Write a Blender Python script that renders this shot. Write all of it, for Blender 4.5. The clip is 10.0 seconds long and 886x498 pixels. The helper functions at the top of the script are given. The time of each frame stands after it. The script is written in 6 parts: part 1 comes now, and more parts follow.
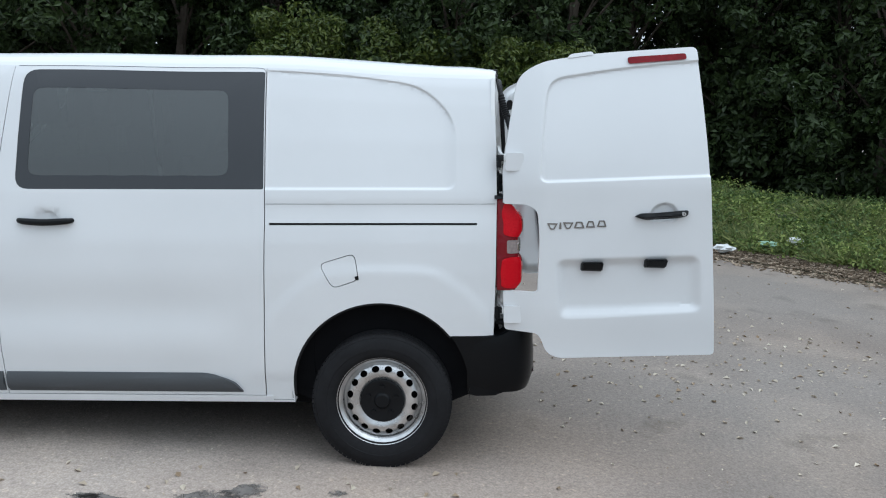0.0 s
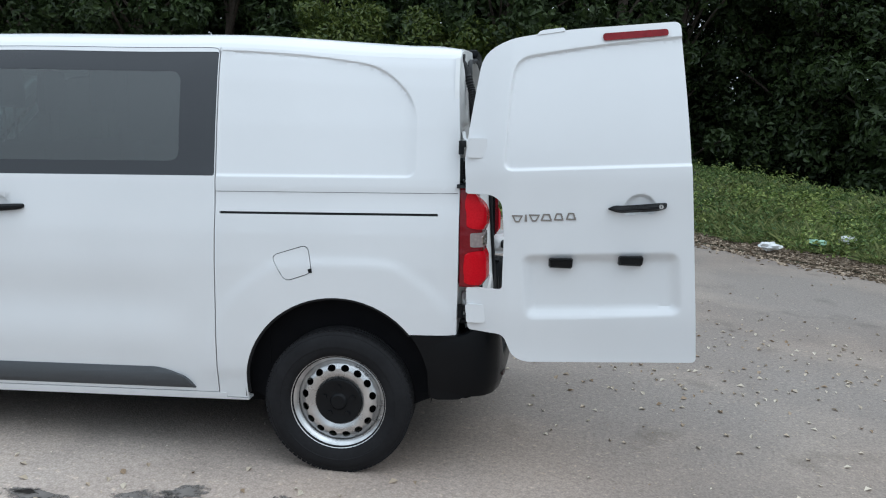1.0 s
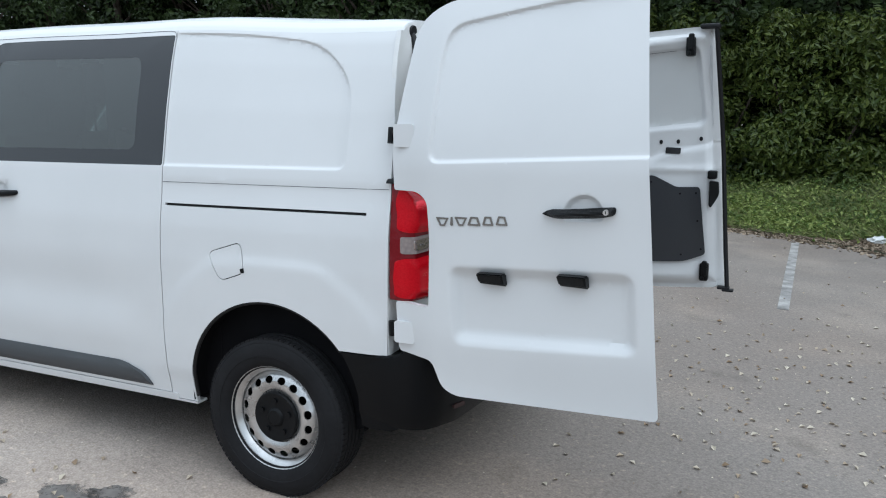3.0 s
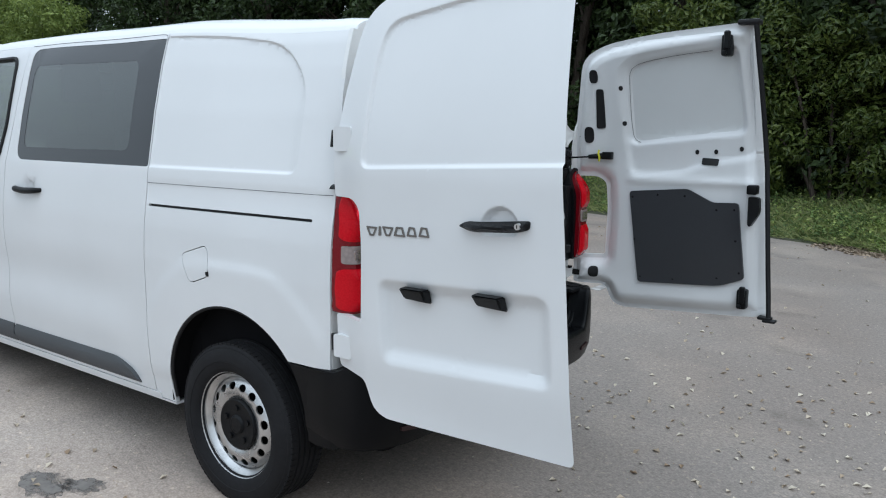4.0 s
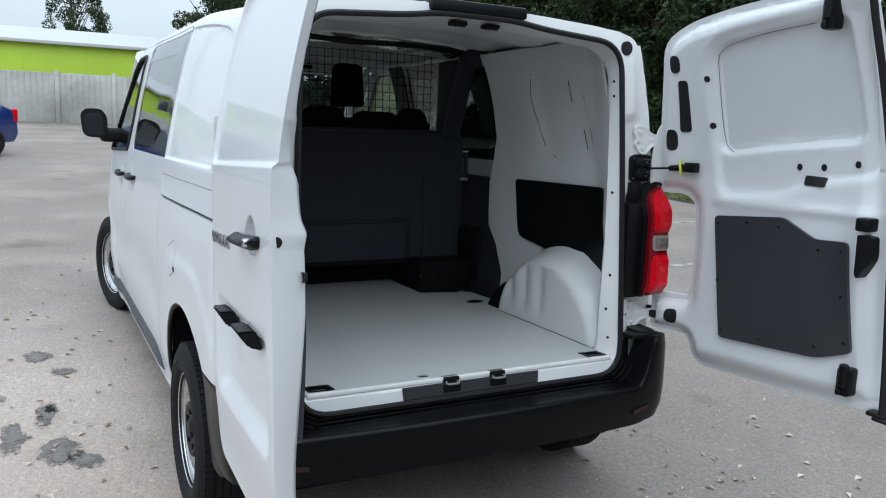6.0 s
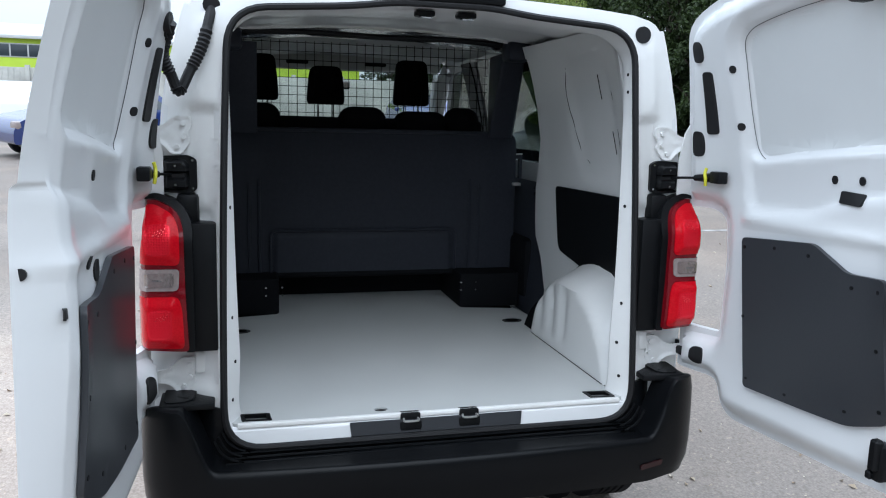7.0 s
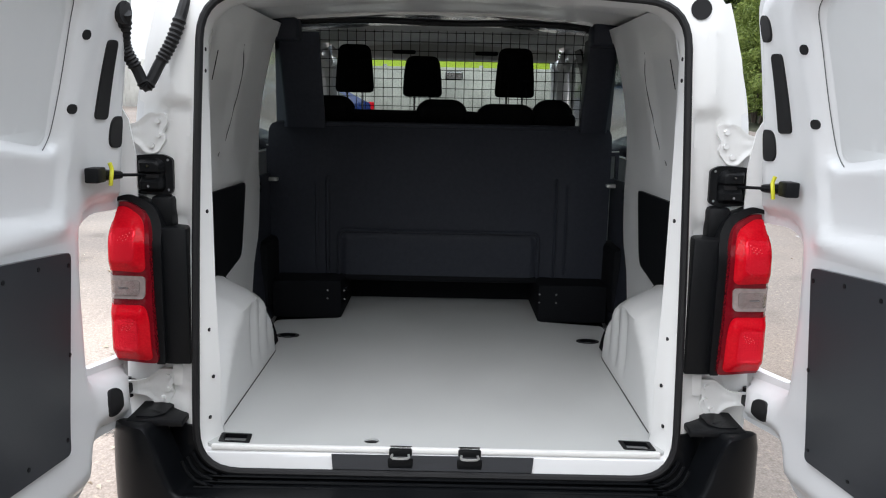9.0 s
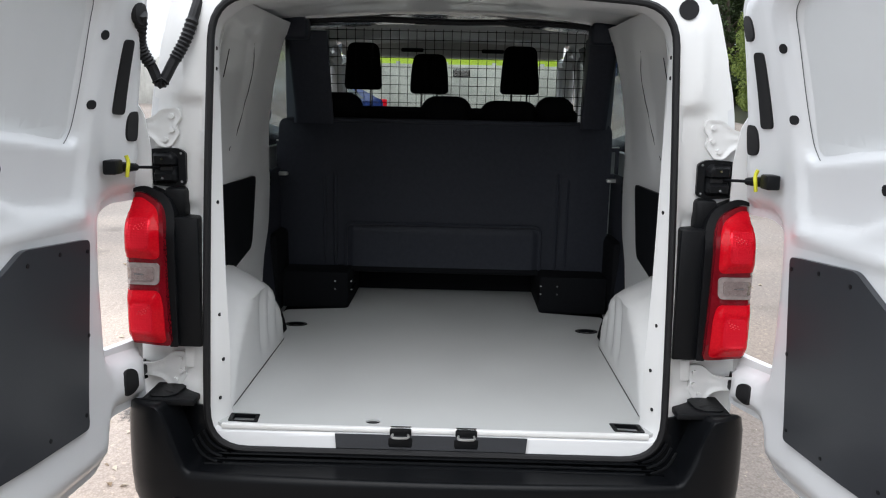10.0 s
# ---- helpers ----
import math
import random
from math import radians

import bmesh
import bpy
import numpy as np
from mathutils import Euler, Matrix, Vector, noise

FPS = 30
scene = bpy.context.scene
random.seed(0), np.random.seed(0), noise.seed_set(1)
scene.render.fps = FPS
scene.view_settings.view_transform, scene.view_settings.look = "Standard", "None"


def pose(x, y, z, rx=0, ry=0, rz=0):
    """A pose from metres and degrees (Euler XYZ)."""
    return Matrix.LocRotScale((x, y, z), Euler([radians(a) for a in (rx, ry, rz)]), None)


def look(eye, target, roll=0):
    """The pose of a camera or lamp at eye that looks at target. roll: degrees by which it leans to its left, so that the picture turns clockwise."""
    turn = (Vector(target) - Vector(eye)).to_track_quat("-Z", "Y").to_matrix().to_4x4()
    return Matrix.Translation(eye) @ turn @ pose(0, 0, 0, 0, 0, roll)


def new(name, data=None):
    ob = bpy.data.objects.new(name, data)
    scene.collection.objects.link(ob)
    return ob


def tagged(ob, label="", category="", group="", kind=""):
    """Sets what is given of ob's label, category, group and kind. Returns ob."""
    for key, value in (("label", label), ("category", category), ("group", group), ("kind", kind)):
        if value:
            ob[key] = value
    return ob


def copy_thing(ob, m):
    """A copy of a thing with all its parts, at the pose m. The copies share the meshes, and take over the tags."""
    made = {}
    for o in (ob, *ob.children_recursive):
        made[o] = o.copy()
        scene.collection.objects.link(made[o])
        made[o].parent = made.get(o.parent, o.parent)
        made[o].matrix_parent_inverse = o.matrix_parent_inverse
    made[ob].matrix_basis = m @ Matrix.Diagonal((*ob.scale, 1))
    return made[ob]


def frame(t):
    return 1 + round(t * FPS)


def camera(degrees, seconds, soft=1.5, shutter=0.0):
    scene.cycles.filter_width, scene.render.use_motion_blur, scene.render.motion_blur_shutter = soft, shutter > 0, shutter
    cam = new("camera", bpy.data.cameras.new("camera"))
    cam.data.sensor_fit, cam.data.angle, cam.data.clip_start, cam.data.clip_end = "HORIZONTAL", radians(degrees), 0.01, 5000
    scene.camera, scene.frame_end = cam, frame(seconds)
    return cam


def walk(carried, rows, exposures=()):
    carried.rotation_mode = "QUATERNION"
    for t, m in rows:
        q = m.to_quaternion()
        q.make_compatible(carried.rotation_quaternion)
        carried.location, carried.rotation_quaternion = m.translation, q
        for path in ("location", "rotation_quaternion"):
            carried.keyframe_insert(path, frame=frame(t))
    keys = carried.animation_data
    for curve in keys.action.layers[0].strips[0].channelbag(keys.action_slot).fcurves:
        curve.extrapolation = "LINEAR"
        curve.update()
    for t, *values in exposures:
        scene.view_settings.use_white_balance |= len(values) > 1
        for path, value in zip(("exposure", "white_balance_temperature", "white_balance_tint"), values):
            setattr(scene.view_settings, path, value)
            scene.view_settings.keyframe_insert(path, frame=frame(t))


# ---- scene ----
cam = camera(59.1, 10.0, 1.1)
PATH = [
    (0, (-0.462, -4.772, 1.756), (-0.493, -2.797, 1.445), 2.8),
    (0.5, (-0.197, -4.636, 1.750), (-0.292, -2.664, 1.426), 3.2),
    (1, (0.011, -4.473, 1.735), (-0.178, -2.51, 1.399), 3.0),
    (1.5, (0.261, -4.23, 1.727), (-0.06, -2.283, 1.399), 3.0),
    (2, (0.576, -4.045, 1.714), (0.082, -2.134, 1.387), 2.8),
    (2.5, (0.92, -3.849, 1.723), (0.26, -1.992, 1.388), 2.5),
    (2.7, (1.025, -3.746, 1.711), (0.299, -1.914, 1.366), 2.4),
    (3.8, (1.664, -3.085, 1.752), (0.559, -1.46, 1.384), 2.7),
    (4, (1.756, -2.988, 1.724), (0.59, -1.402, 1.370), 2.7),
    (4.5, (1.95, -2.64, 1.703), (0.647, -1.165, 1.349), 2.6),
    (5, (2.118, -2.277, 1.719), (0.65, -0.968, 1.354), 2.6),
    (5.5, (2.284, -1.864, 1.740), (0.665, -0.753, 1.361), 3.2),
    (5.7, (2.317, -1.719, 1.735), (0.649, -0.68, 1.360), 3.4),
    (6.8, (2.286, -0.801, 1.777), (0.418, -0.214, 1.368), 2.0),
    (7, (2.261, -0.642, 1.788), (0.367, -0.146, 1.377), 2.1),
    (7.5, (2.138, -0.355, 1.770), (0.207, -0.038, 1.352), 2.5),
    (8, (1.965, -0.147, 1.778), (0.017, 0.013, 1.353), 2.4),
    (8.5, (1.927, -0.055, 1.795), (-0.023, -0.003, 1.354), 1.8),
    (9, (1.985, 0.005, 1.805), (0.036, 0.008, 1.356), 1.2),
    (9.5, (2.048, 0.038, 1.808), (0.1, 0.018, 1.352), 1.1),
    (10, (2.099, 0.051, 1.808), (0.152, 0.02, 1.352), 1.2),
]
# the clip's own exposure and white balance on the way: it opens up as it turns to the dark load space
LIGHT = [(0.0, 0.43, 5850, 4), (4.5, 0.44, 5850, 4), (5.5, 0.50, 5850, 4), (7.0, 1.05, 5750, 6), (8.0, 1.21, 6100, 9), (8.5, 1.28, 6250, 10), (9.0, 1.28, 6400, 10), (10.0, 1.23, 6400, 10)]
walk(cam, [(t, look(eye, target, roll)) for t, eye, target, roll in PATH], LIGHT)

# ---------------------------------------------------------------- light
world = bpy.data.worlds.new("overcast_sky")
scene.world = world
world.use_nodes = True
wn, wl = world.node_tree.nodes, world.node_tree.links
sky = wn.new("ShaderNodeTexSky")
sky.sky_type, sky.sun_disc = "NISHITA", False
sky.sun_elevation, sky.sun_rotation = radians(55), radians(101)
sky.air_density, sky.dust_density, sky.ozone_density = 1.0, 3.0, 1.0
# closed cloud: the clear sky behind shows only as a faint tint, and it is brighter overhead than at the horizon
veil = wn.new("ShaderNodeMix")
veil.data_type = "RGBA"
veil.inputs["Factor"].default_value = 0.85
veil.inputs["B"].default_value = (8.6, 9.0, 9.5, 1)
wl.new(sky.outputs["Color"], veil.inputs["A"])
where = wn.new("ShaderNodeTexCoord")
split = wn.new("ShaderNodeSeparateXYZ")
wl.new(where.outputs["Generated"], split.inputs["Vector"])
height = wn.new("ShaderNodeMapRange")
height.inputs["To Min"].default_value, height.inputs["To Max"].default_value = 0.65, 1.95
wl.new(split.outputs["Z"], height.inputs["Value"])
cloud = wn.new("ShaderNodeVectorMath")
cloud.operation = "SCALE"
wl.new(veil.outputs["Result"], cloud.inputs[0])
wl.new(height.outputs["Result"], cloud.inputs["Scale"])
wl.new(cloud.outputs["Vector"], wn["Background"].inputs["Color"])
wn["Background"].inputs["Strength"].default_value = 0.088
sun = new("sun", bpy.data.lights.new("sun", "SUN"))
sun.data.energy, sun.data.angle, sun.data.color = 0.52, radians(75), (1.0, 0.97, 0.93)
sun.matrix_world = look((8, -1.5, 12), (0, 0, 0))


# ---------------------------------------------------------------- materials
def tree(name):
    m = bpy.data.materials.new(name)
    m.use_nodes = True
    return m, m.node_tree.nodes, m.node_tree.links, m.node_tree.nodes["Principled BSDF"]


def surface(name, colour, rough=0.5, metal=0.0, grain=0.1, scale=40.0, bump=0.0, bump_scale=300.0, coat=0.0, spec=0.5, stain=0.0, stain_scale=2.0):
    """A plain surface with grain and stains at two scales."""
    m, n, l, b = tree(name)
    co = n.new("ShaderNodeTexCoord")
    fine = n.new("ShaderNodeTexNoise")
    fine.inputs["Scale"].default_value, fine.inputs["Detail"].default_value = scale, 6
    big = n.new("ShaderNodeTexNoise")
    big.inputs["Scale"].default_value, big.inputs["Detail"].default_value = stain_scale, 5
    l.new(co.outputs["Object"], fine.inputs["Vector"])
    l.new(co.outputs["Object"], big.inputs["Vector"])
    dark = [c * (1 - grain) for c in colour]
    mix = n.new("ShaderNodeMix")
    mix.data_type = "RGBA"
    mix.inputs["A"].default_value, mix.inputs["B"].default_value = (*dark, 1), (*[min(1, c * (1 + grain)) for c in colour], 1)
    l.new(fine.outputs["Fac"], mix.inputs["Factor"])
    mul = n.new("ShaderNodeMix")
    mul.data_type, mul.blend_type = "RGBA", "MULTIPLY"
    mul.inputs["Factor"].default_value = stain
    l.new(mix.outputs["Result"], mul.inputs["A"])
    ramp = n.new("ShaderNodeValToRGB")
    ramp.color_ramp.elements[0].position, ramp.color_ramp.elements[1].position = 0.35, 0.65
    l.new(big.outputs["Fac"], ramp.inputs["Fac"])
    l.new(ramp.outputs["Color"], mul.inputs["B"])
    l.new(mul.outputs["Result"], b.inputs["Base Color"])
    rr = n.new("ShaderNodeMapRange")
    rr.inputs["To Min"].default_value, rr.inputs["To Max"].default_value = max(0.02, rough * 0.85), min(1, rough * 1.15)
    l.new(big.outputs["Fac"], rr.inputs["Value"])
    l.new(rr.outputs["Result"], b.inputs["Roughness"])
    b.inputs["Metallic"].default_value = metal
    b.inputs["Specular IOR Level"].default_value = spec
    b.inputs["Coat Weight"].default_value = coat
    b.inputs["Coat Roughness"].default_value = 0.04
    if bump:
        bn = n.new("ShaderNodeTexNoise")
        bn.inputs["Scale"].default_value, bn.inputs["Detail"].default_value = bump_scale, 3
        l.new(co.outputs["Object"], bn.inputs["Vector"])
        bb = n.new("ShaderNodeBump")
        bb.inputs["Strength"].default_value, bb.inputs["Distance"].default_value = bump, 0.002
        l.new(bn.outputs["Fac"], bb.inputs["Height"])
        l.new(bb.outputs["Normal"], b.inputs["Normal"])
    return m


PAINT = surface("white_paint", (0.655, 0.662, 0.670), 0.34, grain=0.01, scale=6, coat=0.42, stain=0.03)
INNER_PAINT = surface("white_inner_paint", (0.72, 0.722, 0.715), 0.36, grain=0.015, scale=5, coat=0.3, stain=0.05)
PANEL = surface("grey_white_inner_panel", (0.60, 0.612, 0.615), 0.5, grain=0.02, scale=9, stain=0.04)
BLACK = surface("black_plastic", (0.005, 0.0055, 0.0065), 0.40, grain=0.25, scale=120, bump=0.3, bump_scale=700, stain=0.15, spec=0.17)
BUMPER = surface("black_grained_bumper_plastic", (0.004, 0.0045, 0.0055), 0.30, grain=0.25, scale=150, bump=0.15, bump_scale=600, stain=0.2, spec=0.14)
DARKGREY = surface("charcoal_panel_plastic", (0.032, 0.034, 0.039), 0.33, grain=0.15, scale=200, bump=0.12, bump_scale=500, stain=0.12, spec=0.42)
TRIMGREY = surface("dark_grey_side_trim", (0.055, 0.06, 0.066), 0.55, grain=0.15, scale=150, bump=0.2, bump_scale=500)
BULK = surface("black_bulkhead_plastic", (0.0275, 0.0305, 0.040), 0.5, grain=0.2, scale=60, bump=0.2, bump_scale=400, spec=0.15)
RUBBER = surface("black_rubber", (0.008, 0.008, 0.009), 0.55, grain=0.2, scale=80, spec=0.3)
TYRE = surface("tyre_rubber", (0.016, 0.016, 0.0175), 0.7, spec=0.12, grain=0.25, scale=60, bump=0.3, bump_scale=250, stain=0.3, stain_scale=6)
STEEL = surface("silver_painted_steel", (0.60, 0.60, 0.60), 0.28, metal=0.9, grain=0.08, scale=40, stain=0.3, stain_scale=9)
REFLECT = surface("silvered_lamp_reflector", (0.40, 0.35, 0.33), 0.25, metal=0.85, grain=0.3, scale=90, bump=0.6, bump_scale=90)
ZINC = surface("pale_zinc_metal", (0.55, 0.55, 0.54), 0.35, metal=0.8, grain=0.1, scale=60)
ALU = surface("bright_aluminium_strip", (0.84, 0.84, 0.83), 0.4, metal=0.1, grain=0.06, scale=30, stain=0.1)
GUNMETAL = surface("dark_chrome", (0.28, 0.28, 0.28), 0.2, metal=1.0, grain=0.05)
CHROME = surface("chrome", (0.7, 0.7, 0.7), 0.12, metal=1.0, grain=0.02)
FLOORMAT = surface("light_grey_vinyl_floor", (0.46, 0.47, 0.465), 0.4, grain=0.05, scale=220, bump=0.15, bump_scale=350, stain=0.06, stain_scale=3)
WIRE = surface("black_coated_wire", (0.004, 0.004, 0.005), 0.8, grain=0.1, spec=0.05)
FABRIC = surface("dark_seat_fabric", (0.004, 0.004, 0.005), 0.9, spec=0.1, grain=0.3, scale=300, bump=0.4, bump_scale=600)
LINING = surface("grey_roof_lining", (0.66, 0.66, 0.655), 0.6, grain=0.1, scale=30, stain=0.2)
FOIL = surface("wrinkled_silver_foil", (0.85, 0.85, 0.85), 0.24, metal=0.9, grain=0.1, scale=12, bump=1.0, bump_scale=22)
SEAM = surface("grey_seam_sealer", (0.075, 0.078, 0.08), 0.6, grain=0.1)
YELLOW = surface("yellow_plastic", (0.62, 0.6, 0.03), 0.4, grain=0.05)
DARK = surface("dark_underbody", (0.006, 0.006, 0.007), 0.95, grain=0.3, scale=10, spec=0.08)
# darker copy of the bulkhead plastic: shade of the space below, put into colour
BULK_SHADE = surface("shaded_black_moulding", (0.006, 0.0065, 0.008), 0.8, grain=0.2, scale=60, spec=0.1)
REFLECTOR = surface("dark_red_reflector", (0.018, 0.002, 0.003), 0.45, grain=0.05, coat=0.1)


def lens(name, colour, ribs, contrast=0.2, spec=0.35, relief=0.12):
    m, n, l, b = tree(name)
    b.inputs["Base Color"].default_value = (*colour, 1)
    b.inputs["Roughness"].default_value = 0.1
    b.inputs["Specular IOR Level"].default_value = spec
    co = n.new("ShaderNodeTexCoord")
    v = n.new("ShaderNodeTexVoronoi")
    v.inputs["Scale"].default_value = ribs
    l.new(co.outputs["Object"], v.inputs["Vector"])
    mix = n.new("ShaderNodeMix")
    mix.data_type = "RGBA"
    mix.inputs["A"].default_value = (*[min(1, c * (1 + contrast) + 0.005) for c in colour], 1)
    mix.inputs["B"].default_value = (*[c * (1 - contrast) for c in colour], 1)
    l.new(v.outputs["Distance"], mix.inputs["Factor"])
    l.new(mix.outputs["Result"], b.inputs["Base Color"])
    bb = n.new("ShaderNodeBump")
    bb.inputs["Strength"].default_value, bb.inputs["Distance"].default_value = relief, 0.004
    l.new(v.outputs["Distance"], bb.inputs["Height"])
    l.new(bb.outputs["Normal"], b.inputs["Normal"])
    return m


DEEPRED = lens("deep_red_lens", (0.15, 0.0006, 0.0055), 140, 0.1, 0.3, 0.01)
RED = lens("glossy_red_lens", (0.50, 0.0006, 0.0085), 150, 0.1, 0.14, 0.006)


def prismatic(name, colour):
    """Silvered red plastic pressed into fine round prisms."""
    m, n, l, b = tree(name)
    b.inputs["Base Color"].default_value = (*colour, 1)
    b.inputs["Metallic"].default_value = 0.45
    b.inputs["Roughness"].default_value = 0.22
    co = n.new("ShaderNodeTexCoord")
    v = n.new("ShaderNodeTexVoronoi")
    v.inputs["Scale"].default_value, v.inputs["Randomness"].default_value = 130, 0.35
    l.new(co.outputs["Object"], v.inputs["Vector"])
    bb = n.new("ShaderNodeBump")
    bb.inputs["Strength"].default_value, bb.inputs["Distance"].default_value = 0.5, 0.002
    l.new(v.outputs["Distance"], bb.inputs["Height"])
    l.new(bb.outputs["Normal"], b.inputs["Normal"])
    return m


FLUTE = prismatic("silvered_red_prisms", (0.80, 0.006, 0.024))
PRISM = surface("pale_red_prism", (0.95, 0.30, 0.30), 0.15, 0.9, grain=0.05)
BRAKE = lens("dark_red_brake_lens", (0.17, 0.003, 0.008), 40, 0.2, 0.2)
CLEAR = lens("clear_lens", (0.27, 0.225, 0.215), 70, 0.15, 0.5, 0.05)


def glass(name, tint, rough=0.02, base=0.06, most=1.0):
    """Thin sheet glass: mostly see-through, with a mirror-like skin."""
    m = bpy.data.materials.new(name)
    m.use_nodes = True
    n, l = m.node_tree.nodes, m.node_tree.links
    n.remove(n["Principled BSDF"])
    clear = n.new("ShaderNodeBsdfTransparent")
    clear.inputs["Color"].default_value = (*tint, 1)
    shine = n.new("ShaderNodeBsdfGlossy")
    shine.inputs["Roughness"].default_value = rough
    mix = n.new("ShaderNodeMixShader")
    edge = n.new("ShaderNodeLayerWeight")
    edge.inputs["Blend"].default_value = 0.5
    power = n.new("ShaderNodeMath")
    power.operation = "POWER"
    power.inputs[1].default_value = 3.5
    l.new(edge.outputs["Facing"], power.inputs[0])
    gloss = n.new("ShaderNodeMapRange")
    gloss.inputs["To Min"].default_value, gloss.inputs["To Max"].default_value = base, most
    l.new(power.outputs["Value"], gloss.inputs["Value"])
    l.new(gloss.outputs["Result"], mix.inputs["Fac"])
    l.new(clear.outputs["BSDF"], mix.inputs[1])
    l.new(shine.outputs["BSDF"], mix.inputs[2])
    l.new(mix.outputs["Shader"], n["Material Output"].inputs["Surface"])
    return m


PRIVACY = glass("privacy_glass", (0.37, 0.43, 0.42), 0.02, 0.118)
GLASS = glass("clear_glass", (0.80, 0.84, 0.82))
FRIT = surface("black_glass_border", (0.018, 0.020, 0.024), 0.08, grain=0.05, coat=0.25)


def asphalt():
    m, n, l, b = tree("worn_grey_asphalt")
    co = n.new("ShaderNodeTexCoord")

    def noise_at(scale, detail=5.0):
        t = n.new("ShaderNodeTexNoise")
        t.inputs["Scale"].default_value, t.inputs["Detail"].default_value = scale, detail
        l.new(co.outputs["Object"], t.inputs["Vector"])
        return t

    stones = n.new("ShaderNodeTexVoronoi")
    stones.inputs["Scale"].default_value = 95
    l.new(co.outputs["Object"], stones.inputs["Vector"])
    ramp = n.new("ShaderNodeValToRGB")
    ramp.color_ramp.elements[0].color, ramp.color_ramp.elements[1].color = (0.318, 0.282, 0.255, 1), (0.207, 0.183, 0.164, 1)
    l.new(stones.outputs["Distance"], ramp.inputs["Fac"])
    patches, blots, wear, dust, specks = noise_at(0.35), noise_at(1.7, 7), noise_at(38, 6), noise_at(0.8, 9), noise_at(24, 3)
    mixes = [ramp.outputs["Color"]]
    for src, lo, hi, colour, fac in ((patches, 0.38, 0.62, (0.86, 0.81, 0.78), 0.8), (blots, 0.60, 0.72, (0.55, 0.54, 0.53), 0.6), (wear, 0.3, 0.7, (0.72, 0.72, 0.72), 0.8), (dust, 0.48, 0.64, (1.3, 1.27, 1.22), 0.7), (specks, 0.62, 0.68, (1.5, 1.45, 1.35), 0.6)):
        r = n.new("ShaderNodeMapRange")
        r.inputs["From Min"].default_value, r.inputs["From Max"].default_value, r.inputs["To Max"].default_value = lo, hi, fac
        l.new(src.outputs["Fac"], r.inputs["Value"])
        x = n.new("ShaderNodeMix")
        x.data_type, x.blend_type = "RGBA", "MULTIPLY"
        x.inputs["B"].default_value = (*colour, 1)
        l.new(r.outputs["Result"], x.inputs["Factor"])
        l.new(mixes[-1], x.inputs["A"])
        mixes.append(x.outputs["Result"])
    # worn, paler driving lane, with extra brightness painted into the colour beside the van
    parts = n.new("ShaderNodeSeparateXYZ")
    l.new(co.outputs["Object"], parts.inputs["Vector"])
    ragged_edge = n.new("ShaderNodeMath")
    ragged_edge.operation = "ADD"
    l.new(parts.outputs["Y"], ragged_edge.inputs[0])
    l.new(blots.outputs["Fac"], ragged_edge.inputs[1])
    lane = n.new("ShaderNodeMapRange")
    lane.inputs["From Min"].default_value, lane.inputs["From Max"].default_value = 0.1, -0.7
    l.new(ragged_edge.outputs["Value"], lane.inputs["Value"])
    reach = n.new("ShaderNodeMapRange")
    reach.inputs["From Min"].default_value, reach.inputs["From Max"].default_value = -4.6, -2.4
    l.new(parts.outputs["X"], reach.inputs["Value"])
    # the worn lane and the painted brightness share this mask
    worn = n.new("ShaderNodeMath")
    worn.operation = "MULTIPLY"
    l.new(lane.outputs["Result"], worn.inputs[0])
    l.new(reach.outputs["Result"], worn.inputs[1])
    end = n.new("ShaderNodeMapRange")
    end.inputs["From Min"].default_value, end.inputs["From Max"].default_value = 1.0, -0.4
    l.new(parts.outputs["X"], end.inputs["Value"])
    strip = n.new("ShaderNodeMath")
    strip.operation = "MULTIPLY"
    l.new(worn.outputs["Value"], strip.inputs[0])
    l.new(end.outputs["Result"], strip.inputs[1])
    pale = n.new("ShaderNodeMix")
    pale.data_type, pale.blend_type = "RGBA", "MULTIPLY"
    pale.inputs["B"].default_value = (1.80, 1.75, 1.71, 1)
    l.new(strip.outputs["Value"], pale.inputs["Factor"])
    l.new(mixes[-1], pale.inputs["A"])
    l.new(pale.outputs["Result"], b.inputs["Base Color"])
    b.inputs["Roughness"].default_value = 0.86
    b.inputs["Specular IOR Level"].default_value = 0.22
    bb = n.new("ShaderNodeBump")
    bb.inputs["Strength"].default_value, bb.inputs["Distance"].default_value = 0.5, 0.004
    l.new(stones.outputs["Distance"], bb.inputs["Height"])
    l.new(bb.outputs["Normal"], b.inputs["Normal"])
    return m


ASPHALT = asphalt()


def leafy(name, lo, hi, rough=0.5, through_light=0.3):
    """Leaves whose green differs from leaf to leaf."""
    m, n, l, b = tree(name)
    geo = n.new("ShaderNodeNewGeometry")
    ramp = n.new("ShaderNodeValToRGB")
    ramp.color_ramp.elements[0].color, ramp.color_ramp.elements[1].color = (*lo, 1), (*hi, 1)
    l.new(geo.outputs["Random Per Island"], ramp.inputs["Fac"])
    l.new(ramp.outputs["Color"], b.inputs["Base Color"])
    b.inputs["Roughness"].default_value = rough
    b.inputs["Specular IOR Level"].default_value = 0.35
    thin = n.new("ShaderNodeBsdfTranslucent")
    l.new(ramp.outputs["Color"], thin.inputs["Color"])
    mix = n.new("ShaderNodeMixShader")
    mix.inputs["Fac"].default_value = through_light
    l.new(b.outputs["BSDF"], mix.inputs[1])
    l.new(thin.outputs["BSDF"], mix.inputs[2])
    l.new(mix.outputs["Shader"], n["Material Output"].inputs["Surface"])
    return m


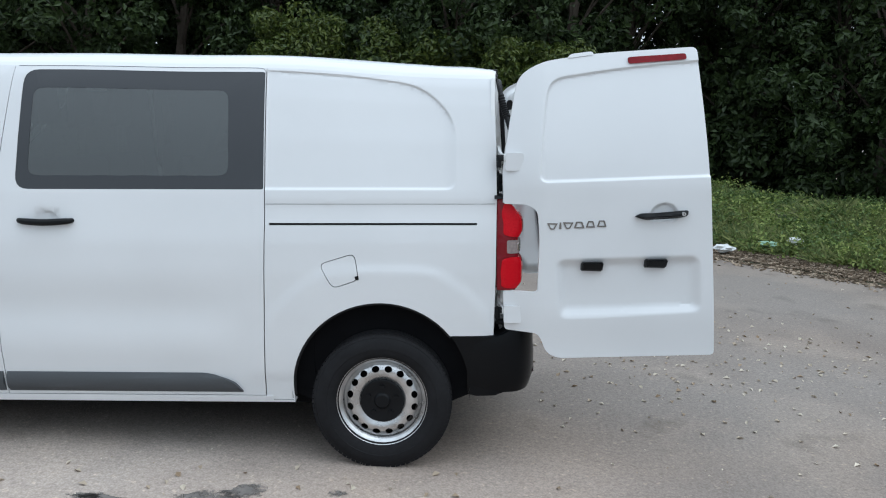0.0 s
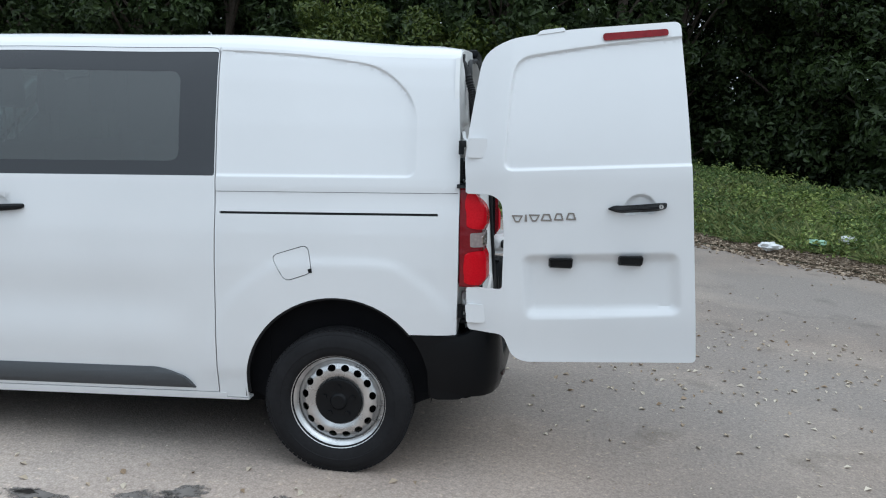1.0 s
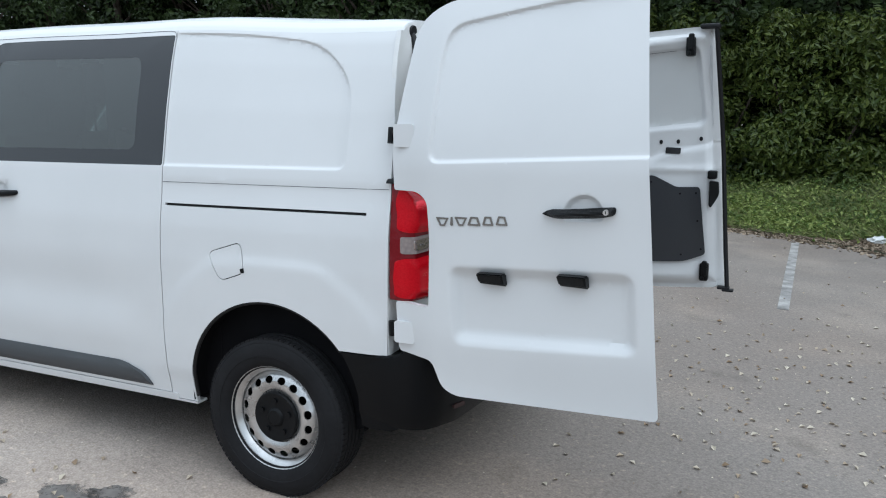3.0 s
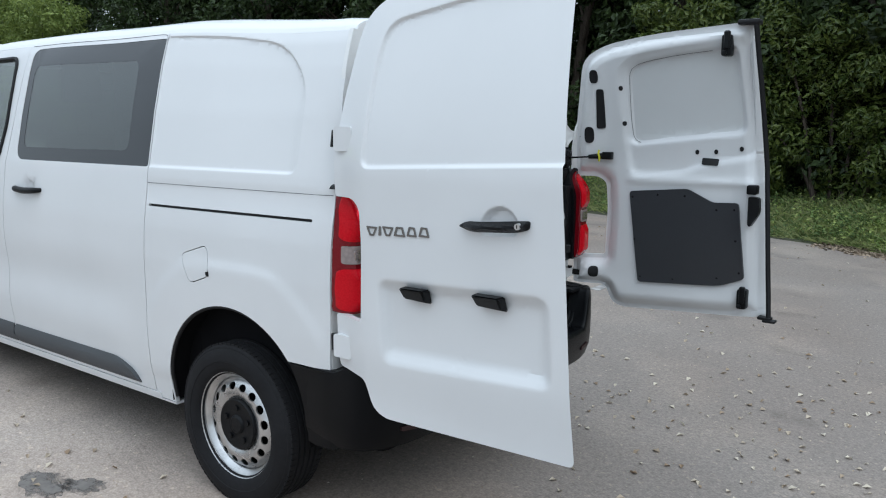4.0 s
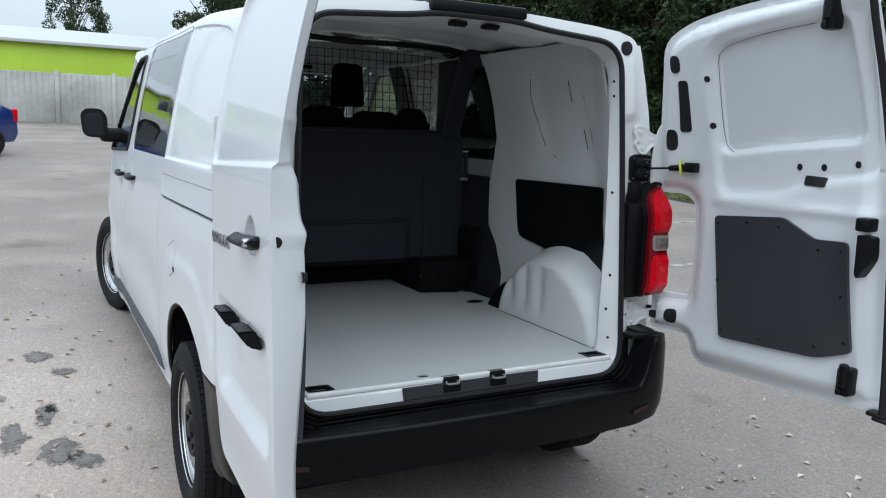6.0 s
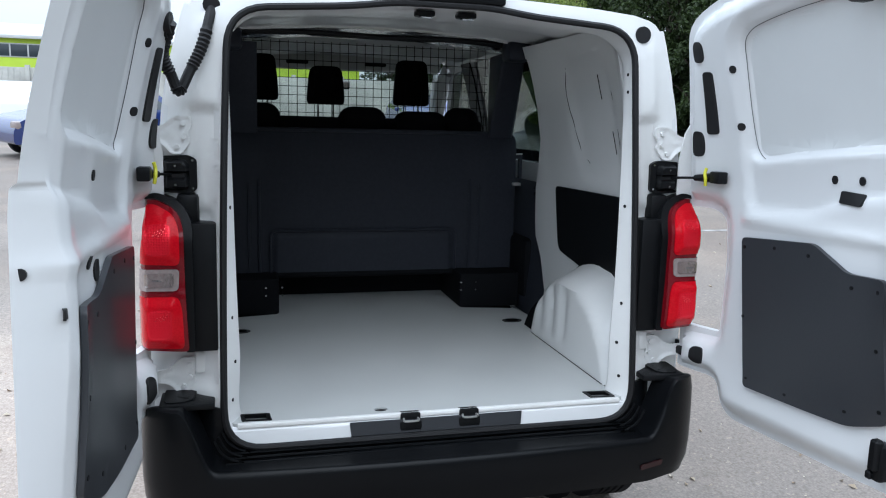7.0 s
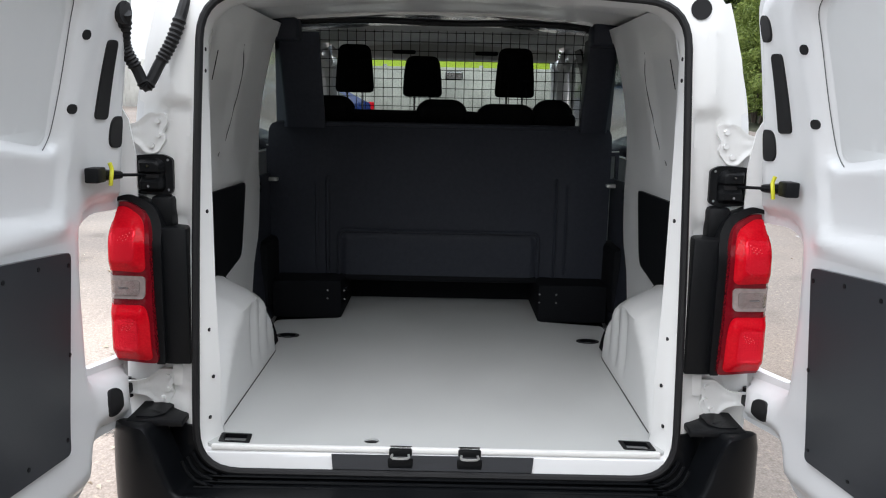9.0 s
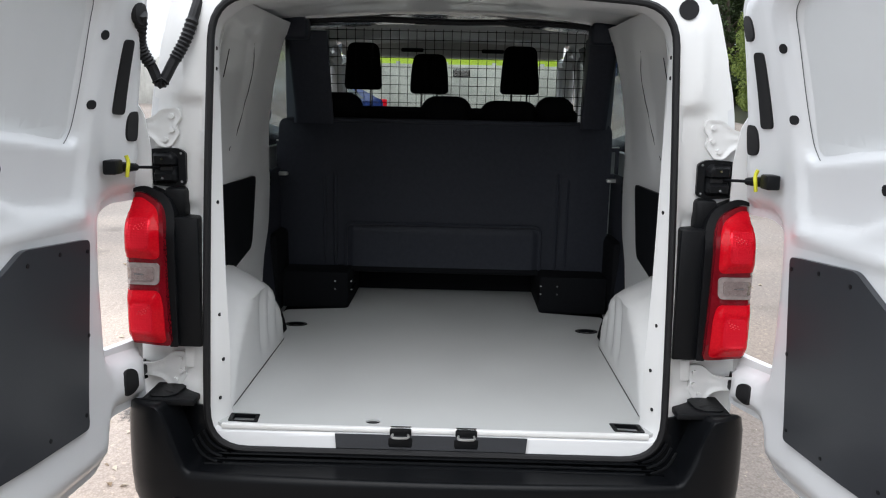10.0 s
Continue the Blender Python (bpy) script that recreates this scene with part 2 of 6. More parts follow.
LEAF_DARK = leafy("dark_tree_leaves", (0.018, 0.032, 0.010), (0.055, 0.085, 0.026))
LEAF_LAUREL = leafy("yellow_green_laurel_leaves", (0.045, 0.075, 0.016), (0.125, 0.155, 0.034), 0.4)
LEAF_GRASS = leafy("rough_grass_blades", (0.065, 0.105, 0.026), (0.29, 0.31, 0.12), 0.6)
BARK = surface("grey_brown_bark", (0.07, 0.055, 0.042), 0.9, grain=0.4, scale=18, bump=1.0, bump_scale=30)
SOIL = surface("dark_verge_soil", (0.045, 0.048, 0.024), 0.95, grain=0.5, scale=8, stain=0.4, bump=1.0, bump_scale=20)


# ---------------------------------------------------------------- mesh tools
def sm(a, b, x):
    t = np.clip((np.asarray(x, float) - a) / (b - a), 0, 1)
    return t * t * (3 - 2 * t)


def smooth_mesh(bm, name, mat, angle=35):
    me = bpy.data.meshes.new(name)
    bm.to_mesh(me)
    bm.free()
    me.materials.append(mat)
    me.polygons.foreach_set("use_smooth", [True] * len(me.polygons))
    me.set_sharp_from_angle(angle=radians(angle))
    return me


def part(name, bm, mat, parent, label="", angle=35):
    ob = new(name, smooth_mesh(bm, name, mat, angle))
    ob.parent = parent
    if label:
        ob["label"] = label
    return ob


def from_lists(v, f):
    bm = bmesh.new()
    vs = [bm.verts.new(p) for p in v]
    for q in f:
        try:
            bm.faces.new([vs[i] for i in q])
        except ValueError:
            pass
    return bm


def rounded(poly, r, n=5):
    """A polygon with its corners rounded; r: one radius, or one for each corner."""
    out, k = [], len(poly)
    rs = r if isinstance(r, (list, tuple)) else [r] * k
    for i in range(k):
        p, a, c = Vector(poly[i]), Vector(poly[i - 1]), Vector(poly[(i + 1) % k])
        u, w = (a - p), (c - p)
        rr = min(rs[i], u.length * 0.49, w.length * 0.49)
        if rr < 1e-4:
            out.append(tuple(p))
            continue
        s, e = p + u.normalized() * rr, p + w.normalized() * rr
        for j in range(n + 1):
            t = j / n
            q = s * (1 - t) ** 2 + p * 2 * t * (1 - t) + e * t * t
            out.append(tuple(q))
    return out


def box2(a0, b0, a1, b1, r=0.0, n=5):
    return rounded([(a0, b0), (a1, b0), (a1, b1), (a0, b1)], r, n)


def sdf(a, b, poly):
    """Signed distance of points to a polygon, negative inside."""
    p = np.stack([np.asarray(a, float), np.asarray(b, float)], 1)
    q = np.array(poly, float)
    d = np.full(len(p), 1e9)
    inside = np.zeros(len(p), bool)
    for i in range(len(q)):
        u, w = q[i - 1], q[i]
        e = w - u
        t = np.clip(((p - u) @ e) / max(e @ e, 1e-12), 0, 1)
        d = np.minimum(d, np.linalg.norm(p - u - t[:, None] * e, axis=1))
        cross = (u[1] > p[:, 1]) != (w[1] > p[:, 1])
        with np.errstate(divide="ignore", invalid="ignore"):
            xc = (w[0] - u[0]) * (p[:, 1] - u[1]) / (w[1] - u[1]) + u[0]
        inside ^= cross & (p[:, 0] < xc)
    return np.where(inside, -d, d)


def flat(outline, holes=(), step=0.0, step_b=0.0, creases=(), cuts=(), band=0.022):
    """A polygon with holes, filled and cut into cells: its points, faces and rim edges."""
    bm = bmesh.new()
    for loop in (outline, *holes):
        vs = [bm.verts.new((x, y, 0)) for x, y in loop]
        for i in range(len(vs)):
            bm.edges.new((vs[i - 1], vs[i]))
    bmesh.ops.triangle_fill(bm, use_beauty=True, use_dissolve=False, edges=bm.edges[:], normal=(0, 0, 1))
    q = np.array(outline)
    for k, s in ((0, step), (1, step_b or step)):
        if s:
            lo, hi = q[:, k].min(), q[:, k].max()
            for i in range(1, int(round((hi - lo) / s))):
                co, no = [0, 0, 0], [0, 0, 0]
                co[k], no[k] = lo + (hi - lo) * i / round((hi - lo) / s), 1
                bmesh.ops.bisect_plane(bm, geom=bm.verts[:] + bm.edges[:] + bm.faces[:], dist=1e-5, plane_co=co, plane_no=no)
    for b in cuts:
        bmesh.ops.bisect_plane(bm, geom=bm.verts[:] + bm.edges[:] + bm.faces[:], dist=1e-5, plane_co=(0, b, 0), plane_no=(0, 1, 0))
    # finer cells along sharp creases
    for width in ((band, band * 0.5) if creases else ()):
        d = np.full(len(bm.verts), 9.0)
        p = np.array([v.co[:2] for v in bm.verts])
        for c in creases:
            d = np.minimum(d, np.abs(sdf(p[:, 0], p[:, 1], c)))
        bm.verts.index_update()
        near = [e for e in bm.edges if d[e.verts[0].index] < width and d[e.verts[1].index] < width and e.calc_length() > 0.0035]
        bmesh.ops.subdivide_edges(bm, edges=near, cuts=1, use_grid_fill=True)
        bmesh.ops.triangulate(bm, faces=[f for f in bm.faces if len(f.verts) > 4])
    bmesh.ops.remove_doubles(bm, verts=bm.verts[:], dist=2e-5)
    bm.verts.index_update()
    pts = np.array([v.co[:2] for v in bm.verts])
    faces = [[v.index for v in (f.verts if f.normal.z >= 0 else reversed(f.verts))] for f in bm.faces]
    rim = []
    for e in bm.edges:
        if len(e.link_faces) == 1:
            rim.append((e.verts[0].index, e.verts[1].index))
    bm.free()
    return pts, faces, rim


def slab(outline, f_top, f_low, holes=(), step=0.0, step_b=0.0, creases=(), cuts=()):
    """A closed sheet: the flat polygon carried to two skins, and the rim between them."""
    pts, faces, rim = flat(outline, holes, step, step_b, creases, cuts)
    n = len(pts)
    v = np.concatenate([f_top(pts[:, 0], pts[:, 1]), f_low(pts[:, 0], pts[:, 1])])
    f = faces + [[i + n for i in reversed(q)] for q in faces] + [(a, b, b + n, a + n) for a, b in rim]
    bm = from_lists(v.tolist(), f)
    bmesh.ops.recalc_face_normals(bm, faces=bm.faces[:])
    return bm


def col(*c):
    c = np.broadcast_arrays(*c)
    return np.stack([np.asarray(x, float) for x in c], 1)


def block(lo, hi, bevel=0.0, seg=2, bm=None):
    """A box from corner to corner with bevelled edges."""
    b = bmesh.new()
    bmesh.ops.create_cube(b, size=1)
    for v in b.verts:
        v.co = Vector([lo[i] + (v.co[i] + 0.5) * (hi[i] - lo[i]) for i in range(3)])
    if bevel:
        bmesh.ops.bevel(b, geom=b.edges[:], offset=bevel, segments=seg, affect="EDGES", profile=0.5)
    return merge(bm, b)


def merge(bm, b):
    if bm is None:
        return b
    me = bpy.data.meshes.new("tmp")
    b.to_mesh(me)
    bm.from_mesh(me)
    bpy.data.meshes.remove(me)
    b.free()
    return bm


def tube(pts, r, n=8, closed=False, bm=None, caps=True):
    """A round bar along points; r: one radius, or one for each point."""
    p = [Vector(q) for q in pts]
    k = len(p)
    v, f, ref = [], [], None
    for i in range(k):
        a, c = p[i - 1] if (i or closed) else p[0], p[(i + 1) % k] if (i < k - 1 or closed) else p[-1]
        d = (c - a).normalized()
        if ref is None:
            ref = d.orthogonal().normalized()
        ref = (ref - d * ref.dot(d)).normalized()
        s = d.cross(ref)
        rr = r[i] if isinstance(r, (list, tuple)) else r
        for j in range(n):
            t = 2 * math.pi * j / n
            v.append(tuple(p[i] + (ref * math.cos(t) + s * math.sin(t)) * rr))
    for i in range(k if closed else k - 1):
        for j in range(n):
            a, b2 = i * n + j, i * n + (j + 1) % n
            c, d2 = ((i + 1) % k) * n + (j + 1) % n, ((i + 1) % k) * n + j
            f.append((a, b2, c, d2))
    if caps and not closed:
        f += [tuple(reversed(range(n))), tuple(range((k - 1) * n, k * n))]
    b = from_lists(v, f)
    bmesh.ops.recalc_face_normals(b, faces=b.faces[:])
    return merge(bm, b)


def lathe(profile, n=48, closed=False, bm=None):
    """Turns (radius, y) points about the y axis."""
    v, f, k = [], [], len(profile)
    for i in range(n):
        t = 2 * math.pi * i / n
        v += [(r * math.cos(t), y, r * math.sin(t)) for r, y in profile]
    for i in range(n):
        for j in range(k if closed else k - 1):
            f.append((i * k + j, i * k + (j + 1) % k, ((i + 1) % n) * k + (j + 1) % k, ((i + 1) % n) * k + j))
    b = from_lists(v, f)
    bmesh.ops.remove_doubles(b, verts=b.verts[:], dist=1e-5)
    bmesh.ops.recalc_face_normals(b, faces=b.faces[:])
    return merge(bm, b)


def curve(pts, n=6, closed=False):
    """A smooth line through points."""
    p = [np.array(q, float) for q in pts]
    k, out = len(p), []
    for i in range(k if closed else k - 1):
        a, b, c, d = (p[(i + j) % k] if closed else p[min(max(i + j, 0), k - 1)] for j in (-1, 0, 1, 2))
        for t in np.linspace(0, 1, n, endpoint=False):
            out.append(tuple(0.5 * (2 * b + (c - a) * t + (2 * a - 5 * b + 4 * c - d) * t * t + (3 * b - a - 3 * c + d) * t ** 3)))
    if not closed:
        out.append(tuple(p[-1]))
    return out


# ---------------------------------------------------------------- the van
# Its own axes: x to the rear, y to its right, z up; the body stands raked, nose down, about the rear axle.
RAKE = -2.75
AXLE = Matrix.Translation((-0.8, 0, 0))
van = tagged(new("panel_van"), "white crew van with both rear doors open, parked on asphalt", "van")
van.matrix_world = AXLE @ pose(0, 0, 0.02, 0, RAKE, 0) @ AXLE.inverted()

SECT_Z = [0.30, 0.33, 0.45, 0.60, 0.80, 1.00, 1.15, 1.25, 1.40, 1.65, 1.85, 1.95, 1.99]
SECT_Y = [0.925, 0.935, 0.955, 0.968, 0.980, 0.985, 0.979, 0.967, 0.948, 0.900, 0.852, 0.822, 0.802]
HUB_X, HUB_Z, ARCH_R = -0.785, 0.403, 0.447
FHUB_X = -4.075


def lift(x):
    """How far the roof line drops towards the tail and the nose."""
    return 0.020 * sm(-0.5, -1.4, x) - 0.038 * sm(-1.6, -0.2, x) ** 1.3 + 0.012 * sm(-1.6, -2.4, x) - 0.03 * sm(-3.0, -3.7, x)


def half(x, z):
    """Half the body's width."""
    y = np.interp(z, SECT_Z, SECT_Y)
    y = y - 0.022 * sm(-1.3, -0.15, x) - 0.25 * sm(-3.7, -5.3, x) - 0.012 * sm(-0.30, -0.20, x) * sm(1.75, 1.5, z) + 0.008 * sm(-0.50, -0.22, x) * sm(1.55, 1.8, z)
    return y


CUPS = {c: rounded([(c - 0.068, h - 0.012), (c + 0.068, h - 0.012), (c + 0.05, h + 0.048), (c - 0.05, h + 0.048)], 0.035, 6) for c, h in ((-2.44, 1.255), (-3.00, 1.245))}
QUARTER_DENT = rounded([(-1.50, 1.412), (-0.405, 1.412), (-0.405, 1.78), (-0.57, 1.950), (-0.88, 1.974), (-1.50, 1.977)], [0, 0.05, 0.22, 0.16, 0.2, 0], 8)


def side_y(x, z):
    """The outer skin of the body side with its creases, dents and wheel-arch swell."""
    y = half(x, z)
    y = y - 0.011 * sm(0.003, -0.010, sdf(x, z, QUARTER_DENT)) * sm(-1.36, -1.33, x) * sm(-0.390, -0.46, x)
    r = np.hypot(x - HUB_X, (z - HUB_Z) * 1.0)
    y = y + 0.008 * sm(0.70, 0.63, r) * sm(0.42, 0.5, z) * sm(1.05, 1.0, z)
    r = np.hypot(x - FHUB_X, z - HUB_Z)
    y = y + 0.012 * sm(0.66, 0.60, r)
    y = y + (0.008 * sm(0.42, 0.62, z) * sm(0.80, 0.62, z) - 0.010 * np.exp(-((z - 0.82) / 0.10) ** 2)) * sm(-1.38, -1.75, x)
    for c, h in ((-2.44, 1.255), (-3.00, 1.245)):
        y = y - 0.017 * sm(0.007, -0.016, sdf(x, z, CUPS[c]))
    y = y - 0.004 * sm(1.345, 1.339, z) * sm(1.22, 1.30, z) * sm(-1.36, -1.33, x)
    return y


def side(sign, inset=0.0):
    def f(x, z):
        return col(x, sign * (side_y(x, z) - inset), z + lift(x) * sm(1.4, 2.0, z))
    return f


def arc(cx, cz, r, a0, a1, n=20):
    return [(cx + r * math.cos(radians(a0 + (a1 - a0) * i / n)), cz + r * math.sin(radians(a0 + (a1 - a0) * i / n))) for i in range(n + 1)]


GAP = 0.0025
SLIDE_R, SLIDE_F = -1.338, -2.715
QUARTER = [(-1.376 + GAP, 0.33), (-1.229, 0.33)] + arc(HUB_X, HUB_Z, ARCH_R, 184, 38, 26) + [
    (-0.215, 0.680), (-0.207, 1.0), (-0.203, 1.35), (-0.206, 1.62), (-0.216, 1.85), (-0.214, 1.99), (-1.349 + GAP, 1.99), (-1.348 + GAP, 1.25)]
RAIL = box2(SLIDE_R + 0.012, 1.237, -0.30, 1.249, 0.003)
FLAP = rounded([(-1.083, 1.046), (-0.905, 1.101), (-0.883, 0.967), (-1.016, 0.922)], 0.035, 5)
SLIDER = [(-1.376 - GAP, 0.355), (-1.348 - GAP, 1.25), (-1.349 - GAP, 1.99), (SLIDE_F + 0.10, 1.99), (SLIDE_F + GAP + 0.045, 1.60), (SLIDE_F + GAP, 1.38), (SLIDE_F + GAP, 0.355)]
SLIDE_WIN = rounded([(-1.354, 1.412), (-1.3545, 1.968), (-2.565, 1.970), (-2.598, 1.412)], [0.012, 0.012, 0.07, 0.07])
SLIDE_LIGHT = rounded([(-1.53, 1.478), (-1.535, 1.878), (-2.515, 1.882), (-2.535, 1.478)], 0.05)
FRONT_WIN = rounded([(-2.80, 1.40), (-2.735, 1.60), (-2.725, 1.935), (-3.12, 1.93), (-3.80, 1.37)], [0.05, 0.05, 0.06, 0.1, 0.04])
FDOOR = [(SLIDE_F - GAP, 0.355), (SLIDE_F - GAP, 1.38), (SLIDE_F - GAP + 0.045, 1.60), (SLIDE_F - GAP + 0.10, 1.99), (-3.12, 1.985), (-3.88, 1.36), (-3.74, 1.0), (-3.70, 0.60), (-3.64, 0.355)]
WING = [(-3.645, 0.355), (-3.705, 0.60), (-3.745, 1.0), (-3.885, 1.355), (-4.35, 1.10), (-4.72, 0.90), (-4.86, 0.60), (-4.84, 0.30), (-4.535, 0.30)] + arc(FHUB_X, 0.37, 0.455, -8, 186, 24) + [(-3.64, 0.33)]
ROOFLINE = [(0.802, 1.99), (0.785, 2.012), (0.76, 2.030), (0.70, 2.050), (0.55, 2.068), (0.30, 2.082), (0.0, 2.088)]


def roof_map(x, b, drop=0.0):
    """b runs from the left gutter (-1) over the crown to the right one (1)."""
    t = np.linspace(0, 1, len(ROOFLINE))
    k = np.abs(b)
    y = np.interp(1 - k, t, [p[0] for p in ROOFLINE])
    z = np.interp(1 - k, t, [p[1] for p in ROOFLINE])
    y = np.sign(b) * (y + half(x, np.full_like(x, 1.99)) - 0.802)
    swage = 0.006 * (sm(0.06, 0.1, k % 0.28) - sm(0.16, 0.2, k % 0.28)) * sm(0.72, 0.6, k) * sm(-0.42, -0.6, x) * sm(-3.2, -3.0, x)
    tail = -0.035 * sm(-0.27, -0.18, x) ** 2 * sm(1.0, 0.2, k)
    return col(x, y, z + lift(x) + swage + tail - drop)


def build_side(sign, word):
    body = part("body_side", slab(QUARTER, side(sign), side(sign, 0.02), [RAIL, FLAP], 0.018, 0.0, [QUARTER_DENT], [1.412 + q for q in (-0.003, -0.001, 0.001, 0.003, 0.005, 0.008)]), PAINT, van, "white rear quarter panel with a sliding-door rail")
    back = lambda d: side(sign, d)
    part("fuel_flap", slab(rounded([(-1.079, 1.044), (-0.908, 1.096), (-0.887, 0.970), (-1.014, 0.927)], 0.032), side(sign, -0.0005), side(sign, 0.012), (), 0.03), PAINT, body)
    part("flap_notch", slab(rounded([(-0.905, 0.985), (-0.886, 0.99), (-0.884, 0.968), (-0.90, 0.968)], 0.004), side(sign, -0.003), side(sign, 0.01)), BLACK, body)
    part("door_rail", slab(box2(SLIDE_R - 0.002, 1.225, -0.28, 1.262), back(0.013), back(0.022), (), 0.1), RUBBER, body, "black sliding-door rail slot")
    part("gap_lining", slab(box2(-1.46, 0.36, -1.27, 1.98), back(0.021), back(0.03), (), 0.1), RUBBER, body)
    part("flap_lining", slab(box2(-1.11, 0.90, -0.86, 1.13), back(0.021), back(0.026), (), 0.05), RUBBER, body)

    slider = part("sliding_door", slab(SLIDER, side(sign), side(sign, 0.02), [SLIDE_WIN], 0.035, 0.0, [CUPS[-2.44]]), PAINT, van, "white sliding side door with a dark privacy window")
    win = part("window", slab(SLIDE_WIN, back(0.002), back(0.007), [SLIDE_LIGHT], 0.08), FRIT, slider, "dark tinted glass with a black border")
    part("pane", slab(SLIDE_LIGHT, back(0.003), back(0.006), (), 0.1), PRIVACY, win).visible_shadow = False
    handle(slider, sign, -2.44, 1.255, side_y)
    top = curve([(-1.352, 1.960), (-1.358, 1.978), (-1.385, 1.987), (-1.50, 1.9885), (-2.0, 1.9885), (-2.60, 1.9885)], 4)
    part("roof_gap", tube([tuple(side(sign, -0.0005)(np.array([a]), np.array([b]))[0]) for a, b in top], 0.0013, 5), TRIMGREY, slider)
    trim = rounded([(-1.487, 0.372), (-1.53, 0.43), (-1.66, 0.478), (-2.705, 0.478), (-2.705, 0.372)], [0.01, 0.05, 0.05, 0.004, 0.004])
    part("side_trim", slab(trim, lambda x, z: col(x, sign * (side_y(x, z) + 0.016 * sm(0.372, 0.40, z) * sm(0.480, 0.44, z) + 0.004), z), back(0.002), (), 0.03), TRIMGREY, slider, "dark grey plastic side moulding")
    part("slider_lining", slab(box2(-2.80, 0.36, -2.60, 1.97), back(0.021), back(0.03), (), 0.1), RUBBER, slider)

    door = part("front_door", slab(FDOOR, side(sign), side(sign, 0.02), [FRONT_WIN], 0.05, 0.0, [CUPS[-3.00]]), PAINT, van, "white front door with clear glass")
    part("pane", slab(FRONT_WIN, back(0.006), back(0.010), (), 0.1), GLASS, door).visible_shadow = False
    loop = [tuple(side(sign, -0.002)(np.array([a]), np.array([b]))[0]) for a, b in FRONT_WIN]
    part("window_seal", tube(loop, 0.011, 6, True), RUBBER, door)
    handle(door, sign, -3.00, 1.245, side_y)
    trim = [(-2.725, 0.372), (-2.725, 0.478), (-3.655, 0.478), (-3.625, 0.372)]
    part("side_trim", slab(trim, lambda x, z: col(x, sign * (side_y(x, z) + 0.016 * sm(0.372, 0.40, z) * sm(0.480, 0.44, z) + 0.004), z), back(0.002), (), 0.05), TRIMGREY, door)
    mirror(door, sign)
    part("front_wing", slab(WING, side(sign), side(sign, 0.02), (), 0.06), PAINT, van, "white front wing")
    sill = [(-1.229, 0.316), (-1.229, 0.327), (SLIDE_R, 0.327), (SLIDE_R, 0.352), (-3.64, 0.352), (-3.62, 0.316)]
    part("sill", slab(sill, side(sign, -0.004), side(sign, 0.06), (), 0.1), PAINT, van)
    seam = slab(box2(-1.344, 1.3402, -0.212, 1.3420), side(sign, -0.0008), side(sign, 0.01), (), 0.06)
    part("panel_seam", seam, TRIMGREY, body)
    # wheel housing
    for cx in (HUB_X, FHUB_X):
        ring = arc(cx, HUB_Z, 0.457 if cx > -2 else 0.44, -8, 188, 24)
        k = len(ring)
        v = [(x, sign * y, z) for x, z in ring for y in (0.945, 0.69)] + [(cx, sign * 0.69, HUB_Z)]
        f = [(2 * i, 2 * i + 1, 2 * i + 3, 2 * i + 2) for i in range(k - 1)] + [(2 * k, 2 * i + 1, 2 * i + 3) for i in range(k - 1)]
        inner = arc(cx - 0.005, HUB_Z - 0.07, 0.338, -8, 188, 24)
        v += [(x, sign * 0.853, z) for x, z in ring] + [(x, sign * 0.853, z) for x, z in inner]
        f += [(2 * k + 1 + i, 2 * k + 2 + i, 3 * k + 2 + i, 3 * k + 1 + i) for i in range(k - 1)]
        part("wheel_housing", from_lists(v, f), DARK, van)
    lip = arc(HUB_X, HUB_Z, 0.444, 186, 37, 30)
    part("arch_lip", tube([tuple(side(sign, 0.012)(np.array([a]), np.array([b]))[0]) for a, b in lip], 0.010, 6), RUBBER, body)


def handle(parent, sign, x, z, surf):
    """A pull handle: a long grip over a shallow cup."""
    y = float(surf(np.array([x]), np.array([z]))[0])
    y = y + 0.012
    pts = [(-0.135, 0.0, 0.004), (-0.125, 0.015, 0.003), (-0.09, 0.026, 0.0), (0.0, 0.030, -0.004), (0.09, 0.026, 0.0), (0.125, 0.016, 0.002), (0.135, 0.0, 0.004)]
    line = curve([(x + a, sign * (y + b), z + c) for a, b, c in pts], 5)
    rad = [0.010 + 0.007 * math.sin(math.pi * i / (len(line) - 1)) for i in range(len(line))]
    grip = part("door_handle", tube(line, rad, 10), BLACK, parent, "black plastic pull handle")


def mirror(door, sign):
    pts = rounded([(-0.005, -0.085), (0.15, -0.075), (0.165, 0.08), (0.13, 0.115), (0.03, 0.115), (-0.005, 0.06)], 0.05, 4)
    f = lambda w, s: (lambda a, b: col(-3.50 - w - 0.05 * (np.asarray(a) - 0.1), sign * (1.01 + np.asarray(a) * s + 0.08 * (1 - s)), 1.535 + np.asarray(b) * s))
    bm = slab(pts, f(0.0, 1.0), f(0.07, 0.96), (), 0.05)
    merge(bm, slab(pts, f(0.068, 0.96), f(0.12, 0.6), (), 0.05))
    m = part("wing_mirror", bm, BLACK, door, "black plastic wing mirror")
    part("mirror_glass", slab(rounded([(0.012, -0.068), (0.138, -0.060), (0.148, 0.072), (0.035, 0.098)], 0.03), f(-0.004, 1.0), f(0.0, 1.0)), FRIT, m)
    part("mirror_arm", block((-3.64, min(sign * 0.84, sign * 1.05), 1.425), (-3.51, max(sign * 0.84, sign * 1.05), 1.525), 0.03, 3), BLACK, m)


for sgn, word in ((-1, "left"), (1, "right")):
    build_side(sgn, word)

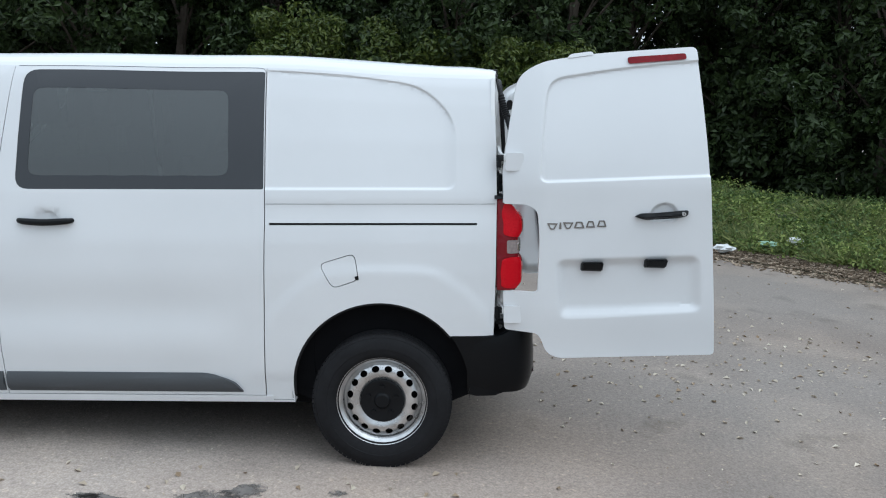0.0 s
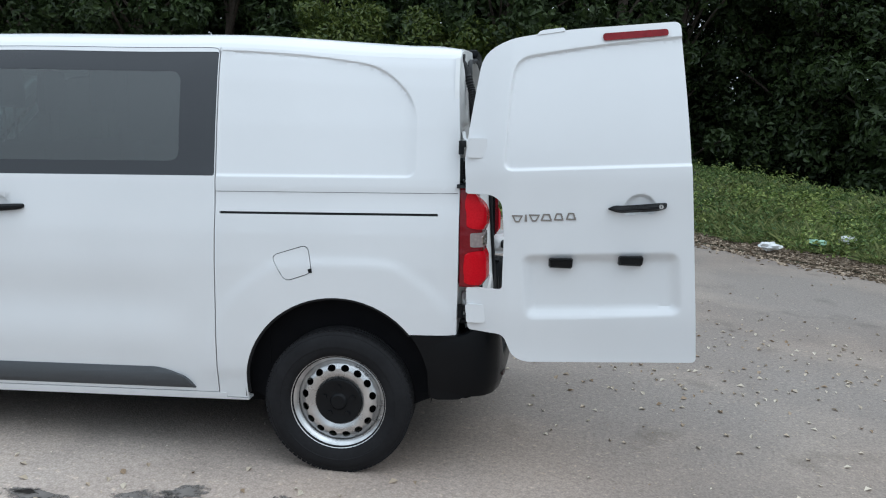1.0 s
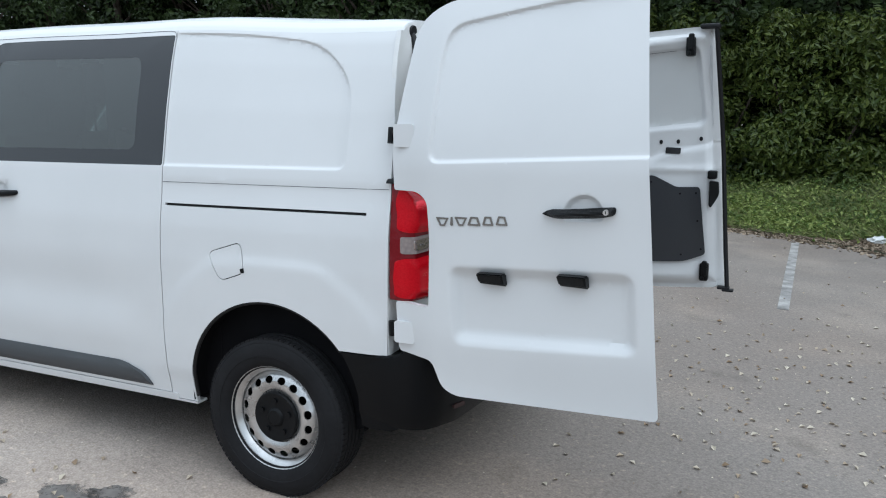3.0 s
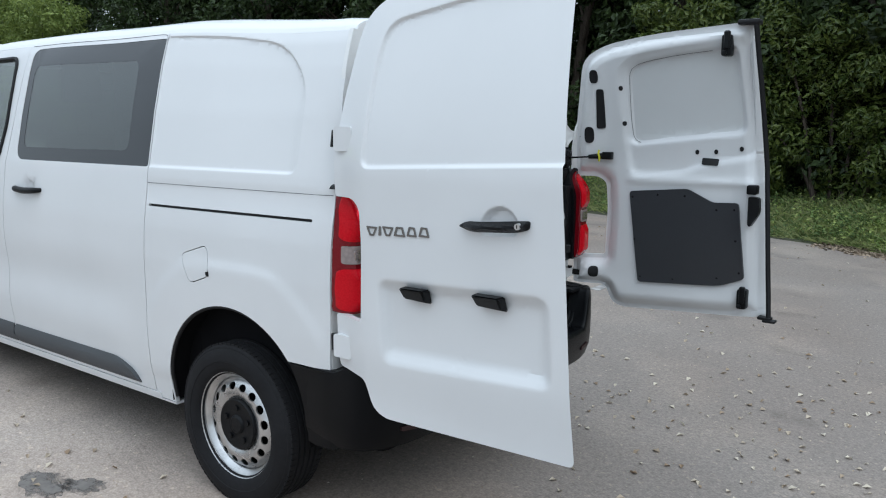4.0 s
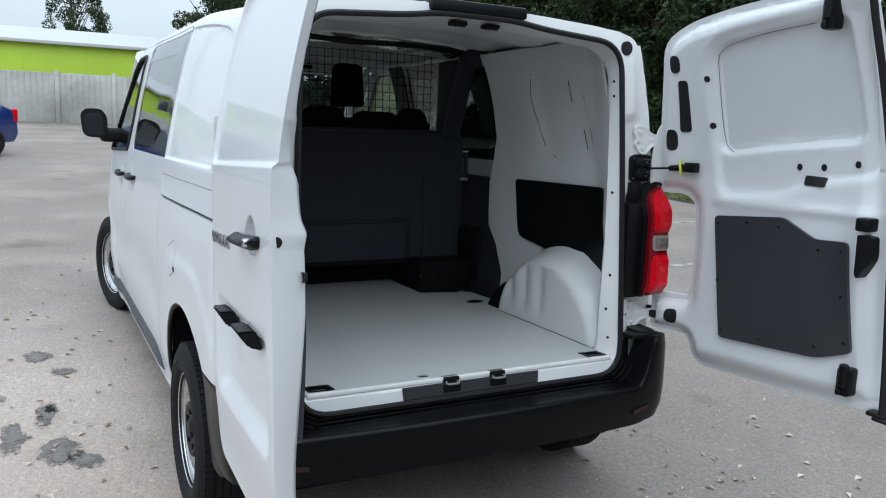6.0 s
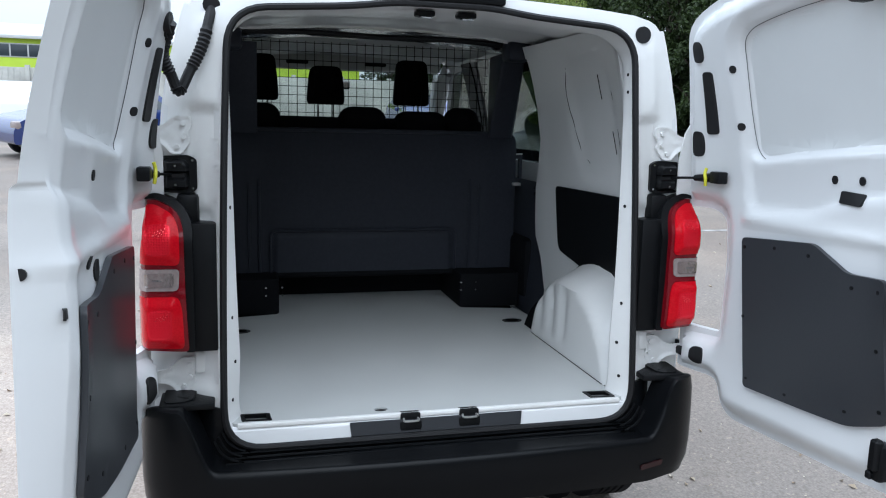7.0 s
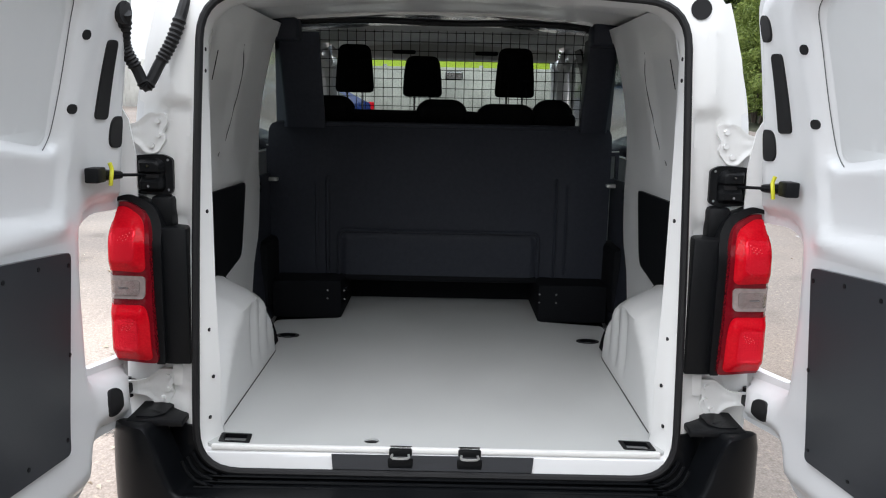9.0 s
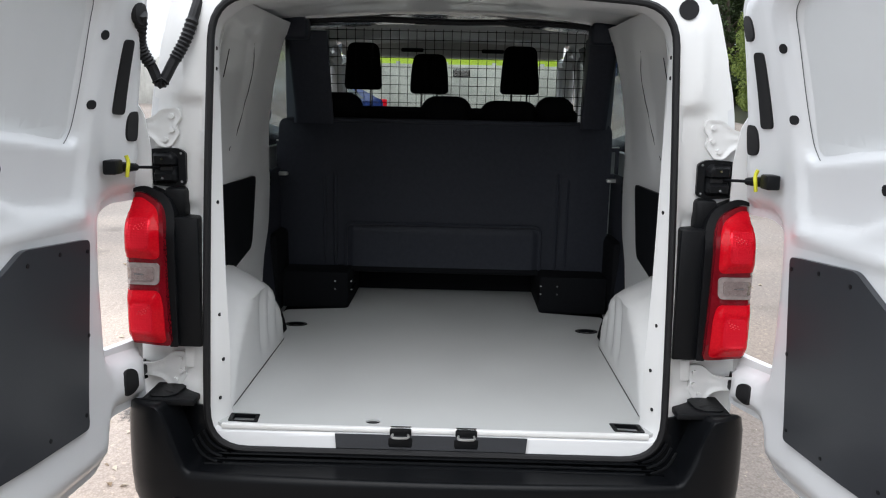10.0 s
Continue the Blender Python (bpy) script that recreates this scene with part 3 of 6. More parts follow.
roof = part("roof", slab([(-0.214, -1), (-0.214, 1), (-3.22, 1), (-3.22, -1)], roof_map, lambda x, b: roof_map(x, b, 0.02), (), 0.12, 0.05), PAINT, van, "white roof")


# nose: windscreen, bonnet, front panel
def nose(x, b):
    y = b * half(x, np.full_like(x, 1.2)) * 0.98
    line_x = [-5.02, -4.96, -4.75, -4.40, -4.12]
    line_z = [0.62, 0.86, 1.04, 1.17, 1.25]
    return col(x, y, np.interp(x, line_x, line_z) - 0.10 * b ** 4)


bonnet = part("bonnet", slab([(-4.98, -1), (-4.10, -1), (-4.10, 1), (-4.98, 1)], nose, lambda x, b: nose(x, b) - np.array([0, 0, 0.02]), (), 0.08, 0.1), PAINT, van)
part("front_panel", block((-5.02, -0.80, 0.26), (-4.84, 0.80, 0.80), 0.06, 3), PAINT, van)


def screen(d):
    def f(x, b):
        t = (x + 4.14) / 0.94
        hw = 0.90 - 0.14 * t
        return col(x - 0.06 * (b * b - 1) * -1, b * hw, 1.27 + t * 0.78 - 0.05 * b ** 4 + 0.09 * t * (1 - t) - d)
    return f


ws = part("windscreen", slab([(-4.14, -0.97), (-3.20, -0.97), (-3.20, 0.97), (-4.14, 0.97)], screen(0), screen(0.005), (), 0.1, 0.1), GLASS, van, "clear windscreen")
ws.visible_shadow = False
for sgn in (-1, 1):
    line = [tuple(screen(0.004)(np.array([x]), np.array([sgn * 0.975]))[0]) for x in np.linspace(-4.16, -3.28, 12)]
    part("windscreen_pillar", tube(line, 0.042, 8), PAINT, van)
for sgn in (-1, 1):
    part("pillar_trim", tube([(-3.17, sgn * 0.80, 1.985), (-3.30, sgn * 0.80, 1.925), (-3.72, sgn * 0.83, 1.56), (-3.95, sgn * 0.85, 1.36)], 0.055, 8), LINING, van)
part("dashboard", block((-4.05, -0.86, 0.95), (-3.45, 0.86, 1.30), 0.06, 3), BULK, van)
cabin_mirror = part("rear_view_mirror", block((-3.42, 0.005, 1.838), (-3.392, 0.125, 1.898), 0.012), BLACK, van)
part("mirror_glass", block((-3.393, 0.012, 1.845), (-3.389, 0.118, 1.891), 0.0015, 1), CHROME, cabin_mirror)

# ------------------------------------------------ tail frame round the load opening
OPEN = rounded([(-0.708, 0.582), (0.708, 0.582), (0.704, 1.0), (0.695, 1.45), (0.675, 1.942), (0.30, 1.968), (0.16, 1.988), (-0.16, 1.988), (-0.30, 1.968), (-0.675, 1.942), (-0.695, 1.45), (-0.704, 1.0)], [0.13, 0.13, 0.3, 0.3, 0.12, 0.10, 0.08, 0.08, 0.10, 0.12, 0.3, 0.3], 7)


def open_x(z):
    return -0.110 - 0.062 * (np.asarray(z, float) - 0.6)


EDGE_Z = [0.50, 0.68, 1.0, 1.35, 1.62, 1.85, 2.0, 2.1]
EDGE_X = [-0.215, -0.213, -0.206, -0.204, -0.207, -0.215, -0.213, -0.213]
zz = np.array([0.50, 0.60, 0.70, 0.85, 1.0, 1.2, 1.4, 1.6, 1.8, 1.9, 1.955])
hw = half(np.full_like(zz, -0.21), zz) - 0.004
tail_outline = [(-y, z) for y, z in zip(hw[::-1], zz[::-1])] + [(y, z) for y, z in zip(hw, zz)]
crown = [roof_map(np.array([-0.214]), np.array([b]))[0] for b in np.linspace(0.97, -0.97, 21)]
tail_outline += [(p[1], p[2] - 0.004) for p in crown]


def tail_map(d):
    def f(y, z):
        away = np.clip(sdf(y, z, OPEN), 0, 1)
        t = sm(0.0, 0.17, away)
        x = open_x(z) * (1 - t) + np.interp(z, EDGE_Z, EDGE_X) * t
        x = x - 0.022 * sm(0.02, 0.035, away) * sm(0.13, 0.10, away) * sm(0.75, 0.8, z) * sm(1.665, 1.63, z)
        x = x + 0.008 * np.exp(-((away - 0.085) / 0.014) ** 2) * sm(1.66, 1.70, z) * sm(1.93, 1.88, z)
        x = x - 0.010 * sm(0.03, 0.045, away) * sm(1.335, 1.325, z) * sm(1.27, 1.29, z)
        return col(x - d, y, z)
    return f


frame_bm = slab(tail_outline, tail_map(0), tail_map(0.02), [OPEN], 0.016)
tail = part("tail_frame", frame_bm, INNER_PAINT, van, "white painted door frame round the load opening")
# inner pillars: the frame turns inwards from the seal, then steps back to the side wall
PILLAR_Z = [0.57, 0.65, 0.85, 1.10, 1.34, 1.60, 1.80, 1.95, 2.05]
PILLAR_D = [0.110, 0.100, 0.075, 0.060, 0.056, 0.058, 0.075, 0.110, 0.12]
PILLAR_I = [0.030, 0.045, 0.052, 0.040, 0.030, 0.016, 0.002, -0.010, -0.010]


def pillar(y, z, u):
    """A point on the inner pillar; u: 0 at the seal, 1 at its inner edge."""
    side_way = float(sm(0.50, 0.66, abs(y)))
    d, i = float(np.interp(z, PILLAR_Z, PILLAR_D)), float(np.interp(z, PILLAR_Z, PILLAR_I))
    return (float(open_x(z)) + 0.002 - d * u, y - math.copysign(i * side_way * u ** 0.8, y), z - 0.006 * u * (z > 1.9))


v, f, k = [], [], len(OPEN)
for y, z in OPEN:
    e = pillar(y, z, 1.0)
    v += [pillar(y, z, u) for u in (0, 0.3, 0.65, 0.93)] + [(e[0] - 0.006, e[1] + math.copysign(0.006, y), e[2]), (e[0] - 0.03, e[1] + math.copysign(0.045, y) * float(sm(0.4, 0.6, abs(y))), min(e[2], 1.985))]
for i in range(k):
    j = (i + 1) % k
    if OPEN[i][1] < 0.60 and OPEN[j][1] < 0.60:
        continue
    for q in range(5):
        f.append((6 * i + q, 6 * j + q, 6 * j + q + 1, 6 * i + q + 1))
part("opening_jamb", from_lists(v, f), INNER_PAINT, tail, "white painted inner pillar")
for s in (-1, 1):
    for z, u in ((0.72, 0.45), (0.844, 0.6), (0.99, 0.5), (1.34, 0.55), (1.74, 0.5), (1.80, 0.5)):
        y = s * float(np.interp(z, [0.65, 1.0, 1.45, 1.942], [0.706, 0.704, 0.695, 0.675]))
        p = Vector(pillar(y, z, u))
        part("small_hole", tube([tuple(p + Vector((0.001, -s * 0.0015, 0))), tuple(p + Vector((0, s * 0.004, 0)))], 0.006, 8), RUBBER, tail)
part("door_seal", tube([(float(open_x(z)) + 0.012, y * 1.002, z + (0.004 if z > 1.2 else -0.006) * (abs(z - 1.2) > 0.5)) for y, z in OPEN], 0.0115, 8, True), RUBBER, van, "black rubber door seal")

# ------------------------------------------------ load space
FLOOR_Z = 0.650
floor_out = rounded([(-0.122, -0.676), (-0.122, 0.676), (-0.25, 0.78), (-1.16, 0.79), (-1.50, 0.765), (-1.56, 0.475), (-2.0, 0.495), (-2.0, -0.495), (-1.56, -0.475), (-1.50, -0.765), (-1.16, -0.79), (-0.25, -0.78)], [0.01] * 2 + [0.02] * 10)
rings = [rounded([(x0, y0 - 0.045), (x0 + 0.055, y0 - 0.04), (x0 + 0.06, y0 + 0.045), (x0 + 0.005, y0 + 0.04)], 0.004, 2) for x0, y0 in ((-0.196, -0.610), (-0.196, 0.610))]
rings += [[(x0 + 0.03 * math.cos(t), y0 + 0.045 * math.sin(t)) for t in np.linspace(0, 2 * math.pi, 17)[:-1]] for x0, y0 in ((-1.25, -0.665), (-1.25, 0.655))]
plug = [(-0.15 - 0.015 + 0.018 * math.cos(t), -0.197 + 0.024 * math.sin(t)) for t in np.linspace(0, 2 * math.pi, 15)[:-1]]
lay = lambda h: (lambda x, y: col(x, y, FLOOR_Z + h + 0 * np.asarray(x)))
load_floor = part("load_floor", slab(floor_out, lay(0), lay(-0.018), rings + [plug]), FLOORMAT, van, "light grey vinyl-faced load floor")
part("floor_pan", slab([(-0.13, -0.72), (-0.13, 0.72), (-2.2, 0.84), (-2.2, -0.84)], lay(-0.045), lay(-0.06)), DARK, van)
for i, ring in enumerate(rings):
    c = np.mean(ring, axis=0)
    big = [(c[0] + (a - c[0]) * 1.12, c[1] + (b - c[1]) * 1.12) for a, b in ring]
    small = [(c[0] + (a - c[0]) * 0.82, c[1] + (b - c[1]) * 0.82) for a, b in ring]
    cup = part("lashing_cup", slab(big, lay(0.003), lay(-0.010), [small]), BLACK, load_floor, "black floor cup with a steel lashing ring")
    part("cup_bottom", slab(big, lay(-0.022), lay(-0.028)), RUBBER, cup)
    part("lashing_ring", tube([(c[0] - 0.006, c[1] - 0.030, FLOOR_Z - 0.012), (c[0] + 0.014, c[1] - 0.028, FLOOR_Z - 0.006), (c[0] + 0.014, c[1] + 0.028, FLOOR_Z - 0.006), (c[0] - 0.006, c[1] + 0.030, FLOOR_Z - 0.012)], 0.006, 6), ZINC, cup)
part("floor_plug", slab([(a * 1.0, b) for a, b in plug], lay(-0.006), lay(-0.012)), RUBBER, load_floor)
# edge strip and white sill under the floor edge
part("floor_edge", block((-0.126, -0.668, FLOOR_Z - 0.014), (-0.110, 0.668, FLOOR_Z + 0.002), 0.003), ALU, load_floor, "thin aluminium floor edge strip")


def sill_map(d):
    def f(y, b):
        x = np.interp(b, [0, 0.35, 1], [-0.124, -0.108, -0.101])
        z = np.interp(b, [0, 0.35, 1], [FLOOR_Z - 0.010, FLOOR_Z - 0.022, 0.584])
        return col(x - d, y, z - d)
    return f


part("load_sill", slab([(-0.70, 0), (0.70, 0), (0.67, 0.6), (0.62, 1), (-0.62, 1), (-0.67, 0.6)], sill_map(0), sill_map(0.012), (), 0.2, 0.175), PAINT, van, "white painted load sill")
step = part("sill_step", slab(rounded([(-0.31, 0.33), (0.29, 0.33), (0.285, 1.0), (-0.305, 1.0)], 0.01), lambda y, b: sill_map(-0.006)(y, b), sill_map(0.002), (), 0.1, 0.15), DARKGREY, van, "charcoal plastic sill tread")
for y0 in (-0.105, 0.10):
    bm = block((-0.134, y0 - 0.034, 0.622), (-0.102, y0 + 0.034, 0.652), 0.004)
    block((-0.112, y0 - 0.038, 0.588), (-0.096, y0 + 0.038, 0.626), 0.004, 2, bm)
    part("latch_bracket", bm, BLACK, step)
    part("striker", tube(curve([(-0.102, y0 - 0.024, 0.636), (-0.086, y0 - 0.022, 0.632), (-0.086, y0 + 0.022, 0.632), (-0.102, y0 + 0.024, 0.636)], 3), 0.004, 6), ZINC, step)

# side walls, wheel boxes, panels
IN_Z = [0.55, 0.80, 1.05, 1.40, 1.70, 1.90, 2.00]
IN_Y = [0.80, 0.82, 0.83, 0.81, 0.775, 0.735, 0.70]
DENT = rounded([(-0.865, 1.455), (-0.475, 1.475), (-0.560, 1.880), (-0.965, 1.895)], [0.08, 0.03, 0.03, 0.06])


def wall_y(x, z):
    y = np.interp(z, IN_Z, IN_Y) - 0.07 * sm(-0.48, -0.26, x) * sm(0.9, 1.2, z)
    return y + 0.018 * sm(0.02, -0.02, sdf(x, z, DENT)) - 0.006 * sm(-1.22, -1.30, x) * sm(1.0, 1.15, z)


WHEELBOX = [(-1.125, 0.40)] + [(-0.645 - 0.48 * math.cos(t), 0.62 + 0.425 * math.sin(t)) for t in np.linspace(0.0, math.pi / 2, 14)] + [(-0.52, 1.035), (-0.40, 0.985), (-0.30, 0.91), (-0.225, 0.81), (-0.165, 0.70), (-0.140, 0.60), (-0.135, 0.40)]


def box_y(x, z):
    y = 0.835 - 0.163 * sm(-0.004, 0.10, -sdf(x, z, WHEELBOX)) ** 0.75
    for c in (-0.93, -0.80, -0.67):
        y = y + 0.015 * np.exp(-((x - c) / 0.028) ** 2) * sm(0.67, 0.78, z) * sm(0.98, 0.88, z)
    return y


for s in (-1, 1):
    wall_out = [(-1.12, 0.60), (-1.09, 0.74), (-1.02, 0.86), (-0.90, 0.955), (-0.76, 1.01), (-0.62, 1.02), (-0.50, 0.995), (-0.40, 0.945), (-0.31, 0.87), (-0.225, 0.76), (-0.225, 1.25), (-0.27, 1.62), (-0.315, 1.99), (-1.80, 1.99), (-1.80, 1.945), (-1.36, 1.935), (-1.33, 1.80), (-1.305, 1.55), (-1.40, 1.30), (-1.42, 1.05), (-1.33, 0.95), (-1.25, 0.80), (-1.25, 0.60)]
    w = part("side_wall", slab(wall_out, lambda x, z: col(x, s * wall_y(x, z), z), lambda x, z: col(x, s * (wall_y(x, z) + 0.012), z), (), 0.04), INNER_PAINT, van, "white painted inner side wall")
    part("wheel_box", slab(WHEELBOX, lambda x, z: col(x, s * box_y(x, z), z), lambda x, z: col(x, s * (box_y(x, z) + 0.012), z), (), 0.025), INNER_PAINT, van, "white rounded wheel-arch box")
    part("wheel_box_underseal", slab([(-0.645 + (a + 0.645) * (1.24 if a < -0.645 else 0.92), 0.62 + (b - 0.62) * 1.16) for a, b in WHEELBOX], lambda x, z: col(x, s * (box_y(x, z) + 0.015), z), lambda x, z: col(x, s * (box_y(x, z) + 0.022), z), (), 0.05), DARK, van)
    foot_x = np.linspace(-1.10, -0.17, 28)
    foot_y = box_y(foot_x, np.full_like(foot_x, FLOOR_Z + 0.002))
    part("floor_seam", tube([(a, s * (c - 0.001), FLOOR_Z + 0.001) for a, c in zip(foot_x, foot_y)], 0.0018, 5), RUBBER, load_floor)
    pan = rounded([(-1.125, 1.335), (-0.345, 1.345), (-0.375, 0.86), (-0.62, 0.965), (-0.84, 1.0), (-1.10, 1.035)], [0.03, 0.02, 0.02, 0.05, 0.08, 0.05])
    part("side_guard", slab(rounded([(-1.24, 0.62), (-1.24, 0.93), (-1.34, 1.02), (-1.41, 1.10), (-1.40, 1.29), (-1.46, 1.325), (-1.82, 1.325), (-1.82, 0.62)], 0.03), lambda x, z: col(x, s * (0.838 - 0.02 * sm(1.0, 0.7, z)), z), lambda x, z: col(x, s * 0.85, z), (), 0.1), BULK, van, "black plastic side guard beside the bulkhead")
    p = part("wall_panel", slab(pan, lambda x, z: col(x, s * (wall_y(x, z) - 0.012), z), lambda x, z: col(x, s * (wall_y(x, z) - 0.002), z), (), 0.08), BLACK, van, "black plastic wall panel")
    # pressed window blank: its curved edge, and the dark slots beside it
    seams = [([(-0.950, 1.870), (-0.955, 1.800), (-0.948, 1.715), (-0.915, 1.640), (-0.885, 1.553), (-0.853, 1.495), (-0.778, 1.461)], 0.0017),
             ([(-0.567, 1.868), (-0.558, 1.792), (-0.543, 1.716), (-0.508, 1.601), (-0.481, 1.497)], 0.0013), ([(-0.656, 1.827), (-0.650, 1.78), (-0.642, 1.728)], 0.0024), ([(-0.562, 1.600), (-0.550, 1.56), (-0.536, 1.509)], 0.0022)]
    for pts, r in seams:
        part("wall_seam", tube([(x, s * (float(wall_y(np.array([x]), np.array([z]))[0]) - 0.0004), z) for x, z in curve(pts, 4)], r, 5), RUBBER if r > 0.002 else SEAM, w)
    for x, z in ((-1.42, 1.27), (-1.42, 1.30)):
        y = float(wall_y(np.array([x]), np.array([z]))[0])
        part("small_hole", tube([(x, s * (y - 0.0015), z), (x, s * (y + 0.004), z)], 0.007, 8), RUBBER, w)

ceiling_map = lambda d: (lambda x, y: col(x, y, 1.995 + 0.05 * (1 - (y / 0.8) ** 2) + np.asarray(lift(x)) * 0.6 - d - 0.008 * np.cos(np.asarray(x) * 14)))
part("roof_skin_inner", slab([(-0.30, -0.70), (-0.30, 0.70), (-1.40, 0.77), (-1.40, -0.77)], ceiling_map(0), ceiling_map(-0.01), (), 0.07, 0.1), INNER_PAINT, van)
crumple_z = lambda x, y: np.array([0.011 * abs(noise.noise(Vector((a * 7, b * 5, 0.3)))) + 0.006 * abs(noise.noise(Vector((a * 19, b * 15, 4.0)))) for a, b in zip(np.atleast_1d(x), np.atleast_1d(y))])
part("roof_foil", slab([(-1.40, -0.73), (-1.40, 0.73), (-1.95, 0.735), (-1.95, -0.735)], lambda x, y: ceiling_map(0.006)(x, y) - np.stack([0 * crumple_z(x, y), 0 * crumple_z(x, y), crumple_z(x, y)], 1), ceiling_map(-0.006), (), 0.022), FOIL, van, "wrinkled silver insulation foil")
part("rear_lining", slab([(-1.95, -0.735), (-1.95, 0.735), (-2.62, 0.735), (-2.62, -0.735)], ceiling_map(0.012), ceiling_map(0.0), (), 0.12), LINING, van)
head = part("header_rail", block((-3.34, -0.74, 1.962), (-3.16, 0.74, 2.075), 0.02, 3), LINING, van, "pale grey windscreen header with two sun visors")
for y0 in (-0.265, 0.27):
    part("visor_recess", block((-3.172, y0 - 0.075, 1.990), (-3.150, y0 + 0.075, 2.016), 0.010, 3), BLACK, head)
part("roof_lining", slab([(-2.62, -0.735), (-2.62, 0.735), (-3.25, 0.70), (-3.25, -0.70)], ceiling_map(0.0), ceiling_map(-0.01), (), 0.12), LINING, van)
part("roof_bar", tube(curve([(-1.50, -0.72, 2.012), (-1.50, -0.35, 2.026), (-1.50, 0.0, 2.018), (-1.50, 0.4, 2.022), (-1.50, 0.72, 2.0)], 5), 0.014, 8), BLACK, van, "black roof crossbar")
header = part("opening_header", block((-0.262, -0.20, 2.000), (-0.172, 0.205, 2.042), 0.008), BLACK, van, "black plastic lamp housing over the opening")
for y0 in (-0.05, 0.092):
    b = part("upper_striker", block((-0.280, y0 - 0.032, 1.962), (-0.235, y0 + 0.032, 1.980), 0.005), BLACK, van)
    part("striker_bar", tube([(-0.245, y0 - 0.02, 1.960), (-0.232, y0 - 0.018, 1.957), (-0.232, y0 + 0.018, 1.957), (-0.245, y0 + 0.02, 1.960)], 0.004, 6), GUNMETAL, b)

# bulkhead
bx = -1.74
bulk = part("bulkhead", slab(box2(-0.842, 0.80, 0.815, 1.57, 0.05), lambda y, z: col(bx - 0.02 * sm(1.45, 1.57, z) + 0.012 * sm(0.55, 0.60, np.abs(y)), y, z), lambda y, z: col(bx - 0.05 + 0 * y, y, z), (), 0.05), BULK, van, "black moulded bulkhead behind the seats")
part("lower_panel", slab(box2(-0.490, 0.815, 0.465, 1.035, 0.03), lambda y, z: col(bx + 0.004 + 0.010 * sm(0.0, 0.022, -sdf(y, z, box2(-0.490, 0.60, 0.465, 1.035, 0.03))), y, z), lambda y, z: col(bx - 0.01 + 0 * y, y, z), (), 0.02), BULK, bulk)
part("bulkhead_rib", tube([(bx + 0.010, y, z) for y, z in rounded([(-0.505, 0.82), (-0.505, 1.050), (0.480, 1.050), (0.480, 0.82)], [0, 0.04, 0.04, 0], 5)], 0.008, 6), BULK, bulk)
part("bulkhead_lip", tube([(bx - 0.012, -0.80, 1.566), (bx - 0.012, 0.775, 1.566)], 0.011, 8), BULK, bulk)
for s in (-1, 1):
    for dy in (-0.026, 0.026):
        part("rib", tube(curve([(bx - 0.004, s * 0.585 + dy, 0.82), (bx + 0.008, s * 0.585 + dy, 0.90), (bx + 0.008, s * 0.585 + dy, 1.24), (bx - 0.006, s * 0.585 + dy, 1.32)], 4), 0.010, 6), BULK, bulk)
    part("foot", block((-1.99, min(s * 0.47, s * 0.80), 0.645), (-1.565, max(s * 0.47, s * 0.80), 0.83), 0.012), BULK_SHADE, bulk)
    plan = rounded([(-1.82, -0.822), (-1.52, -0.745), (-1.52, -0.560), (-1.82, -0.605)] if s < 0 else [(-1.82, 0.672), (-1.52, 0.650), (-1.52, 0.775), (-1.82, 0.822)], 0.02, 3)
    part("post", slab(plan, lambda x, y: col(x, y, 1.972 + 0 * x), lambda x, y: col(-1.82 + (x + 1.82) * 0.35, y, 1.545 + 0 * x)), BULK, bulk)
    part("wing", block((-1.80, min(s * 0.80, s * 0.88), 0.70), (-1.50, max(s * 0.80, s * 0.88), 1.02), 0.03), BULK_SHADE, bulk)
    for dy in (-0.03, 0.05):
        for dz in (0.745, 0.785):
            part("bolt", tube([(-1.70, s * 0.505 + dy, dz), (-1.558, s * 0.505 + dy, dz)], 0.005, 6), GUNMETAL, bulk)
for s in (-1, 1):
    part("corner_block", block((-1.50, min(s * 0.63, s * 0.755), 1.925), (-1.37, max(s * 0.63, s * 0.755), 2.02), 0.02), BULK, bulk)
    part("side_catch", block((-1.78, min(s * 0.795, s * 0.848), 1.285), (-1.70, max(s * 0.795, s * 0.848), 1.303), 0.006), ZINC, bulk)
    part("catch_frame", slab(box2(s * 0.822 - 0.032, 1.30, s * 0.822 + 0.032, 1.456, 0.012), lambda y, z: col(-1.735 + 0 * y, y, z), lambda y, z: col(-1.765 + 0 * y, y, z), [box2(s * 0.826 - 0.014, 1.325, s * 0.826 + 0.014, 1.436, 0.006)]), BULK, bulk)
    part("catch_bar", tube([(-1.733, s * 0.792, 1.456), (-1.733, s * 0.852, 1.458)], 0.004, 6), ZINC, bulk)
part("seat_base", block((-2.06, -0.80, 0.64), (-2.0, 0.80, 0.83), 0.01), BULK_SHADE, bulk)
part("bulkhead_shelf", block((-2.02, -0.80, 0.80), (-1.72, 0.80, 0.83), 0.01), BULK_SHADE, bulk)
grid = bmesh.new()
for y in np.arange(-0.62, 0.70, 0.045):
    tube([(-1.93, y, 1.50), (-1.93, y, 2.025)], 0.0022, 4, bm=grid)
for z in np.arange(1.52, 2.04, 0.045):
    tube([(-1.93, -0.64, z), (-1.93, 0.70, z)], 0.0022, 4, bm=grid)
part("mesh_guard", grid, WIRE, bulk, "black wire mesh guard")


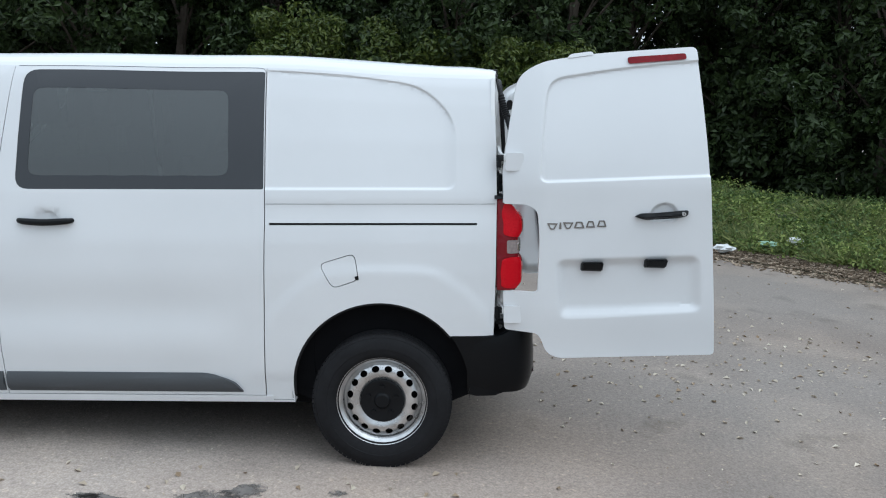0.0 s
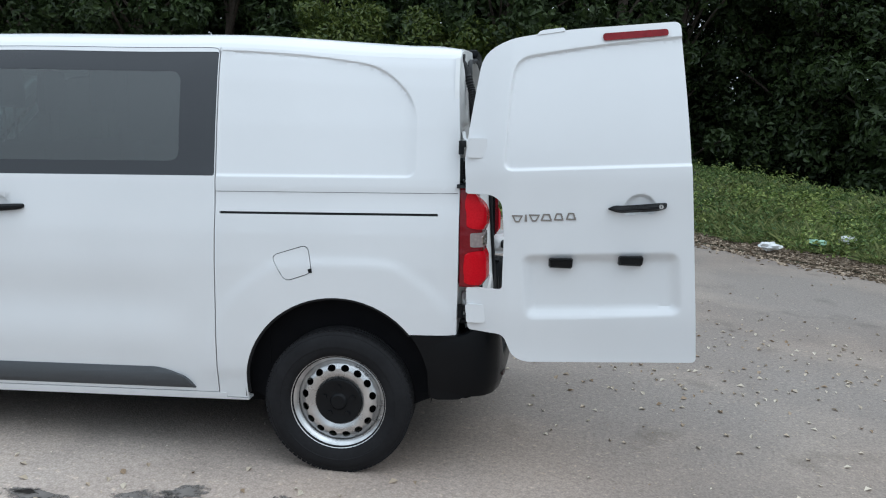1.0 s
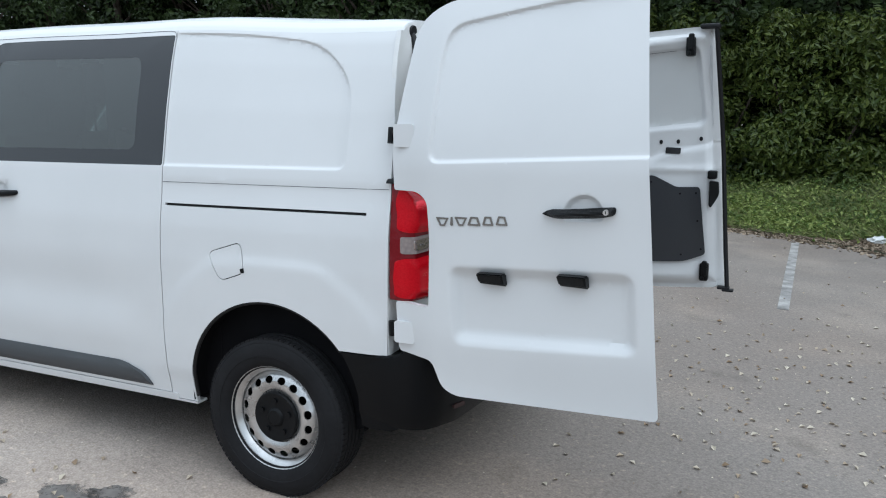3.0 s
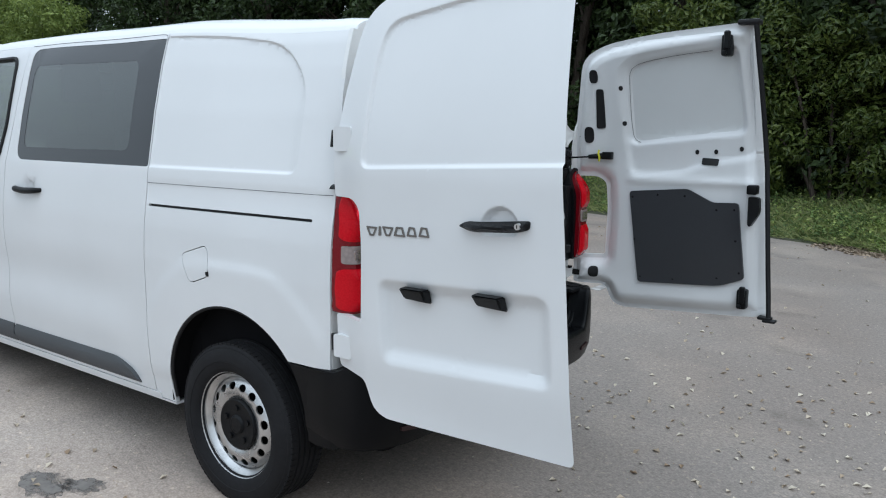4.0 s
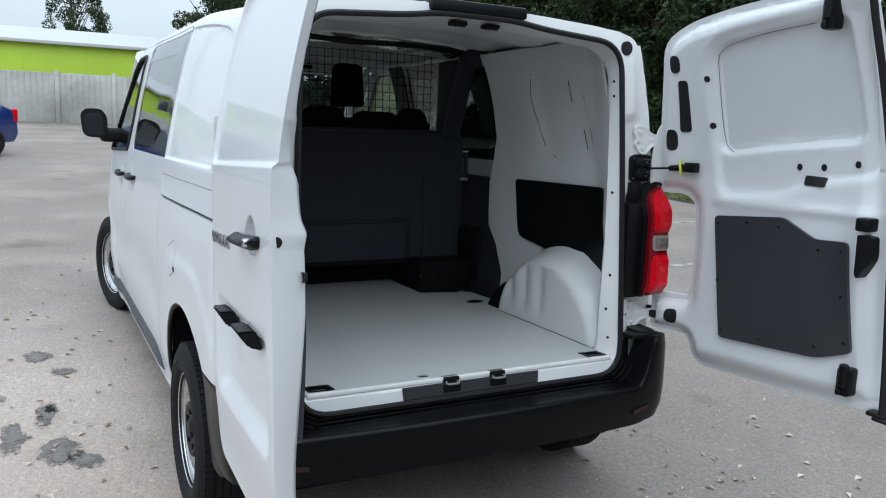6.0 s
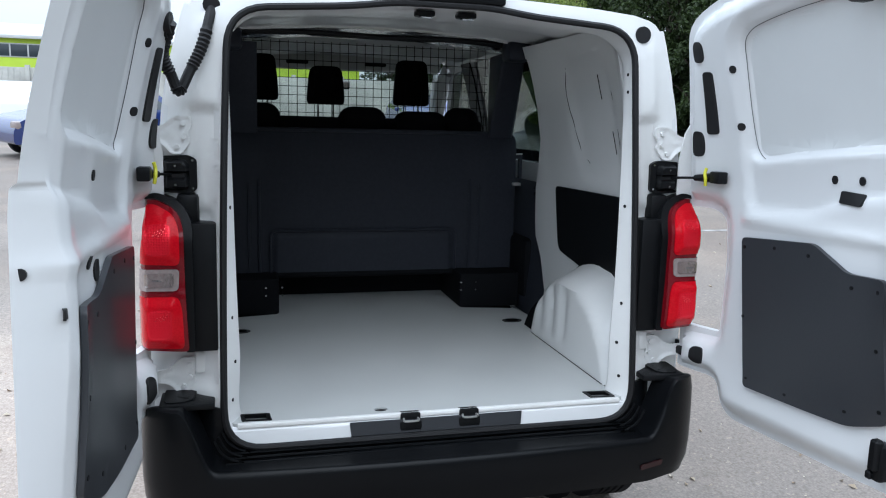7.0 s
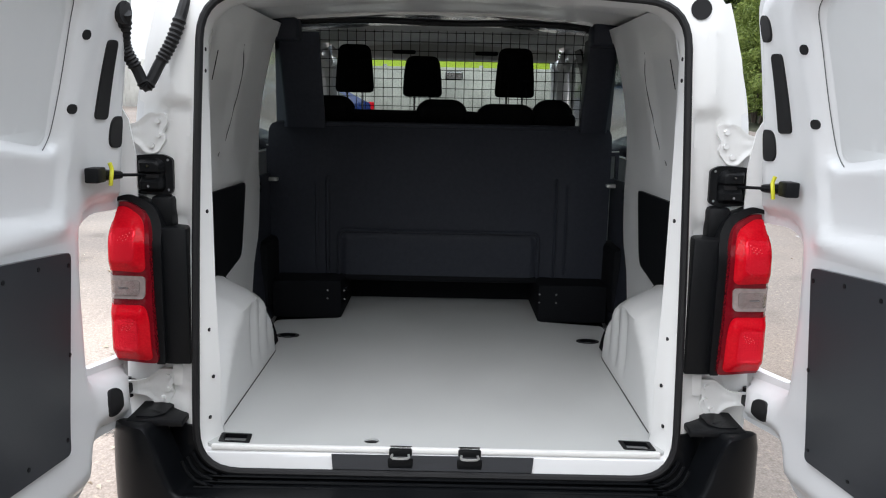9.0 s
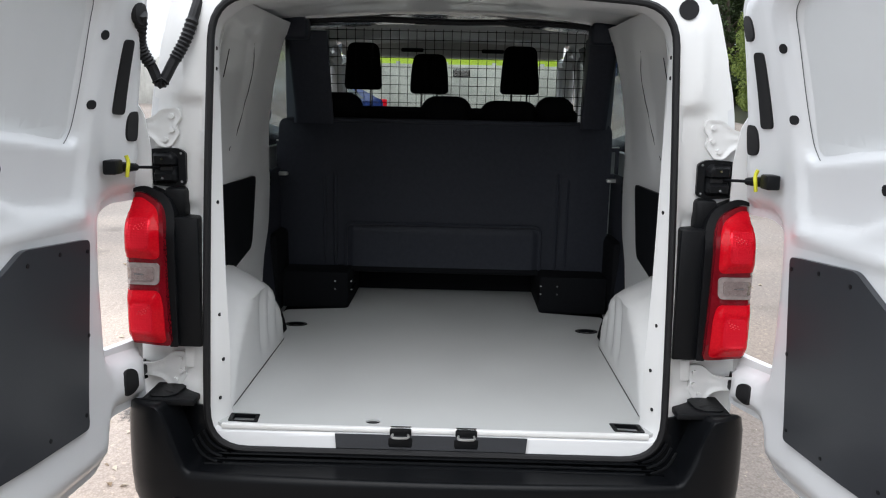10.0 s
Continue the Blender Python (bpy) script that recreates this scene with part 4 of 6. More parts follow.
for y0, y1, z0, z1 in ((-0.640, -0.415, 1.730, 2.005), (-0.245, -0.012, 1.712, 1.945), (0.297, 0.530, 1.718, 2.000)):
    seat = part("front_seat", block((-2.72, y0 - 0.10, 0.80), (-2.56, y1 + 0.10, 1.55), 0.06, 4), FABRIC, van, "dark fabric seat")
    shape = rounded([(y0, z0), (y1, z0), (y1 - 0.006, z0 + 0.12), (y1 - 0.022, z1), (y0 + 0.022, z1), (y0 + 0.006, z0 + 0.12)], [0.03, 0.03, 0.06, 0.045, 0.045, 0.06], 5)
    pad = lambda sgn: (lambda y, z: col(-2.635 + sgn * (0.02 + 0.035 * sm(0.0, 0.05, -sdf(y, z, shape))), y, z))
    part("headrest", slab(shape, pad(1), pad(-1), (), 0.04), FABRIC, seat)
    for q in (0.3, 0.7):
        part("headrest_post", tube([(-2.635, y0 + (y1 - y0) * q, 1.54), (-2.635, y0 + (y1 - y0) * q, 1.76)], 0.006, 6), GUNMETAL, seat)
part("bench_top", block((-1.97, -0.66, 1.30), (-1.86, 0.66, 1.635), 0.03, 3), FABRIC, van, "dark fabric bench back")
for y0, y1, z1 in ((-0.66, -0.44, 1.70), (-0.14, 0.118, 1.692), (0.158, 0.46, 1.675), (0.44, 0.64, 1.70)):
    part("bench_backrest", block((-1.95, y0, 1.0), (-1.83, y1, z1), 0.075, 5), FABRIC, van, "dark fabric seat back")

# ------------------------------------------------ rear doors
DOOR = rounded([(0.105, 0.580), (0.048, 0.605), (0.006, 0.705), (-0.160, 0.712), (-0.168, 0.912), (-0.002, 0.912), (0.004, 1.18), (-0.008, 1.315), (-0.055, 1.345), (-0.170, 1.345),
                (-0.178, 1.50), (-0.153, 1.68), (-0.130, 1.82), (-0.105, 1.965), (0.01, 2.030), (0.255, 2.068), (0.748, 2.098), (0.800, 1.49), (0.862, 0.615)],
               [0.06, 0.05, 0.03, 0.02, 0.01, 0.02, 0.05, 0.04, 0.04, 0.01, 0.03, 0.03, 0.05, 0.09, 0.06, 0.2, 0.03, 0.4, 0.022], 4)
UPPER = rounded([(-0.002, 1.452), (0.90, 1.490), (0.84, 2.040), (0.40, 2.000), (0.045, 1.945), (0.02, 1.80)], [0.045, 0, 0, 0.2, 0.10, 0.2], 7)
LOWER = rounded([(0.085, 1.075), (0.765, 1.105), (0.785, 0.830), (0.110, 0.765)], 0.05, 6)
CUP = rounded([(0.522, 1.270), (0.655, 1.276), (0.660, 1.312), (0.636, 1.350), (0.592, 1.364), (0.545, 1.346), (0.520, 1.306)], [0.02, 0.02, 0.03, 0.03, 0.04, 0.03, 0.03], 5)


def door_out(x, z):
    """How far the outer skin of an open door stands from the van's middle."""
    y = 0.952 + 0.058 * sm(-0.19, 0.04, x) + 0.050 * np.clip(x, 0, 1)
    y = y - 0.150 * np.clip((z - 1.42) / 0.66, 0, 2) ** 1.5 - 0.015 * sm(0.85, 0.60, z)
    y = y - 0.013 * sm(0.004, -0.011, sdf(x, z, UPPER))
    low = sdf(x, z, LOWER)
    y = y - 0.030 * sm(0.010, -0.042, low) * sm(0.772, 0.835, z - 0.0475 * x)
    y = y - 0.022 * sm(0.003, -0.014, sdf(x, z, CUP))
    return y


RECESS = rounded([(0.130, 1.515), (0.45, 1.555), (0.72, 1.580), (0.675, 1.995), (0.40, 1.970), (0.120, 1.93)], [0.06, 0.08, 0.05, 0.05, 0.1, 0.09], 6)
STEPBACK = rounded([(0.14, 1.36), (0.42, 1.38), (0.52, 1.43), (0.78, 1.47), (0.72, 2.03), (0.20, 1.97), (0.085, 1.90)], 0.07, 5)


def door_in(x, z):
    """The inner skin: a flanged rim, a raised frame and a thin upper field."""
    rim = -sdf(x, z, DOOR)
    base = 0.952 + 0.058 * sm(-0.19, 0.04, x) + 0.030 * np.clip(x, 0, 1) - 0.150 * np.clip((z - 1.42) / 0.66, 0, 2) ** 1.5 - 0.015 * sm(0.85, 0.60, z)
    deep = 0.028 + 0.036 * np.maximum(sm(0.02, 0.055, rim), 0.62 * sm(0.68, 0.76, x) * sm(2.04, 1.95, z))
    deep = deep + 0.012 * sm(0.05, 0.085, rim)
    deep = deep - 0.045 * sm(0.030, -0.030, sdf(x, z, RECESS))
    deep = deep - 0.016 * sm(0.02, -0.02, sdf(x, z, STEPBACK)) * sm(0.0, 0.03, sdf(x, z, RECESS))
    deep = deep + 0.010 * np.exp(-((z - 1.335) / 0.022) ** 2) * sm(0.10, 0.16, x)
    deep = deep - 0.010 * sm(0.45, 0.70, x) * sm(0.02, 0.055, rim)
    # the free edge swells at the lock and thins towards both ends
    deep = deep + np.interp(z, [0.60, 0.75, 0.95, 1.15, 1.28, 1.42, 1.55, 1.75, 2.05], [-0.028, -0.020, -0.003, 0.017, 0.019, 0.004, -0.003, -0.018, -0.030]) * sm(0.66, 0.78, x)
    return base - deep


INPANEL = rounded([(0.146, 1.275), (0.452, 1.300), (0.578, 1.236), (0.704, 1.240), (0.749, 0.857), (0.631, 0.800), (0.215, 0.768)], [0.02, 0.02, 0.02, 0.02, 0.02, 0.03, 0.02], 4)


SLANT = 0.0475


def slant(poly):
    """The door's creases climb a little towards its free edge; cells follow them."""
    return [(x, z - SLANT * x) for x, z in poly]


def turned(x, y, spread):
    """A door that stands open a little further."""
    a = radians(spread)
    dx, dy = np.asarray(x) + 0.17, np.asarray(y) - 0.95
    return -0.17 + dx * math.cos(a) - dy * math.sin(a), 0.95 + dx * math.sin(a) + dy * math.cos(a)


def rear_door(s, spread, raised=0.0):
    def on(fn, d=0.0):
        def g(x, z):
            u, w = turned(x, fn(np.asarray(x, float), np.asarray(z, float)) + d, spread)
            return col(u, s * w, np.asarray(z, float) + raised * sm(0.90, 0.62, z))
        return g

    def at(x, z, d=0.0, fn=door_out):
        return tuple(on(fn, d)(np.array([x]), np.array([z]))[0])

    door = part("rear_door", slab(slant(DOOR), lambda x, w: on(door_out)(x, w + SLANT * x), lambda x, w: on(door_in)(x - 0.046 * sm(0.70, 0.83, x), w + SLANT * x), (), 0.016, 0.0, [slant(UPPER), slant(LOWER), slant(RECESS), slant(CUP)], [1.452 + q for q in (-0.003, -0.001, 0.001, 0.003, 0.005, 0.008)]), PAINT, van, "white rear door standing wide open")
    # pressed return that closes the hinge side above the lamp's cut-out
    hem = [tuple(on(lambda a, b: np.full_like(a, yy))(np.array([xx]), np.array([zz]))[0]) for xx, yy, zz in ((-0.168, 0.940, 1.350), (-0.168, 0.872, 1.352), (-0.168, 0.872, 1.500), (-0.160, 0.885, 1.600), (-0.155, 0.905, 1.640), (-0.155, 0.925, 1.640), (-0.165, 0.940, 1.50))]
    back = [(x - 0.006, y, z) for x, y, z in hem]
    k = len(hem)
    part("hinge_return", from_lists(hem + back, [tuple(range(k)), tuple(reversed(range(k, 2 * k)))] + [(i, (i + 1) % k, k + (i + 1) % k, k + i) for i in range(k)]), INNER_PAINT, door)
    # hinge caps on the outer skin
    for z0 in (1.55, 0.795):
        o = box2(-0.165, z0 - 0.043, -0.078, z0 + 0.043, 0.012)
        part("hinge_cap", slab(o, on(lambda a, b: door_out(np.full_like(a, -0.12), np.full_like(b, z0)), 0.014), lambda x, z: on(lambda a, b: np.full_like(a, 0.93))(x, z), (), 0.02), PAINT, door)
        part("hinge_knuckle", tube([at(-0.195, z0 - 0.03, -0.01), at(-0.195, z0 + 0.03, -0.01)], 0.013, 8), BLACK, door)
    # inner fittings, the same on both doors
    for x, z, rx, rz in ((-0.043, 1.869, 0.022, 0.034), (-0.080, 1.567, 0.025, 0.043), (-0.041, 0.806, 0.026, 0.041)):
        o = [(x + rx * math.copysign(abs(math.cos(t)) ** 0.7, math.cos(t)), z + rz * math.copysign(abs(math.sin(t)) ** 0.7, math.sin(t))) for t in np.linspace(0, 2 * math.pi, 21)[:-1]]
        part("rubber_plug", slab(o, on(door_in, -0.006), on(door_in, 0.004)), RUBBER, door)
    part("rubber_strip", slab(rounded([(-0.040, 1.600), (0.006, 1.602), (0.003, 1.805), (-0.033, 1.805)], 0.014), on(door_in, -0.006), on(door_in, 0.004), (), 0.03), RUBBER, door)
    holes = [(0.094, 1.808, 0.0095), (0.107, 1.628, 0.0095), (0.483, 1.486, 0.0095)]
    holes += [(0.605, 1.312, 0.011), (0.542, 1.285, 0.019)] if s < 0 else [(0.575, 1.489, 0.0095), (0.696, 1.505, 0.0095)]
    for x, z, r in holes:
        o = [(x + r * math.cos(t), z + r * 1.3 * math.sin(t)) for t in np.linspace(0, 2 * math.pi, 15)[:-1]]
        part("hole_plug", slab(o, on(door_in, -0.004), on(door_in, 0.003)), RUBBER, door)
    if s > 0:
        part("slot_cover", slab(rounded([(0.508, 1.424), (0.590, 1.420), (0.592, 1.454), (0.510, 1.458)], 0.008), on(door_in, -0.007), on(door_in, 0.003)), RUBBER, door)
    panel = part("door_panel", slab(INPANEL, on(door_in, -0.016), on(door_in, -0.002), (), 0.05), DARKGREY, door, "charcoal plastic inner door panel")
    for x, z in ((0.165, 1.245), (0.30, 1.262), (0.44, 1.262), (0.60, 1.20), (0.685, 1.205), (0.70, 1.05), (0.725, 0.89), (0.62, 0.85), (0.40, 0.815), (0.225, 0.81), (0.185, 1.02)):
        o = [(x + 0.006 * math.cos(t), z + 0.006 * math.sin(t)) for t in np.linspace(0, 2 * math.pi, 9)[:-1]]
        part("panel_clip", slab(o, on(door_in, -0.0175), on(door_in, -0.012)), BLACK, panel)
    line = curve([at(x, z, -0.0035, door_in) for x, z in ((0.185, 1.530), (0.155, 1.545), (0.142, 1.58), (0.135, 1.68), (0.134, 1.83), (0.140, 1.885), (0.165, 1.915), (0.228, 1.936), (0.39, 1.960), (0.557, 1.975))], 5)
    part("panel_bead", tube(line, 0.0011, 5), SEAM, door)
    field = rounded([(0.150, 1.535), (0.45, 1.572), (0.700, 1.597), (0.660, 1.978), (0.40, 1.953), (0.142, 1.913)], [0.05, 0.08, 0.05, 0.05, 0.1, 0.08], 6)
    part("inner_skin", slab(field, on(door_in, -0.0012), on(door_in, 0.003), (), 0.03), PANEL, door, "pale grey upper field of the inner door")
    # check strap
    z0 = 1.462
    a, b = at(0.0, z0 - 0.006, -0.022, door_in), (-0.225, s * 0.835, 1.440)
    part("strap_block", block((a[0] - 0.004, a[1] - 0.018, z0 - 0.024), (a[0] + 0.050, a[1] + 0.018, z0 + 0.016), 0.005), BLACK, door)
    part("strap_clip", tube(curve([(a[0] - 0.016, a[1] - s * 0.022, z0 + 0.026), (a[0] - 0.019, a[1] - s * 0.026, z0 + 0.008), (a[0] - 0.013, a[1] - s * 0.026, z0 - 0.012), (a[0] - 0.017, a[1] - s * 0.022, z0 - 0.034)], 4), 0.0055, 6), YELLOW, door, "yellow plastic clip")
    mid = tuple((np.array(a) * 0.66 + np.array(b) * 0.34))
    part("check_strap", tube([a, mid, mid, b], [0.017, 0.011, 0.0045, 0.0045], 8), BLACK, door)
    if s < 0:
        # outer fittings of the left door
        x0, z0 = 0.578, 1.302
        grip_line = rounded([(x0 - 0.128, z0 - 0.008), (x0 - 0.100, z0 + 0.008), (x0 - 0.04, z0 + 0.010), (x0 + 0.06, z0 + 0.019), (x0 + 0.124, z0 + 0.024), (x0 + 0.122, z0 - 0.002), (x0 + 0.08, z0 - 0.014), (x0 - 0.08, z0 - 0.024)], [0.008, 0.02, 0.05, 0.05, 0.010, 0.012, 0.03, 0.03], 5)
        plain = lambda a, b: door_out(np.full_like(a, 0.60), np.full_like(b, 1.255))

        def grip_top(x, z):
            rim = sm(0.0, 0.013, -sdf(x, z, grip_line))
            return on(lambda a, b: plain(a, b) + 0.012 + 0.020 * rim * sm(x0 - 0.13, x0 - 0.07, a) + 0.004 * rim)(x, z)
        grip = part("door_handle", slab(grip_line, grip_top, on(lambda a, b: plain(a, b) - 0.004 + 0.012 * sm(x0 - 0.11, x0 - 0.07, a) * sm(x0 + 0.10, x0 + 0.06, a)), (), 0.008), BLACK, door, "black pull handle with a round lock")
        c = at(x0 + 0.096, z0 + 0.008, 0.036, plain)
        part("lock", tube([(c[0], c[1] + 0.012, c[2]), (c[0], c[1] - 0.001, c[2])], 0.0095, 14), STEEL, grip)
        part("lock_slot", block((c[0] - 0.0012, c[1] - 0.0025, c[2] - 0.005), (c[0] + 0.0012, c[1], c[2] + 0.005)), RUBBER, grip)
        for xa, za in ((0.258, 1.042), (0.560, 1.062)):
            bm = bmesh.new()
            p = [at(xa - 0.054, za + 0.026, 0.0), at(xa + 0.054, za + 0.028, 0.0), at(xa + 0.054, za - 0.024, 0.0), at(xa - 0.054, za - 0.022, 0.0)]
            d = s * 0.045
            q = [(p[0][0] + 0.004, p[0][1] + d, p[0][2]), (p[1][0] - 0.004, p[1][1] + d, p[1][2]), (p[2][0] - 0.006, p[2][1] + d * 0.8, p[2][2] + 0.010), (p[3][0] + 0.006, p[3][1] + d * 0.8, p[3][2] + 0.010)]
            bm = from_lists(p + q, [(0, 1, 2, 3), (4, 5, 6, 7), (0, 1, 5, 4), (1, 2, 6, 5), (2, 3, 7, 6), (3, 0, 4, 7)])
            bmesh.ops.recalc_face_normals(bm, faces=bm.faces[:])
            bmesh.ops.bevel(bm, geom=bm.edges[:], offset=0.005, segments=2, affect="EDGES")
            part("plate_lamp", bm, BLACK, door, "black plate-lamp housing")
        lamp = rounded([(0.418, 2.049), (0.694, 2.066), (0.697, 2.037), (0.421, 2.017)], 0.013, 4)
        part("brake_lamp", slab(lamp, on(door_out, 0.008), on(door_out, -0.01), (), 0.03), BRAKE, door, "long dark red high brake lamp")
        part("washer_jet", slab(rounded([(0.13, 2.045), (0.26, 2.062), (0.25, 2.078), (0.15, 2.066)], 0.012), on(door_out, 0.004), on(door_out, -0.03)), PAINT, door)
        # raised badge: six plain chrome strokes
        badge = None
        for i in range(6):
            xa = 0.036 + (0.0, 0.058, 0.075, 0.128, 0.186, 0.238)[i]
            za = 1.226 + (xa - 0.036) * 0.066
            w, flip = (0.052, 0.012, 0.052, 0.052, 0.044, 0.046)[i], i in (0, 2)
            o = [(xa + w * 0.32, za), (xa + w * 0.68, za), (xa + w, za + 0.032), (xa, za + 0.032)] if flip else [(xa, za), (xa + w, za), (xa + w * 0.78, za + 0.032), (xa + w * 0.22, za + 0.032)]
            c = np.mean(o, axis=0)
            hole = [] if i == 1 else [rounded([(c[0] + (a - c[0]) * 0.6, c[1] + (b - c[1]) * 0.6) for a, b in o], 0.002, 2)]
            piece = part("badge_stroke" if badge else "badge", slab(rounded(o, 0.003, 2), on(door_out, 0.004), on(door_out, -0.001), hole), GUNMETAL, badge or door, "" if badge else "row of six small dark chrome badge shapes")
            badge = badge or piece
        part("edge_plug", tube([(0.775, s * 1.036, 1.327), (0.8045, s * 1.036, 1.327)], 0.012, 12), RUBBER, door)
        part("edge_slot", slab(box2(0.773, 1.234, 0.789, 1.256, 0.003), on(door_in, -0.002), on(door_in, 0.004)), RUBBER, door)
    else:
        # inner fittings of the right door: locks and the vertical seal strip along its free edge
        edge = lambda z: float(np.interp(z, [0.615, 1.49, 2.098], [0.862, 0.800, 0.748]))
        line = [at(edge(z) + 0.012, z, -0.062, door_out) for z in np.linspace(0.612, 2.09, 12)]
        strip = part("edge_seal", tube(line, 0.012, 8), RUBBER, door, "black rubber strip down the door's free edge")
        c = at(edge(0.60) + 0.005, 0.60, -0.05)
        foot = block((c[0] - 0.046, c[1] - 0.024, c[2] + 0.010), (c[0] + 0.020, c[1] + 0.024, c[2] + 0.026), 0.006)
        block((c[0] - 0.020, c[1] - 0.030, c[2] + 0.000), (c[0] + 0.042, c[1] + 0.018, c[2] + 0.014), 0.006, 2, foot)
        part("seal_foot", foot, RUBBER, strip)
        c = at(edge(2.09), 2.08, -0.05)
        part("seal_head", block((c[0] - 0.07, c[1] - 0.030, 2.082), (c[0] + 0.03, c[1] + 0.04, 2.106), 0.008), RUBBER, strip)
        for x, z0, z1, name in ((0.635, 1.935, 2.05, "upper_latch"), (0.748, 0.674, 0.774, "lower_latch")):
            c = at(x, (z0 + z1) / 2, 0.0, door_in)
            bm = block((c[0] - 0.024, c[1] - 0.045, c[2] - 0.050), (c[0] + 0.024, c[1] + 0.012, c[2] + 0.050), 0.010, 2)
            block((c[0] - 0.010, c[1] - 0.058, c[2] - 0.020), (c[0] + 0.018, c[1] - 0.03, c[2] + 0.066), 0.006, 1, bm)
            block((c[0] - 0.016, c[1] - 0.056, c[2] - 0.046), (c[0] + 0.004, c[1] - 0.04, c[2] - 0.024), 0.004, 1, bm)
            part(name, bm, BLACK, door, "black door latch")
        c = at(0.765, 1.25, 0.0, door_in)
        bm = block((c[0] - 0.020, c[1] - 0.050, 1.287), (c[0] + 0.028, c[1] + 0.01, 1.333), 0.008)
        lever = rounded([(0.755, 1.276), (0.802, 1.272), (0.808, 1.200), (0.790, 1.165), (0.768, 1.128), (0.757, 1.14)], [0.008, 0.01, 0.03, 0.03, 0.008, 0.01], 4)
        merge(bm, slab(lever, on(lambda a, b: door_in(np.full_like(a, 0.765), np.full_like(b, 1.25)) - 0.045 + 0.012 * sm(0.78, 0.80, a)), on(lambda a, b: door_in(np.full_like(a, 0.765), np.full_like(b, 1.25)) + 0.005)))
        part("door_release", bm, BLACK, door, "black inner release lever")
    return door


rear_door(-1, 0.0)
rear_door(1, 1.5, 0.055)


# body-side hinges, strap boxes, plugs, wiring sleeve
def hinge_arm(s, z0):
    """A pressed steel hinge wing, bolted to the tail frame."""
    o = rounded([(0.792, z0 + 0.066), (0.836, z0 + 0.066), (0.872, z0 + 0.036), (0.898, z0 + 0.030), (0.945, z0 + 0.032), (0.945, z0 - 0.006), (0.898, z0 - 0.010), (0.874, z0 - 0.020), (0.848, z0 - 0.052), (0.818, z0 - 0.050), (0.792, z0 - 0.010), (0.802, z0 + 0.012), (0.786, z0 + 0.036)], 0.010, 4)
    root, waist = [float(tail_map(0)(np.array([y]), np.array([z0]))[0][0]) for y in (0.80, 0.85)]
    base = lambda y: np.interp(np.abs(y), [0.76, 0.86, 0.90, 0.95], [root + 0.012, waist + 0.020, waist + 0.034, -0.160])
    rim = lambda y, z: 0.0045 * sm(0.012, 0.004, -sdf(y, z, o)) + 0.0025 * np.exp(-((np.asarray(z) - z0 - 0.011) / 0.010) ** 2) * sm(0.83, 0.87, y)
    xm = lambda d: (lambda y, z: col(base(y) + (rim(y, z) if d == 0 else 0) - d, s * np.asarray(y), z))
    h = part("hinge", slab(o, xm(0), xm(0.010), (), 0.007), INNER_PAINT, van, "white painted hinge wing")
    for y, z in ((0.812, z0 + 0.042), (0.812, z0 + 0.002), (0.832, z0 - 0.028)):
        p = xm(0)(np.array([y]), np.array([z]))[0]
        part("bolt", tube([(p[0] - 0.01, p[1], p[2]), (p[0] + 0.010, p[1], p[2])], 0.008, 6), INNER_PAINT, h)
    # black box stands in for the shaded gap between the hinge knuckles
    part("hinge_gap_shade", block((-0.200, min(s * 0.914, s * 0.938), z0 - 0.003), (float(base(0.922)) + 0.046, max(s * 0.914, s * 0.938), z0 + 0.027), 0.004), RUBBER, h)


